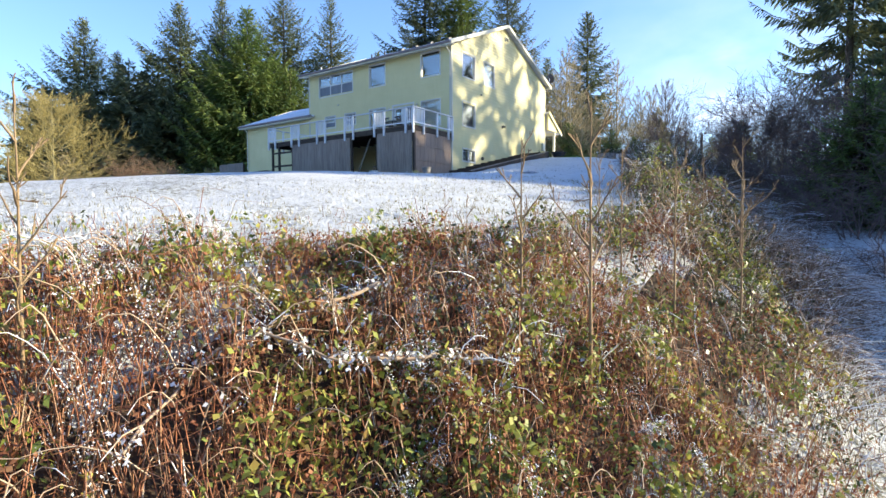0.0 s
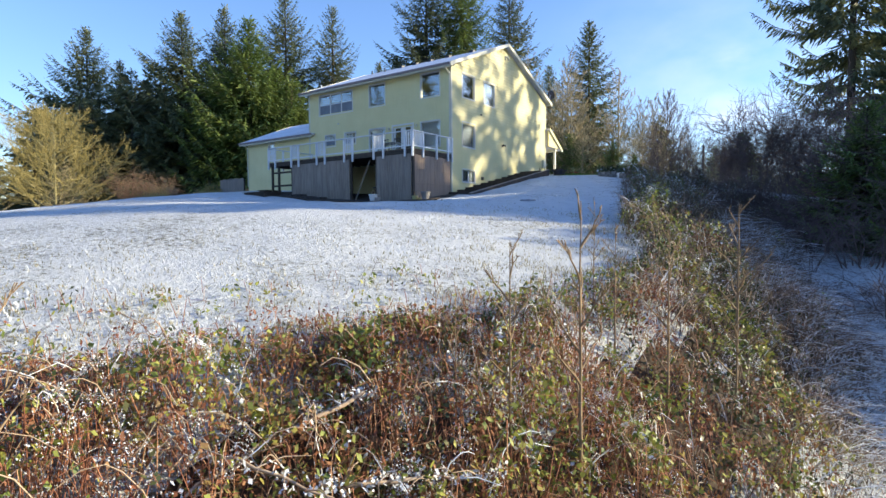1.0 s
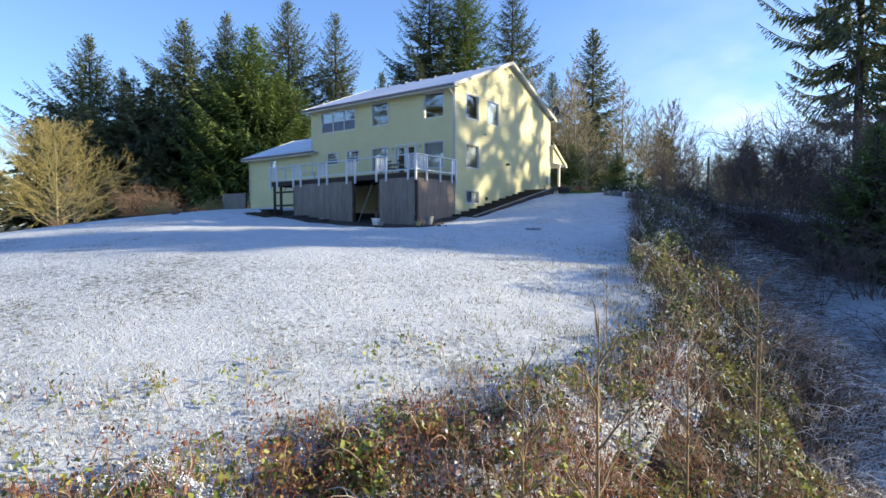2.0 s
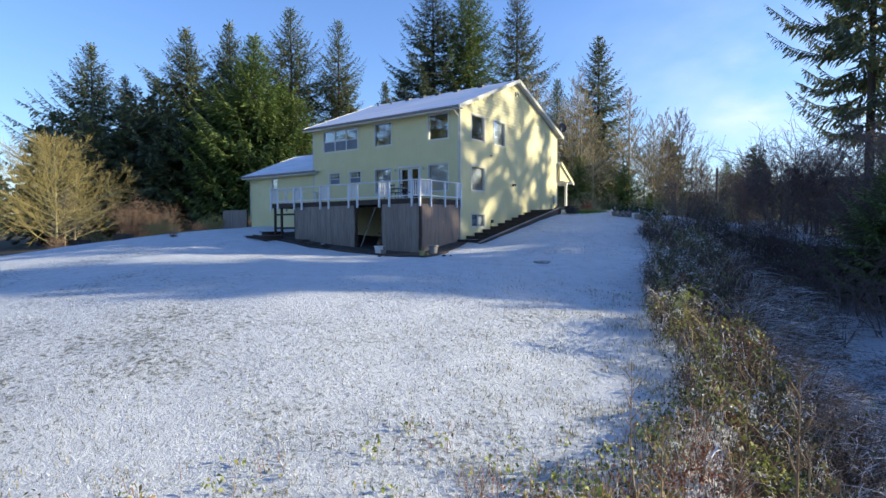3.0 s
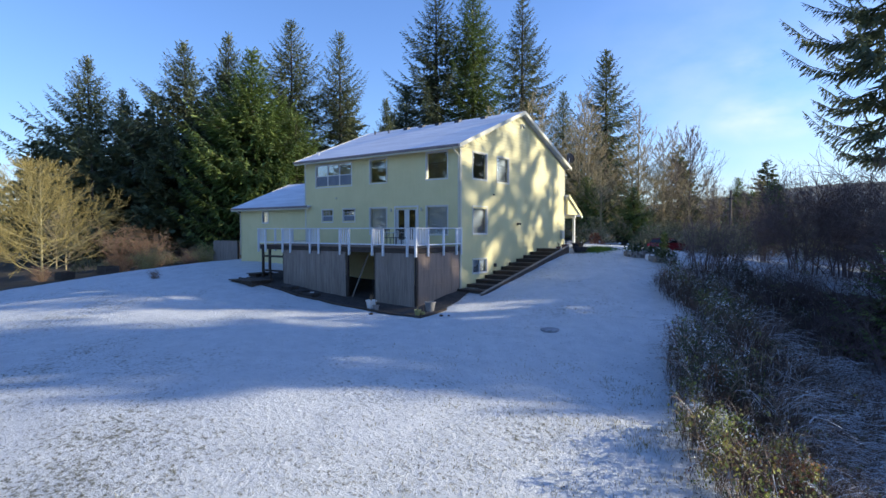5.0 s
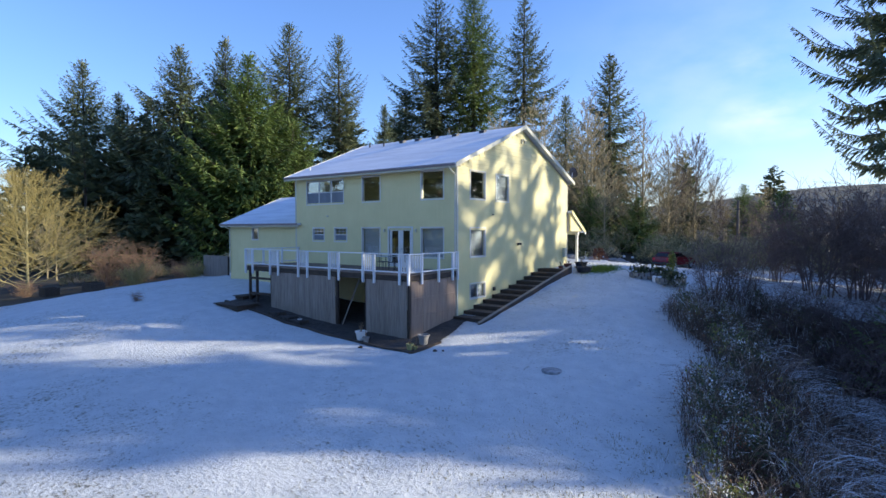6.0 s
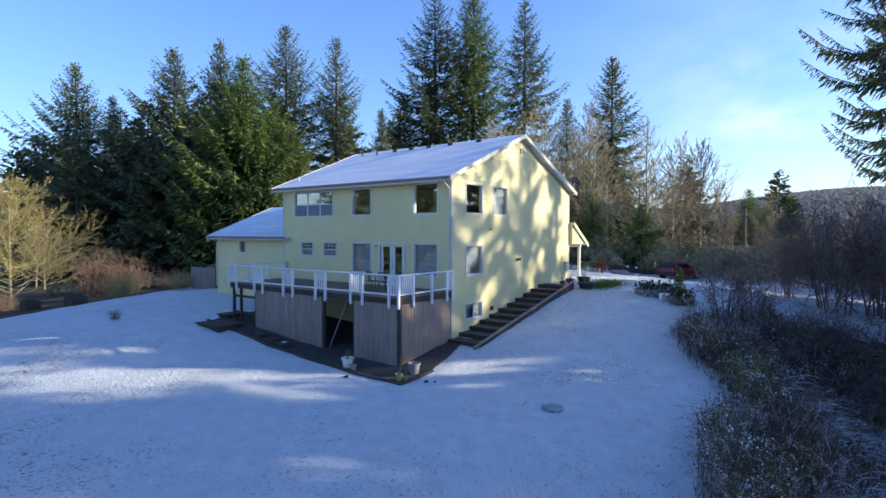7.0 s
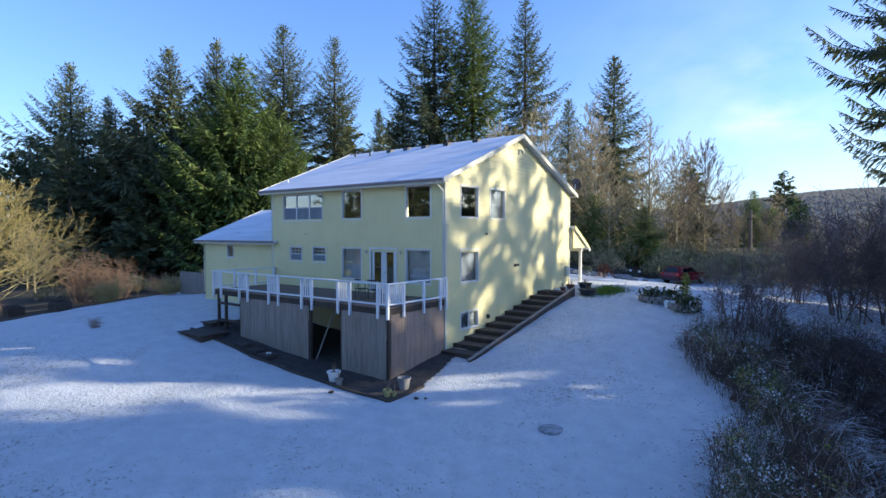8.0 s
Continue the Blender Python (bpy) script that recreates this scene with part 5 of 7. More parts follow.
def plain_conifer_mesh(seed, height, radius, bare=0.12, droop=0.25, sweep=0.3, density=1.0, top_sharp=0.9, gaps=0.0, fine=1.0, spray=0.95, slim=1.0):
    """A simpler, fuller conifer for the woods behind: coarse sprays on curved limbs."""
    g = np.random.default_rng(seed)
    trunk = Pile()
    zs = np.linspace(0, height, 14)
    lean = np.cumsum(g.normal(0, 0.006 * height / 14, (14, 2)), axis=0)
    line = np.stack([lean[:, 0], lean[:, 1], zs], -1)
    r0 = height * 0.013
    trunk.tube(line, r0 * (1 - zs / height) ** 0.8 + 0.02, 8)
    sv, count = [], int(250 * density)
    for k in range(count):
        t = bare + (1 - bare) * ((k + g.uniform(0, 1)) / count) ** 0.92
        if g.uniform() < gaps * (1 - t):
            continue
        z = t * height
        base = np.array((np.interp(z, zs, line[:, 0]), np.interp(z, zs, line[:, 1]), z))
        a = g.uniform(0, 2 * math.pi)
        full = min(1.0, (t - bare) / 0.16 + 0.45)
        length = radius * full * (1 - t) ** top_sharp * (g.uniform(0.55, 1.12) + (0.3 if g.uniform() < 0.14 else 0.0)) + 0.25
        m = 4
        u = np.linspace(0, 1, m)
        away = length * u
        sag = droop * g.uniform(0.6, 1.4)
        rise = length * (sweep * (0.1 + 1.1 * t + 0.9 * max(0.0, t - 0.7)) * u - sag * (1.35 - t) * u * u * 1.5 + 0.5 * sag * u ** 4 + g.normal(0, 0.05) * u)
        bend = g.normal(0, 0.10) * length * u * u
        line_b = np.stack([base[0] + away * math.cos(a) - bend * math.sin(a), base[1] + away * math.sin(a) + bend * math.cos(a), base[2] + rise], -1)
        trunk.tube(line_b, np.linspace(max(0.015, r0 * 0.16 * (1 - t) + 0.012), 0.008, m), 3)
        ns = int((7 + 6.2 * length) * fine)
        uu = g.uniform(0.03, 1.0, ns) ** 0.75
        p = np.stack([np.interp(uu, u, line_b[:, c]) for c in range(3)], -1)
        side = np.where(g.uniform(size=ns) < 0.5, -1.0, 1.0)
        spread_a = a + side * np.abs(g.normal(0.25 , 0.42 , ns))
        sl = (0.62 + 0.12 * length * (1.1 - uu)) * g.uniform(0.55, 1.35, ns) * spray * (0.4 + 0.6 * min(1.0, length / 2.6))
        tip = p + np.stack([np.cos(spread_a) * sl, np.sin(spread_a) * sl, sl * g.normal(-0.02 + 0.25 * t, 0.36, ns)], -1)
        wid = sl * g.uniform(0.10, 0.21, ns) * slim
        cross = np.stack([-np.sin(spread_a) * wid, np.cos(spread_a) * wid, g.normal(-0.35, 0.7, ns) * wid], -1)
        mid = p + (tip - p) * 0.45
        sv.append(np.stack([p, mid + cross, tip, mid - cross - np.array((0, 0, 0.10)) * sl[:, None]], 1))
    # leader tuft
    top = line[-1]
    nt = 26
    ang = g.uniform(0, 6.28, nt)
    hh = g.uniform(0, 0.09, nt) * height
    ll = 0.10 + 0.22 * hh
    p = top[None, :] - np.stack([np.zeros(nt), np.zeros(nt), hh], -1)
    tip = p + np.stack([np.cos(ang) * ll, np.sin(ang) * ll, ll * 0.6 + 0.1], -1)
    cr = np.stack([-np.sin(ang), np.cos(ang), np.zeros(nt)], -1) * 0.09
    sv.append(np.stack([p, (p + tip) / 2 + cr, tip, (p + tip) / 2 - cr], 1))
    quads = np.concatenate(sv)
    return trunk, quads


def conifer(name, label, seed, height, radius, group="", needle=NEEDLE, grow=conifer_mesh, **more):
    trunk, quads = grow(seed, height, radius, **more)
    ob = thing(name, label, "tree", group)
    trunk.build("trunk", BARK, ob)
    link_mesh("crown", quads.reshape(-1, 3), np.arange(len(quads) * 4).reshape(-1, 4), needle, ob)
    return ob


def stand(ob, x, y, top=None, high=None, turn=0.0, wide=1.0, first=False):
    """Puts a tree (or a copy of it) with its foot in the ground so that its tip is at the height top."""
    z = land_at(x, y) - 0.1
    s = ((top - z) if top is not None else high) / ob["tall"]
    m = pose(x, y, z, 0, 0, turn)
    t = ob if first else copy_thing(ob, m)
    t.matrix_basis = m @ Matrix.Diagonal((s * wide, s * wide, s, 1))
    return t


def kind_of(ob, tall):
    ob["tall"] = tall
    return ob


TREES = "tall conifers"
stand(kind_of(conifer("conifer", "dark spruce with long upswept arms in the sun", 3, 34.0, 26.8, TREES, cap=12.0, sharp=1.22, arms=0.3, body=0.58, hang=0.5, lean_to=(radians(238), 0.16)), 34.0), -85.9, 15.5, 32.4, first=True)
narrow = kind_of(conifer("conifer", "narrow dark spruce with a ragged outline", 5, 34.0, 12.8, TREES, sharp=1.17, arms=0.35, body=0.6, hang=0.4, gaps=0.1), 34.0)
stand(narrow, -88.3, 22.0, 28.8, turn=40, first=True)
stand(kind_of(conifer("conifer", "tall dark spruce with upswept branch tips", 17, 34.0, 25.6, TREES, cap=12.0, sharp=1.22, arms=0.34, body=0.62, hang=0.45, lean_to=(radians(238), 0.12)), 34.0), -68.2, 22.4, 32.9, first=True)
stand(kind_of(conifer("conifer", "tall slender spruce with thin upswept limbs", 29, 34.0, 20.7, TREES, cap=8.5, sharp=1.22, arms=0.35, body=0.6, gaps=0.08, hang=0.35, tilt=(-0.1, 0.8)), 34.0), -66.9, 29.3, 35.7, turn=20, first=True)
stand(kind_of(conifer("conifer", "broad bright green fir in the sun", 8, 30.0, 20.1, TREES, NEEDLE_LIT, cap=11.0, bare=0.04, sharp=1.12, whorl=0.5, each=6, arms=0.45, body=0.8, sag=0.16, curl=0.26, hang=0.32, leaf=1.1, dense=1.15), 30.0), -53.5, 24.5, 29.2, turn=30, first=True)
low_fir = kind_of(conifer("conifer", "low bushy green fir against the woods", 9, 20.0, 11.6, TREES, NEEDLE_LIT, bare=0.03, sharp=1.02, each=6, arms=0.4, body=0.8, hang=0.3, leaf=1.05), 20.0)
stand(low_fir, -47.5, 27.5, 20.0, turn=140, first=True)
stand(kind_of(conifer("conifer", "tall open fir with sunlit olive branches", 13, 42.0, 25.6, TREES, cap=9.0, bare=0.12, sharp=1.12, whorl=0.7, arms=0.4, body=0.75, tilt=(-0.05, 0.7), sag=0.15, curl=0.22, gaps=0.14, hang=0.3), 42.0), -63.4, 39.1, 40.4, turn=75, first=True)
stand(kind_of(conifer("conifer", "tall thin-topped fir with sparse branches", 14, 42.0, 15.9, TREES, cap=7.0, bare=0.12, sharp=0.97, whorl=0.8, arms=0.4, body=0.7, tilt=(-0.05, 0.7), sag=0.15, gaps=0.3, hang=0.35), 42.0), -59.8, 47.4, 39.7, turn=215, first=True)
stand(kind_of(conifer("conifer", "very tall fir with layered level branches", 31, 46.0, 23.2, TREES, cap=9.5, bare=0.15, sharp=1.02, whorl=0.85, arms=0.5, body=0.75, tilt=(-0.15, 0.5), sag=0.12, curl=0.26, gaps=0.18, hang=0.3), 46.0), -37.9, 47.8, 42.6, turn=10, first=True)
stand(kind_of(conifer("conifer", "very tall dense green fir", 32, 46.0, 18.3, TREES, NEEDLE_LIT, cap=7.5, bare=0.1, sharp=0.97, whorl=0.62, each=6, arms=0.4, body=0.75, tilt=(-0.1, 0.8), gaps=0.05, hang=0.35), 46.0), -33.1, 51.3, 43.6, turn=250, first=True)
stand(kind_of(conifer("conifer", "very tall fir with feathery drooping branches", 33, 46.0, 18.3, TREES, cap=8.0, bare=0.12, sharp=1.00, whorl=0.8, arms=0.45, body=0.7, tilt=(-0.2, 0.5), sag=0.2, gaps=0.15, hang=0.4), 46.0), -30.3, 62.6, 43.9, turn=160, first=True)
stand(narrow, -31.5, 28.9, 20.2, turn=300, wide=0.95)
stand(narrow, -43.5, 47.0, 27.5, turn=15, wide=1.5)
stand(narrow, -40.5, 50.0, 29.0, turn=75, wide=1.5)
slim_fir = kind_of(conifer("conifer", "slim upright fir with short branches", 21, 30.0, 11.6, TREES, cap=6.5, bare=0.04, sharp=1.07, whorl=0.6, arms=0.4, body=0.68, tilt=(-0.2, 0.6), sag=0.15, gaps=0.15, hang=0.38), 30.0)
stand(slim_fir, -14.1, 59.4, 30.9, wide=1.15, first=True)
stand(slim_fir, -27.8, 74.3, 29.6, turn=80, wide=1.0)
stand(kind_of(conifer("conifer", "huge open fir with long arms hung with sprays", 34, 46.0, 20.7, TREES, cap=11.0, bare=0.25, sharp=0.82, whorl=1.35, each=6, arms=0.45, body=0.62, tilt=(-0.12, 0.3), sag=0.22, curl=0.26, hang=0.6, leaf=1.0, dense=1.7, gaps=0.2), 46.0), 19.6, 48.7, 42.0, turn=95, first=True)
sun_fir = kind_of(conifer("conifer", "small sunlit green fir past the drive", 36, 7.0, 2.4, "small firs", NEEDLE_LIT, bare=0.05, sharp=1.02, whorl=0.36, each=6, arms=0.4, body=0.8, hang=0.2, leaf=0.8), 7.0)
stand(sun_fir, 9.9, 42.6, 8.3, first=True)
stand(sun_fir, 6.7, 52.0, 8.0, turn=40, wide=0.7)
stand(low_fir, 1.0, 80.0, 12.0, turn=140)

# conifers toward the sun that throw the broken shade
shade_fir = kind_of(conifer("conifer", "dark conifer at the edge of the drive", 51, 34.0, 10.5, "conifers toward the sun", grow=plain_conifer_mesh, bare=0.05, droop=0.28, sweep=0.4, density=0.62, top_sharp=0.8, fine=0.62, spray=1.65, slim=1.6), 34.0)
shade_open = kind_of(conifer("conifer", "open fir at the edge of the drive", 52, 34.0, 11.0, "conifers toward the sun", grow=plain_conifer_mesh, bare=0.14, droop=0.36, sweep=0.45, density=0.55, top_sharp=0.55, gaps=0.25, fine=0.7, spray=1.2), 34.0)
once = set()
for s, v, high, w, turn, kind in ((60, -25, 26, 0.45, 0, shade_open), (56, -16.5, 30, 0.45, 60, shade_fir), (52, -8.8, 32, 0.30, 120, shade_fir), (60, -6, 32, 0.6, 180, shade_open), (52, -1.5, 30, 0.8, 240, shade_open), (62, -5.0, 33, 0.5, 95, shade_open), (58, 2.2, 32, 0.6, 300, shade_fir), (52, 9.6, 38, 0.56, 20, shade_fir), (60, 8.6, 40, 0.50, 250, shade_fir), (66, 10.8, 46, 0.40, 80, shade_open), (57, 11.7, 41, 0.36, 310, shade_fir), (58, 7.4, 36, 0.45, 50, shade_open), (66, -12.6, 34, 0.14, 140, shade_fir), (70, -1, 34, 0.8, 200, shade_open), (54, -14, 17, 0.5, 33, shade_fir), (49, -7.6, 20, 0.4, 77, shade_open), (56, -2.8, 17, 0.5, 111, shade_open), (45, -23.4, 21, 0.72, 222, shade_fir), (62, -22, 27, 0.5, 66, shade_fir), (66, -27, 28, 0.5, 166, shade_fir), (48, 1.5, 22, 0.8, 155, shade_fir), (47, 7.0, 21, 0.7, 199, shade_fir), (40, 4.8, 18.5, 0.75, 15, shade_fir), (36, 17.2, 12.2, 0.45, 70, shade_fir), (40, 19.6, 13.5, 0.45, 190, shade_open), (39, 16.2, 13.6, 0.5, 140, shade_open), (37, 18.6, 12.6, 0.6, 260, shade_fir), (34, 21.2, 11.0, 0.7, 330, shade_fir), (42, 5.7, 15.5, 0.5, 210, shade_fir), (44, 14.6, 14.5, 0.35, 20, shade_open), (55, 13.5, 22.6, 0.26, 44, shade_fir), (48, 15.7, 17.6, 0.16, 88, shade_fir), (50, 17.4, 17.2, 0.2, 10, shade_fir), (47, 12.7, 20.5, 0.3, 170, shade_fir), (60, 12.2, 26.5, 0.22, 290, shade_fir)):
    x, y = s * SUN_WAY.x + v * SUN_WAY.y, s * SUN_WAY.y - v * SUN_WAY.x
    stand(kind, x, y, high=high, turn=turn, wide=w, first=kind.name not in once)
    once.add(kind.name)
for x, y, top, w, turn in ((-100, 30, 26, 1.2, 10), (-90, 36, 28, 1.2, 70), (-82, 40, 30, 1.2, 130), (-76, 46, 31, 1.2, 190), (-66, 54, 30, 1.2, 250), (-56, 58, 27, 1.2, 310), (-106, 22, 24, 1.2, 33), (-45, 58, 24, 1.2, 20), (-34, 64, 24, 1.1, 80), (-20, 74, 22, 1.1, 140)):
    stand(shade_fir, x, y, top, turn=turn, wide=w)
for x, y, top, w, turn in ((-76, 18, 24, 1.2, 10), (-80, 24, 27, 1.1, 90), (-60, 26, 24, 1.1, 170), (-74, 30, 28, 1.0, 250), (-62, 36, 26, 1.2, 300), (-96, 14, 22, 1.1, 45), (-145, 17, 21, 1.0, 60), (-150, 30, 22, 1.0, 160), (-56, 33, 18, 1.2, 30), (-71, 10, 17, 1.2, 75), (-64, 17, 18, 1.2, 130), (-78, 11, 19, 1.1, 222), (-58, 20, 14, 1.2, 280), (-88, 8, 18, 1.1, 190), (-47, 33, 15, 1.2, 99)):
    stand(shade_fir, x, y, top, turn=turn, wide=w)
for x, y, top, w, turn in ((-48, 58, 20, 1.2, 10), (-38, 66, 22, 1.2, 90), (-22, 66, 17, 1.2, 170), (-8, 78, 18, 1.2, 240), (4, 92, 16, 1.3, 300), (-55, 62, 24, 1.1, 33), (-16, 52, 13, 1.2, 70)):
    stand(shade_fir, x, y, top, turn=turn, wide=w)
# woods behind the start of the flight
plain_fir = kind_of(conifer("conifer", "dark conifer in the woods behind", 40, 30.0, 9.0, "woods behind", grow=plain_conifer_mesh, bare=0.05, droop=0.25, sweep=0.4, density=0.45, fine=0.6, spray=1.7), 30.0)
for k in range(21):
    a = radians(205 + 7.2 * k)
    stand(plain_fir, 5 + 75 * math.cos(a) + (k % 2) * 8, -20 + 70 * math.sin(a), high=24 + 7 * (k % 3), turn=37 * k, wide=1.2, first=k == 0)

for x, y, h, turn in ((-57, -50, 30, 20), (-60, -60, 33, 140), (-48, -62, 31, 260)):
    stand(plain_fir, x, y, high=h, turn=turn, wide=1.1)


def bare_tree(name, label, seed, height, spread_r, material, group="", limbs=34, first=0.12, up=0.9, twigs=7, thick=0.016, forks=6, thin=0.012, twig=None, crown=False):
    """A leafless tree: trunk, rising limbs, branches and fine twigs."""
    g = np.random.default_rng(seed)
    p = Pile()
    m = 12
    zs = np.linspace(0, height, m)
    wob = np.cumsum(g.normal(0, 0.012 * height / m, (m, 2)), axis=0)
    tr = np.stack([wob[:, 0], wob[:, 1], zs], -1)
    p.tube(tr, thick * height * (1 - zs / height) ** 0.9 + 0.012 * min(1.0, height / 9), 7)
    fine = Pile()

    def grow(base, way, length, r, level):
        k = (6, 4, 3)[level - 1]
        u = np.linspace(0, 1, k)
        jit = np.cumsum(g.normal(0, 0.05 * length / k ** 0.5, (k, 3)), axis=0)
        jit -= jit[0]
        pts = base + way * (length * u)[:, None] + jit
        pts[:, 2] += 0.16 * length * u * u
        (p if level == 1 else fine).tube(pts, np.linspace(max(r, thin), max(thin, r * 0.25), k), 4 if level == 1 else 3)
        if level >= 3:
            return
        for _ in range(forks if level == 1 else twigs):
            t = g.uniform(0.2, 1.0)
            b = np.array([np.interp(t, u, pts[:, c]) for c in range(3)])
            w = way + g.normal(0, 0.55, 3)
            w[2] += 0.25
            w /= np.linalg.norm(w)
            grow(b, w, length * g.uniform(0.28, 0.5) * (1.15 - 0.5 * t), max(0.007, r * 0.42), level + 1)

    for k in range(limbs):
        t = first + (0.97 - first) * (k + g.uniform(0, 1)) / limbs
        b = np.array([np.interp(t * height, zs, tr[:, c]) for c in range(3)])
        a = k * 2.4 + g.normal(0, 0.4)
        lift = up * (0.35 + 0.9 * t)
        w = np.array((math.cos(a), math.sin(a), lift))
        w /= np.linalg.norm(w)
        grow(b, w, spread_r * ((0.16 + 0.9 * (1 - t ** 1.8)) if crown else (1.12 - 0.85 * t)) * g.uniform(0.75, 1.15), thick * height * 0.32 * (1.1 - t) + 0.012, 1)
    ob = thing(name, label, "tree", group)
    p.build("trunk", material, ob)
    tagged(fine.build("crown", twig or material, ob), kind="stuff")
    return kind_of(ob, height)


def bare_shrub(name, label, seed, height, wide, material, group="", stems=26, forks=9, thick=0.006, wander=0.05, twig=1.0):
    """A leafless shrub: wandering stems that fork twice into a haze of fine twigs."""
    g = np.random.default_rng(seed)
    stem, fine = Pile(), Pile()
    for k in range(stems):
        a = g.uniform(0, 6.28)
        r = g.uniform(0, 0.16) * wide
        base = np.array((math.cos(a) * r, math.sin(a) * r, -0.15))
        out = g.uniform(0.1, 1.0) ** 0.8 * wide * 0.5
        h = height * g.uniform(0.6, 1.0) * (1 - 0.35 * (out / (wide * 0.5 + 0.01)) ** 2)
        n = 8
        u = np.linspace(0, 1, n)
        jit = np.cumsum(g.normal(0, wander * height / 2, (n, 2)), axis=0) * u[:, None]
        a2 = a + g.normal(0, 0.5)
        pts = np.stack([base[0] + out * u ** 1.3 * math.cos(a2) + jit[:, 0], base[1] + out * u ** 1.3 * math.sin(a2) + jit[:, 1], base[2] + h * (1.2 * u - 0.2 * u * u)], -1)
        stem.tube(pts, np.linspace(thick * height + 0.008, 0.006, n), 4)
        for _ in range(forks):
            t = g.uniform(0.22, 1.0)
            b = np.array([np.interp(t, u, pts[:, c]) for c in range(3)])
            w = g.normal(0, 0.8, 3) + np.array((0.45 * math.cos(a2), 0.45 * math.sin(a2), 0.55))
            w /= np.linalg.norm(w)
            ln = height * g.uniform(0.12, 0.32)
            q = b + w * (ln * np.linspace(0, 1, 4))[:, None] + np.cumsum(g.normal(0, 0.07 * ln, (4, 3)), axis=0)
            fine.tube(q, np.array((0.013, 0.011, 0.008, 0.005)) * twig, 3)
            for _ in range(4):
                t2 = g.uniform(0.15, 1.0)
                b2 = np.array([np.interp(t2, np.linspace(0, 1, 4), q[:, c]) for c in range(3)])
                w2 = w + g.normal(0, 0.75, 3)
                w2 /= np.linalg.norm(w2)
                fine.tube(np.stack([b2, b2 + w2 * ln * 0.3, b2 + w2 * ln * 0.6 + g.normal(0, 0.05, 3)]), np.array((0.008, 0.006, 0.004)) * twig, 3)
    ob = thing(name, label, "shrub", group)
    tagged(stem.build("stem_clump", material, ob), kind="stuff")
    tagged(fine.build("twig_crown", material, ob), kind="stuff")
    return kind_of(ob, height)


alder = bare_tree("alder_tree", "leafless pale alder glowing in low sun at the lawn's edge", 4, 10.0, 5.8, ALDER, "", 64, 0.05, 0.66, 10, 0.011, 12, 0.008, TWIG_GOLD, True)
stand(alder, -42.4, -5.3, wide=1.12, high=10.4, first=True)
grey_tree = bare_tree("bare_tree", "leafless twiggy brown tree", 9, 14.0, 5.4, TWIG_MOSS, "bare trees", 38, 0.2, 1.2, 4, 0.011, 7, 0.013)
stand(grey_tree, -13.2, 36.0, high=16.0, first=True)
for x, y, h, turn in ((-17, 40, 17, 50), (-9, 40, 15, 100), (-5, 46, 15, 160), (-20, 36, 15, 220), (-24, 44, 17, 280), (-29, 40, 15, 330), (-8.2, 75, 17, 20), (0.9, 57, 8.5, 70), (-3, 50, 12, 130), (6, 60, 8, 300), (-12, 46, 18, 15), (-1, 42, 8, 111), (-6, 36, 9, 200)):
    stand(grey_tree, x, y, high=h, turn=turn)
olive_tree = bare_tree("bare_tree", "leafless olive-brown tree past the lawn", 23, 9.0, 4.6, TWIG_OLIVE, "olive trees", 34, 0.08, 0.9, 5, 0.014, 6, 0.02)
for k, (x, y, h, turn) in enumerate(((-54, -13, 8, 20), (-60, -8, 9, 80), (-68, -14, 11, 140), (-74, -5, 12, 200), (-82, -12, 13, 260), (-92, -4, 14, 320), (-58, 2, 7, 10), (-100, -14, 15, 99), (-64, 3, 7, 150), (-52, -19, 6, 222))):
    stand(olive_tree, x, y, high=h, turn=turn, first=k == 0)
for x, y, h, turn, w in ((-13, 34, 6, 0, 1.9), (-8, 37, 7, 60, 1.8), (-3, 38, 6, 120, 1.9), (-18, 33, 7, 300, 1.8), (-23, 34, 7, 20, 1.8), (-28, 32, 8, 80, 1.7)):
    stand(low_fir, x, y, high=h, turn=turn, wide=0.6 * w)
red_shrub = bare_shrub("bare_shrub", "leafless red-brown shrub with a mass of fine twigs", 2, 4.5, 4.5, TWIG_RED, "brown shrubs", 34, 8)
stand(red_shrub, -36.5, -1.2, high=4.6, first=True)
for x, y, h, turn in ((-34.0, 0.5, 3.6, 50), (-38.5, -6.5, 1.6, 100), (-31.0, 2.5, 1.4, 200), (-28.5, 3.8, 1.3, 250), (-33, 4.5, 1.5, 300), (-26, 5.2, 1.5, 30), (-29.5, 7.0, 1.6, 75), (-36, 5, 2.0, 120), (-22.5, 8.5, 1.7, 280)):
    stand(red_shrub, x, y, high=h, turn=turn, wide=1.1)
dark_shrub = bare_shrub("bare_shrub", "leafless purple-brown shrub with a haze of fine twigs", 6, 4.8, 5.2, TWIG_PURPLE, "dark shrubs", 13, 11)
stand(dark_shrub, 9.9, 9.2, high=5.2, wide=0.72, first=True)
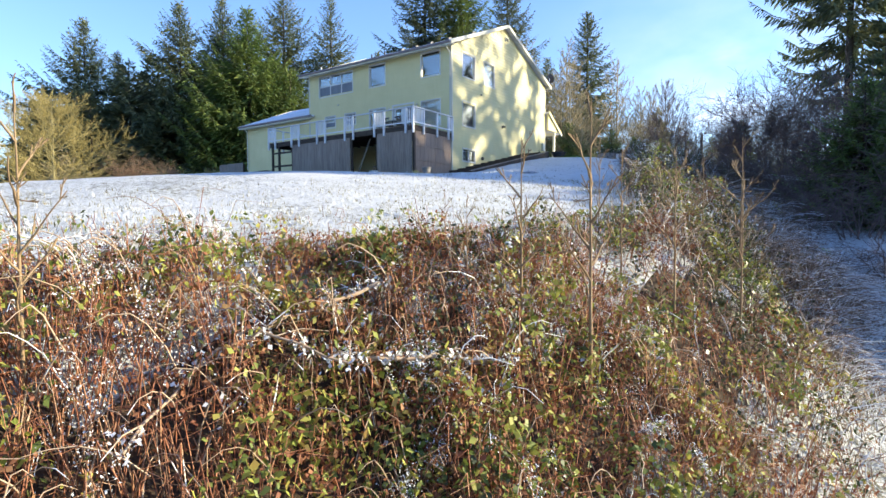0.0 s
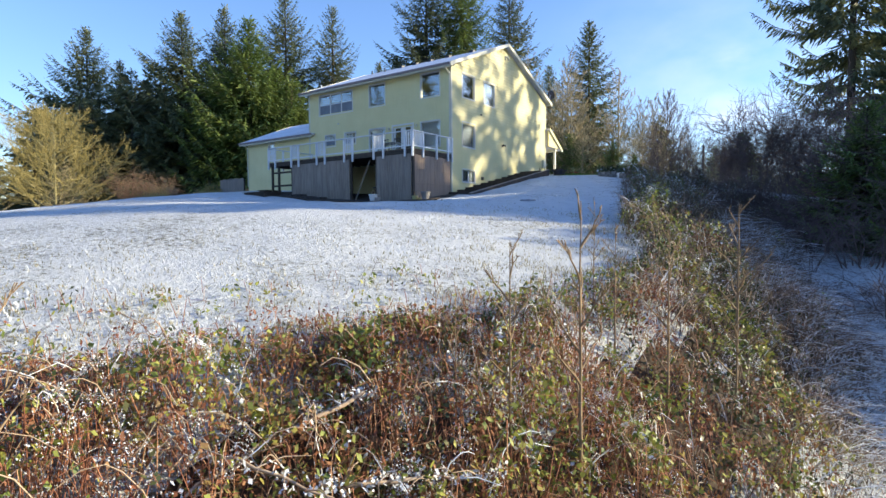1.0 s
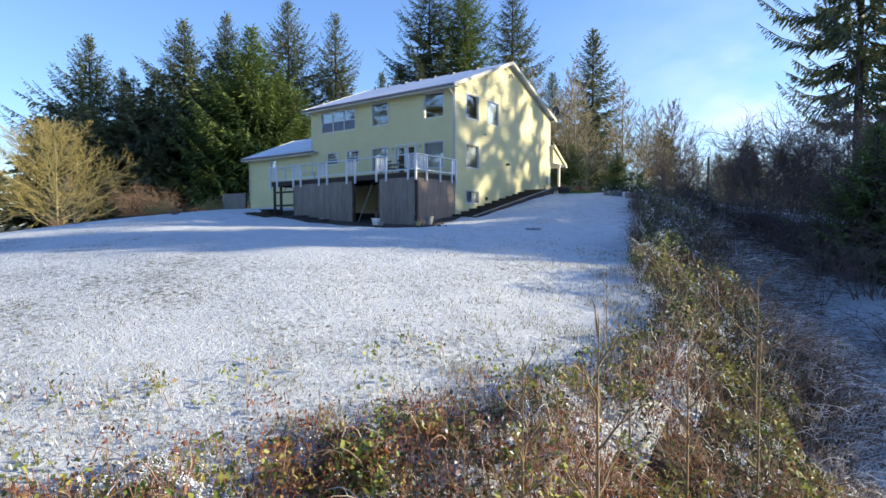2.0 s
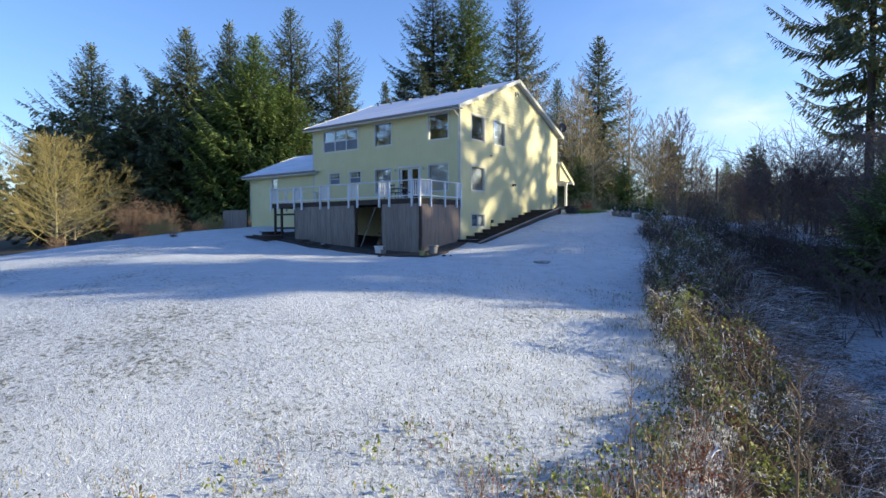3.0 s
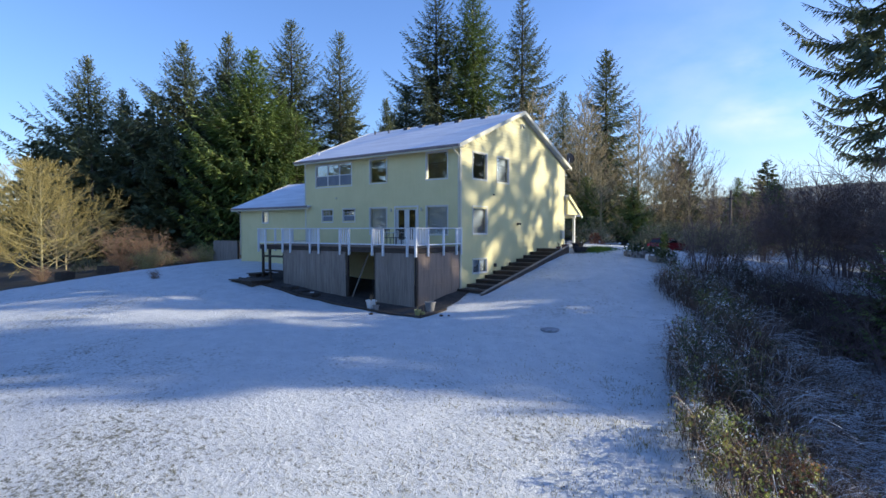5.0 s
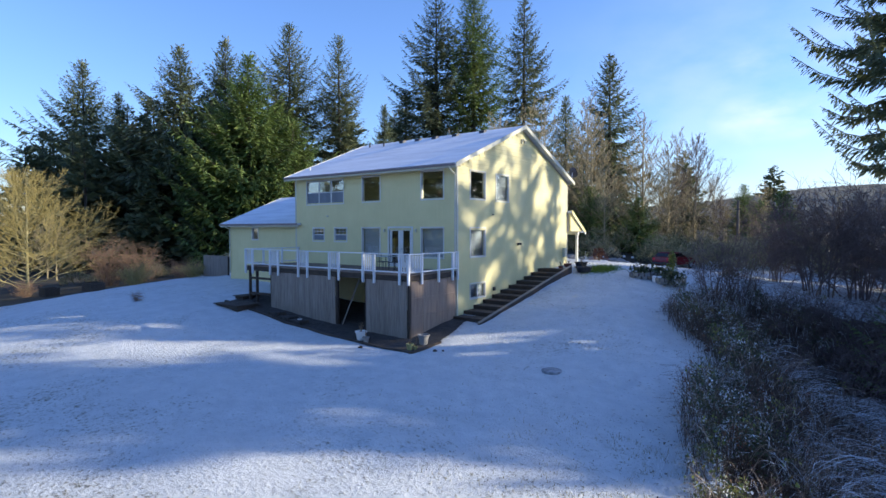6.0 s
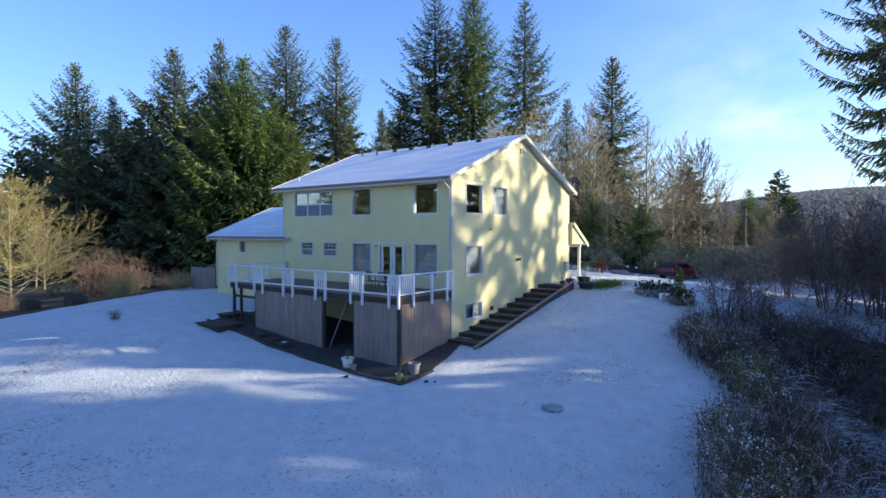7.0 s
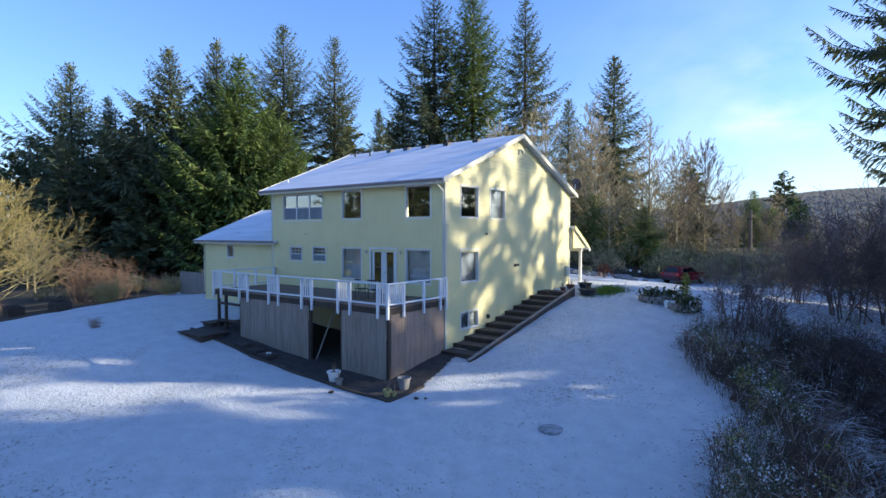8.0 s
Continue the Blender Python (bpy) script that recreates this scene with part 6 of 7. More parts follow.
for x, y, h, turn, w in ((10.9, 10.4, 4.6, 200, 0.7), (18.6, 13.0, 5.5, 30, 1.1), (11.2, 4.6, 1.7, 140, 1.4), (15.6, 5.5, 3.0, 190, 1.5), (18.0, 7.5, 4.0, 240, 1.5), (17.0, 10.5, 4.6, 10, 1.4), (18.5, 26.0, 6.0, 145, 1.3), (22.5, -0.5, 2.8, 299, 1.5), (13.3, 2.5, 1.6, 31, 1.5), (17.5, 1.8, 2.2, 77, 1.5), (19.5, 3.5, 3.4, 177, 1.4), (16.0, 9.5, 3.0, 105, 1.4), (12.4, 5.6, 1.9, 255, 1.4), (14.4, 7.6, 2.2, 315, 1.5), (20.5, -4.0, 2.6, 20, 1.5), (12.3, 11.0, 2.4, 60, 1.4), (13.7, 11.4, 2.6, 130, 1.4), (15.4, 12.0, 3.0, 200, 1.4), (14.0, 9.4, 2.4, 280, 1.5), (12.0, 8.2, 2.0, 350, 1.4)):
    stand(dark_shrub, x, y, high=h, turn=turn, wide=w)
# dense brown thicket beside the track, in the conifers' shade
for x, y, h, turn, w in ((20.0, 12.5, 8.0, 0, 1.0), (21.2, 16.5, 9.0, 130, 1.0), (23.5, 10.0, 8.0, 60, 1.1), (22.5, 5.5, 6.5, 310, 1.1)):
    stand(dark_shrub, x, y, high=h, turn=turn, wide=w)
# many-stemmed bare trees beyond the bank
bank_tree = bare_shrub("bare_tree", "many-stemmed leafless dark tree past the bank", 26, 7.0, 6.4, TWIG_PURPLE, "many-stemmed trees", 13, 28, 0.0062, 0.08, 1.5)
stand(bank_tree, 13.8, 17.4, high=6.5, first=True)
stand(bank_tree, 16.3, 19.4, high=7.6, turn=100)
stand(bank_tree, 18.4, 22.5, high=8.0, turn=220, wide=0.9)
stand(bank_tree, 11.4, 20.6, high=4.6, turn=310, wide=0.9)
thin_tree = bare_tree("bare_tree", "slender leafless pale-tipped tree against the sky", 19, 9.0, 3.6, TWIG_HAZE, "dark bare trees", 40, 0.22, 1.5, 7, 0.009, 7, 0.008, TWIG_HAZE, True)
stand(thin_tree, -0.5, 52.7, high=13.0, turn=15, wide=0.9, first=True)
for x, y, h, turn, w in ((9.0, 42.0, 4.8, 40, 1.0), (12.8, 40.0, 5.0, 90, 1.0), (16.0, 44.0, 7.0, 150, 1.0), (6.0, 52.0, 5.5, 210, 1.0), (20.0, 38.0, 9.0, 270, 1.0), (13.5, 30.0, 5.5, 330, 1.1), (-3.4, 55.0, 9.0, 75, 1.0), (3.4, 47.0, 6.0, 135, 1.1)):
    stand(thin_tree, x, y, high=h, turn=turn, wide=w)
for x, y, h, turn in ((-2.5, 44, 7.0, 0), (1.5, 43, 6.2, 70), (4.0, 47, 4.9, 140), (7.5, 50, 5.0, 210), (-7, 50, 10, 280), (11, 47, 4.8, 35), (15, 50, 6, 105), (-11.5, 43, 13, 190)):
    stand(olive_tree, x, y, high=h, turn=turn, wide=1.15)
pole = thing("utility_pole", "plain grey timber utility pole past the drive", "utility pole", at=(5.5, 45.0, land_at(5.5, 45.0) - 0.3))
bm = bmesh.new()
lathe(bm, [(0.17, 0.0), (0.15, 3.0), (0.13, 5.8), (0.06, 5.9)], 12)
part("shaft", bm, POLE, pole)
part("bracket", boxes([(-0.30, 0.30, -0.19, -0.13, 4.9, 5.0)]), DARK_METAL, pole)


def undergrowth(label, seed, centres, count=260, high=(1.2, 3.4), wide=1.6):
    """Low tangled twigs and leaves under the trees, as one mass."""
    g = np.random.default_rng(seed)
    ob = thing("undergrowth", label, "undergrowth", kind="stuff")
    qs = []
    for x, y in centres:
        h = g.uniform(*high)
        n = int(count * g.uniform(0.7, 1.3))
        a, r = g.uniform(0, 6.28, n), wide * np.sqrt(g.uniform(0, 1, n))
        up = h * np.sqrt(np.clip(1 - (r / wide) ** 2, 0.04, 1)) * g.uniform(0.15, 1.0, n) ** 0.6
        px, py = x + r * np.cos(a), y + r * np.sin(a)
        p = np.stack([px, py, land(px, py) + up], -1)
        d = np.stack([np.cos(a) * 0.6, np.sin(a) * 0.6, np.full(n, 0.7)], -1) + g.normal(0, 0.6, (n, 3))
        d /= np.linalg.norm(d, axis=1, keepdims=True)
        ln = g.uniform(0.35, 1.0, n)[:, None]
        s = np.cross(d, g.normal(0, 1, (n, 3)))
        s *= (g.uniform(0.012, 0.045, n) / (np.linalg.norm(s, axis=1) + 1e-9))[:, None]
        qs.append(np.stack([p - d * ln / 2, p + s, p + d * ln / 2, p - s], 1))
    q = np.concatenate(qs)
    tagged(link_mesh("twigs", q.reshape(-1, 3), np.arange(len(q) * 4).reshape(-1, 4), BRUSH, ob), kind="stuff")


g_u = np.random.default_rng(91)
undergrowth("tangled tan and green undergrowth beneath the trees past the drive", 92, [(g_u.uniform(-22, 17), g_u.uniform(31, 46)) for _ in range(120)])
undergrowth("tangled brown undergrowth along the far side of the lawn", 93, [(-22 - 28 * u + g_u.normal(0, 1.0), 8.5 - 8.5 * u + g_u.normal(0, 1.4) + 2.5) for u in g_u.uniform(0, 1, 46)], 240, (0.6, 1.9), 1.3)
# dense dark evergreens past the track
for x, y, h, turn, w in ((19.8, 10.5, 7.6, 0, 2.1), (22.4, 7.0, 7.0, 70, 2.2), (23.5, 13.0, 9.0, 140, 1.9), (26.5, 5.0, 7.5, 210, 1.9), (22.0, 18.5, 9.0, 280, 1.7)):
    stand(low_fir, x, y, high=h, turn=turn, wide=0.55 * w)


# ---- thickets ----
def cane_rows(g, n, base, length, lean_way, arch, seg=7, r=0.006):
    """n arching canes as one stack of three-sided tubes."""
    u = np.linspace(0, 1, seg)
    a = g.uniform(0, 2 * math.pi, n)
    out = length * g.uniform(0.35, 0.85, n)
    dx, dy = np.cos(a) * out + lean_way[0] * length, np.sin(a) * out + lean_way[1] * length
    h = arch * length * g.uniform(0.6, 1.1, n)
    x = base[:, 0, None] + dx[:, None] * u
    y = base[:, 1, None] + dy[:, None] * u
    z = base[:, 2, None] + h[:, None] * (2.2 * u - 1.5 * u * u)[None, :]
    pts = np.stack([x, y, z], -1)
    pts += np.cumsum(g.normal(0, 0.018, (n, seg, 3)), axis=1) * length[:, None, None]
    d = np.gradient(pts, axis=1)
    d /= np.linalg.norm(d, axis=2, keepdims=True) + 1e-9
    s = np.cross(d, np.array((0.31, 0.22, 0.92)))
    s /= np.linalg.norm(s, axis=2, keepdims=True) + 1e-9
    q = np.cross(d, s)
    rad = (r * np.linspace(1.0, 0.45, seg))[None, :, None] * g.uniform(0.6, 1.5, n)[:, None, None]
    rings = np.stack([pts + rad * (math.cos(k * 2.0944) * s + math.sin(k * 2.0944) * q) for k in range(3)], 2)
    i = (np.arange(n)[:, None, None] * seg + np.arange(seg - 1)[None, :, None]) * 3
    j, jn = np.arange(3)[None, None, :], (np.arange(3)[None, None, :] + 1) % 3
    f = np.stack([i + j, i + jn, i + 3 + jn, i + 3 + j], -1).reshape(-1, 4)
    return rings.reshape(-1, 3), f, pts


def thicket_top(x, y, d):
    """Height of the bramble mounds over the ground."""
    soft = np.interp(y, (-15, -11), (2.0, 0.8))
    grow = np.clip((d + 0.6 * soft) / soft, 0.2, 1) ** np.interp(y, (-15, -11), (1.0, 0.6)) * np.clip((bank_width(y) * 0.92 - d) / 1.2, 0.1, 1)
    tall = np.interp(y, (-26, -16, -9, 3, 8, 13), (0.85, 0.82, 1.45, 1.4, 1.35, 1.2))
    return grow * tall * (0.84 + 0.34 * wave(x, y, 0.9, 7.0) + 0.36 * wave(x, y, 2.6, 8.0) + 0.14 * wave(x, y, 6.0, 9.0))


def scatter(g, n, lo, hi, keep, near=2.0):
    """Points along the lawn's edge, from lo to hi metres past it, thickest near the start of the flight."""
    seg = EDGE[2:-2]
    a, b = seg[:-1], seg[1:]
    ln = np.linalg.norm(b - a, axis=1)
    mid_y = (a[:, 1] + b[:, 1]) / 2
    w = ln * np.interp(mid_y, (-24, -14, 0, 12), (1.0 + near, 1.0 + 0.6 * near, 1.0, 0.6))
    i = g.choice(len(ln), n, p=w / w.sum())
    t = g.uniform(-0.15, 1.15, n)[:, None]
    nrm = np.stack([(b - a)[:, 1], -(b - a)[:, 0]], -1) / ln[:, None]
    p = a[i] + (b - a)[i] * t + nrm[i] * g.uniform(lo, hi, n)[:, None]
    x, y = p[:, 0], p[:, 1]
    d = past_edge(x, y)
    ok = keep(x, y, d, g.uniform(0, 1, n))
    return x[ok], y[ok], d[ok]


def make_thicket():
    g = np.random.default_rng(77)
    ob = thing("bramble_thicket", "frosted bramble thicket of rust, green and yellow leaves on the bank", "brambles", kind="stuff")

    def keep(x, y, d, q):
        wild = np.interp(y, (-18.5, -14.5, -9.0), (1.0, 0.3, 0.12))
        ragged = d + wild * (0.5 * wave(x, y, 0.8, 14.0) + 0.5 * wave(x, y, 2.3, 15.0))
        return (d > -3.6 * wild) & (d < bank_width(y) * 0.90) & (q < np.clip((ragged + 1.3 * wild) / (1.5 * wild), 0.0, 1) ** 1.5 + 0.035 * wild * wild)

    def outer(y, d):
        """The far side of the bank, where only dry canes lie."""
        return np.clip((y + 18) / 4, 0, 1) * np.clip((d - 2.5) / 1.2, 0, 1) * np.clip((6 - y) / 3, 0, 1)

    # canes
    for name, mat, n, near, part_of in (("canes", CANE, 56000, 3.0, lambda y: np.clip((-16.5 - y) / 3, 0, 1)), ("brown_canes", CANE_BROWN, 60000, 0.0, lambda y: 0.08 + 0.92 * np.clip((y + 18.5) / 4, 0, 1))):
        x, y, d = scatter(g, n, -3.5, 7.2, lambda x, y, d, q: keep(x, y, d, q) & (((q * 7.31) % 1.0) < part_of(y)), near)
        top = thicket_top(x, y, d)
        base = np.stack([x, y, land(x, y) + 0.15 * top * g.uniform(0, 1, len(x))], -1)
        v, f, pts = cane_rows(g, len(x), base, 0.12 + 0.62 * top * g.uniform(0.5, 1.4, len(x)), (0.0, -0.05), 1.5, 3, 0.0055)
        tagged(link_mesh(name, v, f, mat, ob), kind="stuff")
    # pale arching canes over the top
    x, y, d = scatter(g, 11000, 0.0, 7.2, lambda x, y, d, q: keep(x, y, d, q) & (d > 0) & (q < 0.35 + 0.9 * outer(y, d)))
    top = thicket_top(x, y, d)
    base = np.stack([x, y, land(x, y) + 0.45 * top], -1)
    v, f, _ = cane_rows(g, len(x), base, 0.4 + 0.7 * top, (0.05, -0.1), 0.75, 6, 0.0075)
    tagged(link_mesh("arching_canes", v, f, CANE_PALE, ob), kind="stuff")
    # dry frosted canes lying over the far side of the bank
    x, y, d = scatter(g, 30000, 2.0, 9.5, lambda x, y, d, q: (d > 2) & (d < bank_width(y) * np.interp(y, (-19, -15), (0.9, 1.4))) & (q < outer(y, d)), -0.3)
    top = thicket_top(x, y, d)
    base = np.stack([x, y, land(x, y) + 0.3 * top * g.uniform(0, 1.5, len(x))], -1)
    v, f, _ = cane_rows(g, len(x), base, 0.6 + 0.8 * top, (0.25, -0.1), 0.42, 5, 0.009)
    tagged(link_mesh("dry_canes", v, f, CANE_RIME, ob), kind="stuff")
    # leaves in clumps of one kind, with bare canes and hollows between
    kinds = ((LEAF_RUST, 5.0, 15000, 20, 0.058, "rust_leaves", 0.15, 0.95), (LEAF_GREEN, 9.0, 19000, 16, 0.080, "green_leaves", 0.13, 1.08), (LEAF_DARK, 12.0, 30000, 13, 0.074, "dark_leaves", 0.15, 1.04), (FROST, 31.0, 9000, 30, 0.019, "frost", 0.05, 1.06), (FROST, 37.0, 1900, 150, 0.020, "snow_caps", 0.065, 1.06))
    for mat, seed, n, each, size, name, spread_w, high in kinds:
        def keep_clump(x, y, d, q, seed=seed):
            clump = 0.5 + 0.55 * wave(x, y, 0.8, seed) + 0.8 * wave(x, y, 2.1, seed + 1) + 0.5 * wave(x, y, 5.2, seed + 2)
            bank = np.clip((y + 21) / 8, 0, 1)
            like = {5.0: 0.55 - 0.85 * bank, 9.0: 0.42 - 0.32 * bank, 12.0: -0.10 + 0.32 * bank, 31.0: 0.0 - 0.12 * bank, 37.0: 0.0 - 0.25 * bank}[seed]
            like = like - {9.0: 0.5, 12.0: 0.3, 31.0: 0.1}.get(seed, 0.0) * np.clip((y + 11) / 4, 0, 1)
            twiggy = np.clip((d - 2.0) / 2, 0, 1) * np.clip((y + 22) / 3, 0, 1)
            return keep(x, y, d, q / np.maximum(0.02, np.clip(clump + like - 0.35, 0, 1) * (1 - 0.8 * outer(y, d)) * (1 - 0.55 * twiggy)))

        x, y, d = scatter(g, n, -3.5, 7.2, keep_clump, {12.0: -0.4, 31.0: 3.0, 37.0: 4.0}.get(seed, 2.2))
        low = g.uniform(0.85 if seed > 30 else 0.45, high, len(x))
        x, y, low = np.repeat(x, each), np.repeat(y, each), np.repeat(low, each)
        m = len(x)
        x, y = x + g.normal(0, spread_w, m), y + g.normal(0, spread_w, m)
        d = past_edge(x, y)
        z = land(x, y) + thicket_top(x, y, d) * low + g.normal(0, 0.4 * spread_w, m)
        q = leaf_cards(g, np.stack([x, y, z], -1), size)
        tagged(link_mesh(name, q.reshape(-1, 3), np.arange(len(q) * 4).reshape(-1, 4), mat, ob), kind="stuff")
    return ob


make_thicket()

# fallen branches dusted with snow
for pts in (((14.35, -22.5, -3.45), (14.0, -23.5, -3.75), (13.9, -24.3, -4.0), (14.15, -25.2, -4.5)), ((12.6, -24.6, -3.65), (13.3, -24.2, -3.75), (14.1, -23.9, -3.8), (14.9, -23.5, -4.1)), ((14.6, -23.4, -4.1), (15.2, -22.6, -4.15), (15.6, -21.9, -4.3))):
    branch = thing("fallen_branch", "fallen dead branch dusted with snow among brambles", "branch", "fallen branches")
    g = np.random.default_rng(int(abs(pts[0][0]) * 100))
    line_p = np.array(pts)
    u = np.linspace(0, 1, 12)
    q = np.stack([np.interp(u, np.linspace(0, 1, len(line_p)), line_p[:, k]) for k in range(3)], -1) + g.normal(0, 0.02, (12, 3))
    p = Pile()
    p.tube(q, np.linspace(0.028, 0.012, 12), 5)
    for k in range(16):
        b = q[g.integers(1, 11)]
        w = g.normal(0, 1, 3) * (1, 1, 0.4)
        w *= g.uniform(0.25, 0.6) / np.linalg.norm(w)
        p.tube(np.stack([b, b + w * 0.5 + (0, 0, 0.05), b + w]), [0.011, 0.008, 0.004], 3)
    tagged(p.build("limb", CANE_PALE, branch), kind="stuff")
    t = g.beta(0.6, 0.6, 90)
    c = np.stack([np.interp(t, u, q[:, k]) for k in range(3)], -1) + g.normal(0, 0.07, (90, 3)) * (1, 1, 0.5) + (0, 0, 0.03)
    q = leaf_cards(g, np.repeat(c, 3, axis=0) + g.normal(0, 0.03, (len(c) * 3, 3)), 0.05)
    tagged(link_mesh("snow_dust", q.reshape(-1, 3), np.arange(len(q) * 4).reshape(-1, 4), FROST, branch), kind="stuff")


def make_grass():
    """Frosted grass blades in tufts where the lawn runs down to the brambles."""
    g = np.random.default_rng(5)
    ob = thing("rough_grass", "rimed rough grass tufts poking through thin snow", "grass", kind="stuff")
    x, y, d = scatter(g, 220000, -9.0, 0.6, lambda x, y, d, q: (d < 0.6) & (d > -9) & (y < -7) & (q < np.exp(d / 2.6) * (0.5 + 0.6 * wave(x, y, 2.2, 3.0))))
    n = len(x)
    z = land(x, y)
    a = g.uniform(0, 6.28, n)
    h = g.uniform(0.03, 0.11, n) * (1 + 0.8 * np.clip(1 + d / 2, 0, 1))
    lean = g.uniform(0.2, 0.9, n) * h
    w = 0.011
    p = np.stack([x, y, z - 0.01], -1)
    s = np.stack([-np.sin(a) * w, np.cos(a) * w, np.zeros(n)], -1)
    tip = p + np.stack([np.cos(a) * lean, np.sin(a) * lean, h], -1)
    q = np.stack([p - s, p + s, tip], 1)
    tagged(link_mesh("blades", q.reshape(-1, 3), np.arange(n * 3).reshape(-1, 3), GRASS, ob), kind="stuff")


make_grass()

def make_fallen_leaves():
    """Dark dead leaves and bramble bits blown on to the snow along the thicket."""
    g = np.random.default_rng(61)
    ob = thing("fallen_leaves", "dark dead leaves blown on to the snow", "leaves", kind="stuff")
    x, y, d = scatter(g, 30000, -6.0, 0.2, lambda x, y, d, q: (d < 0) & (y > -19) & (y < 10) & (q < 0.32 * np.exp(d / 1.1) * np.clip(0.45 + 1.1 * wave(x, y, 1.7, 6.0) + 0.5 * wave(x, y, 4.1, 7.0), 0, 1.5) + 0.006), -0.5)
    c = np.stack([x, y, land(x, y) + 0.022], -1)
    q = leaf_cards(g, c, 0.075)
    q[:, :, 2] = c[:, None, 2] + (q[:, :, 2] - c[:, None, 2]) * 0.35
    tagged(link_mesh("leaves", q.reshape(-1, 3), np.arange(len(q) * 4).reshape(-1, 4), LEAF_FALLEN, ob), kind="stuff")


make_fallen_leaves()

# thin saplings standing in the brambles
sapling = bare_tree("sapling", "thin leafless pale sapling in the brambles", 15, 3.2, 0.8, TWIG_TAN, "saplings", 9, 0.3, 1.2, 2, 0.006, 3, 0.0055)
stand(sapling, 17.1, -15.6, top=-1.25, wide=1.3, first=True)
for x, y, top, turn in ((13.2, -25.5, -1.75, 0), (15.5, -21.3, -1.8, 80), (16.15, -20.8, -1.35, 140), (14.9, -17.0, -1.2, 300), (16.2, -14.2, -1.4, 30), (15.7, -18.2, -1.6, 60), (14.8, -21.4, -2.5, 130), (13.9, -20.6, -2.3, 260), (16.6, -18.6, -1.7, 170), (17.3, -17.2, -2.0, 220)):
    stand(sapling, x, y, top=top, turn=turn)
# one twig still holding orange leaves
spray = thing("orange_sapling", "twig still holding a few bright orange leaves", "sapling", at=(15.7, -7.3, land_at(15.7, -7.3)))
p = Pile()
p.tube([(0, 0, 0), (0.05, 0.02, 0.6), (0.02, 0.0, 1.1)], [0.012, 0.009, 0.004])
p.build("stem", TWIG_TAN, spray)
c = np.array((0.03, 0.0, 1.0)) + rng.normal(0, 0.11, (46, 3)) * (1.3, 1.3, 0.7)
q = leaf_cards(rng, c, 0.10)
link_mesh("leaves", q.reshape(-1, 3), np.arange(len(q) * 4).reshape(-1, 4), LEAF_ORANGE, spray)

# clods of bare earth on the snow by the bed
for x, y, r in ((2.2, -4.6, 0.09), (-0.9, -5.75, 0.10), (2.45, -4.4, 0.06)):
    bm = bmesh.new()
    bmesh.ops.create_icosphere(bm, subdivisions=2, radius=r)
    for vert in bm.verts:
        vert.co.z *= 0.6
        vert.co += vert.co * float(rng.uniform(-0.25, 0.25))
    clod = thing("earth_clod", "dark clod of bare earth on the snow", "clod", "earth clods", (x, y, land_at(x, y) + r * 0.3))
    part("lump", bm, SOIL, clod)
gold_shrub = bare_shrub("bare_shrub", "low yellowed shrub beside the red-brown one", 12, 2.2, 2.6, TWIG_GOLD, "yellowed shrubs", 30, 8)
stand(gold_shrub, -30.2, -1.6, high=2.2, first=True)
stand(gold_shrub, -27.0, 1.4, high=1.8, turn=110)
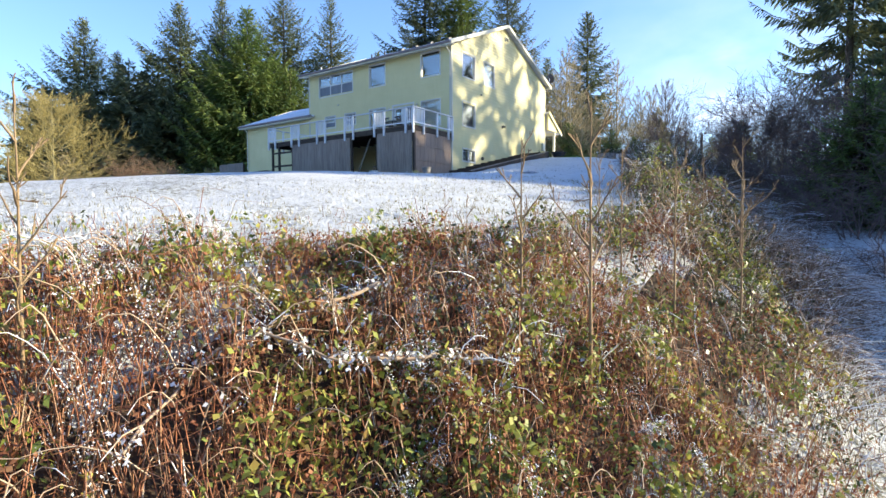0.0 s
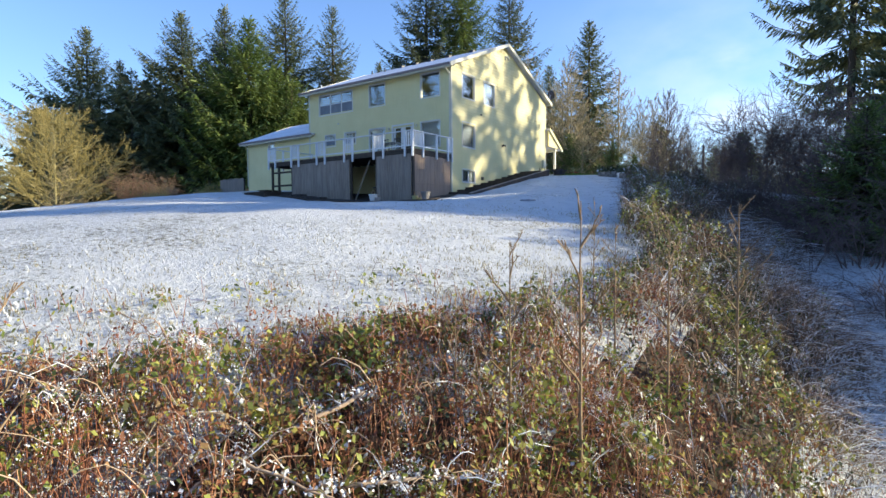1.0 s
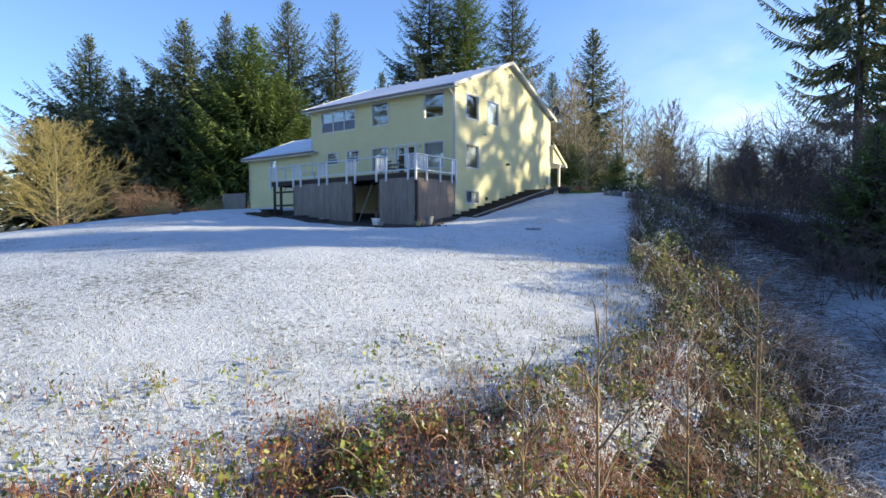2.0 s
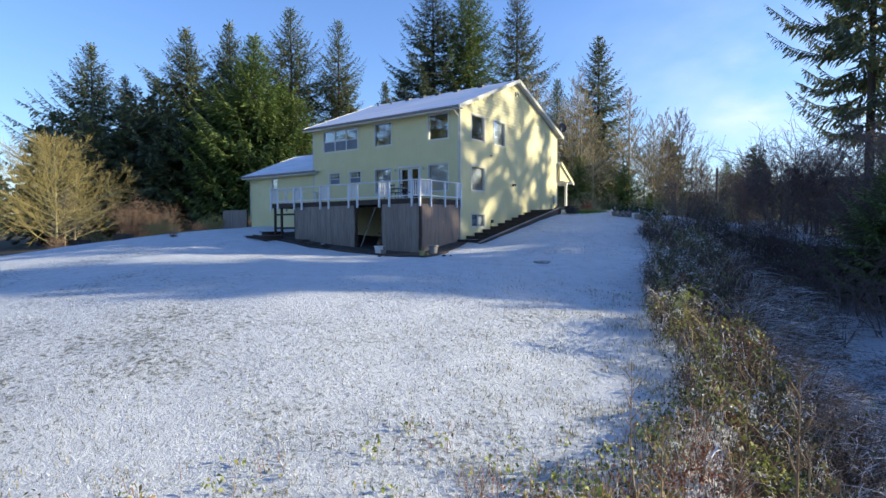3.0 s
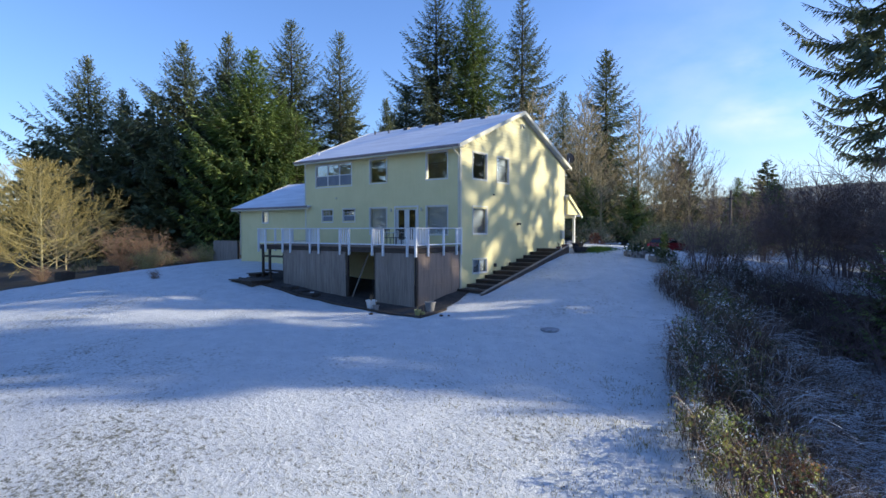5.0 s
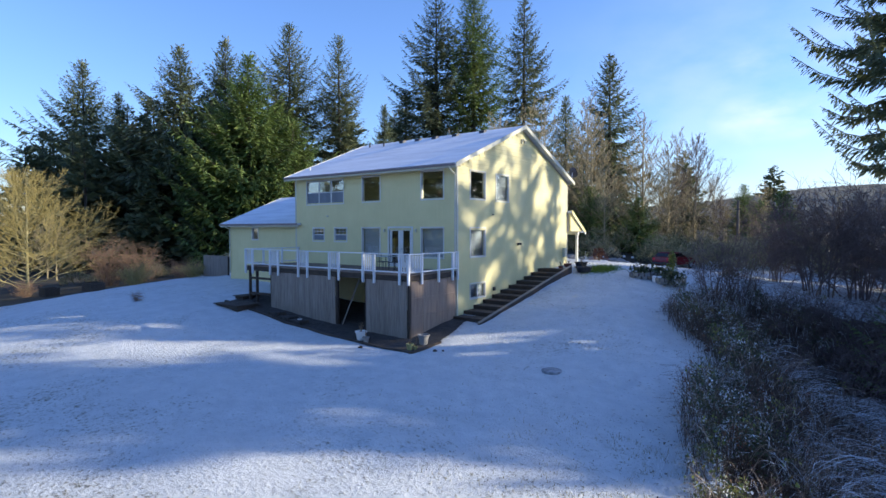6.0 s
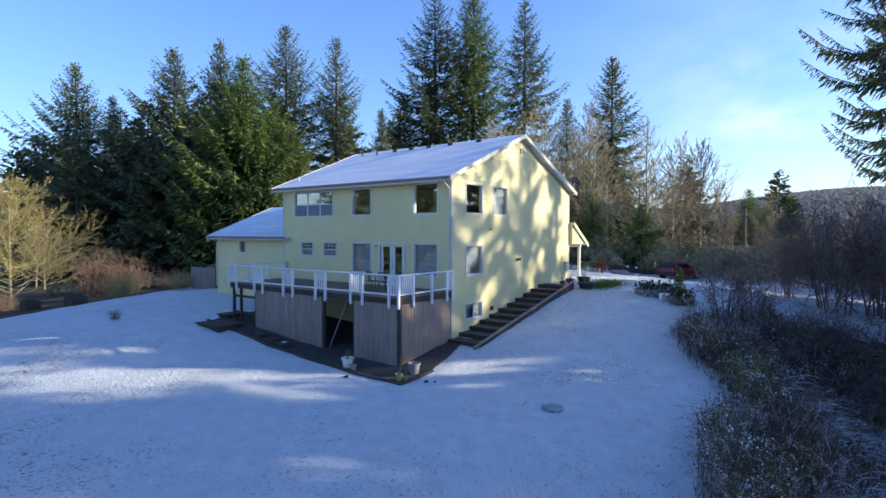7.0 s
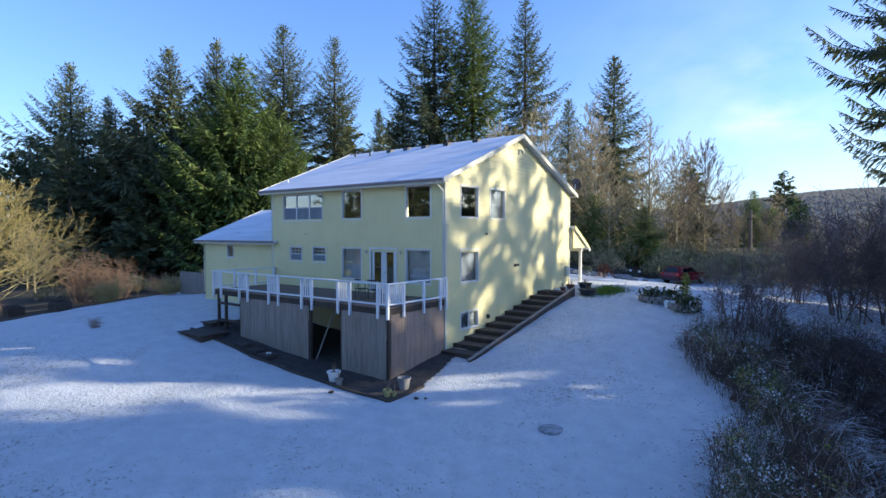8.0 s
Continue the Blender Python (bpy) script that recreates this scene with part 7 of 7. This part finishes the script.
# small bush and green patch
stand(red_shrub, -17.5, -7.3, high=0.7, wide=1.2)
n = 5000
gx, gy = rng.normal(2.8, 0.42, n), rng.normal(12.1, 0.85, n)
gp = np.stack([gx, gy, land(gx, gy)], -1)
ga = rng.uniform(0, 6.28, n)
gs = np.stack([-np.sin(ga) * 0.012, np.cos(ga) * 0.012, np.zeros(n)], -1)
gt = gp + np.stack([np.cos(ga) * 0.06, np.sin(ga) * 0.06, rng.uniform(0.05, 0.14, n)], -1)
tagged(link_mesh("green_grass", np.stack([gp - gs, gp + gs, gt], 1).reshape(-1, 3), np.arange(n * 3).reshape(-1, 3), GREEN_GRASS), "patch of green grass free of snow by the porch", "grass", kind="stuff")


# ---- distance ----
def make_hill():
    ob = thing("distant_hill", "far forested hill under the sky", "hill", kind="structure")
    na, nr = 90, 14
    ang = np.linspace(radians(20), radians(125), na)
    rad = np.linspace(330, 900, nr)
    ga, gr = np.meshgrid(ang, rad)
    x, y = gr * np.cos(ga), gr * np.sin(ga)
    h = np.sin(np.clip((gr - 330) / 260, 0, 1) * math.pi / 2) * (40 + 7 * np.sin(ga * 5.0 + 0.8) + 3 * np.sin(ga * 13))
    z = -6 + h
    i = (np.arange(nr - 1)[:, None] * na + np.arange(na - 1)[None, :]).ravel()
    link_mesh("slope", np.stack([x, y, z], -1).reshape(-1, 3), np.stack([i, i + 1, i + na + 1, i + na], -1), HILL, ob, True)
    g = np.random.default_rng(3)
    n = 42000
    a, r = g.uniform(ang[0], ang[-1], n), 330 + 300 * g.uniform(0, 1, n) ** 0.8
    zz = -7 + np.sin(np.clip((r - 330) / 260, 0, 1) * math.pi / 2) * (40 + 7 * np.sin(a * 5.0 + 0.8) + 3 * np.sin(a * 13))
    hh, ww = g.uniform(0.9, 2.6, n), g.uniform(1.4, 2.8, n)
    c = np.stack([r * np.cos(a), r * np.sin(a), zz], -1)
    k = np.arange(3) * 2 * math.pi / 3
    ring = c[:, None, :] + np.stack([np.cos(k)[None, :] * ww[:, None], np.sin(k)[None, :] * ww[:, None], np.zeros((n, 3))], -1)
    tip = c + np.stack([np.zeros(n), np.zeros(n), hh], -1)
    v = np.concatenate([ring, tip[:, None, :]], 1)
    b = np.arange(n)[:, None, None] * 4
    f = np.concatenate([b + np.array([[[j, (j + 1) % 3, 3]]]) for j in range(3)], 1).reshape(-1, 3)
    tagged(link_mesh("far_trees", v.reshape(-1, 3), f, HILL, ob), kind="stuff")


make_hill()
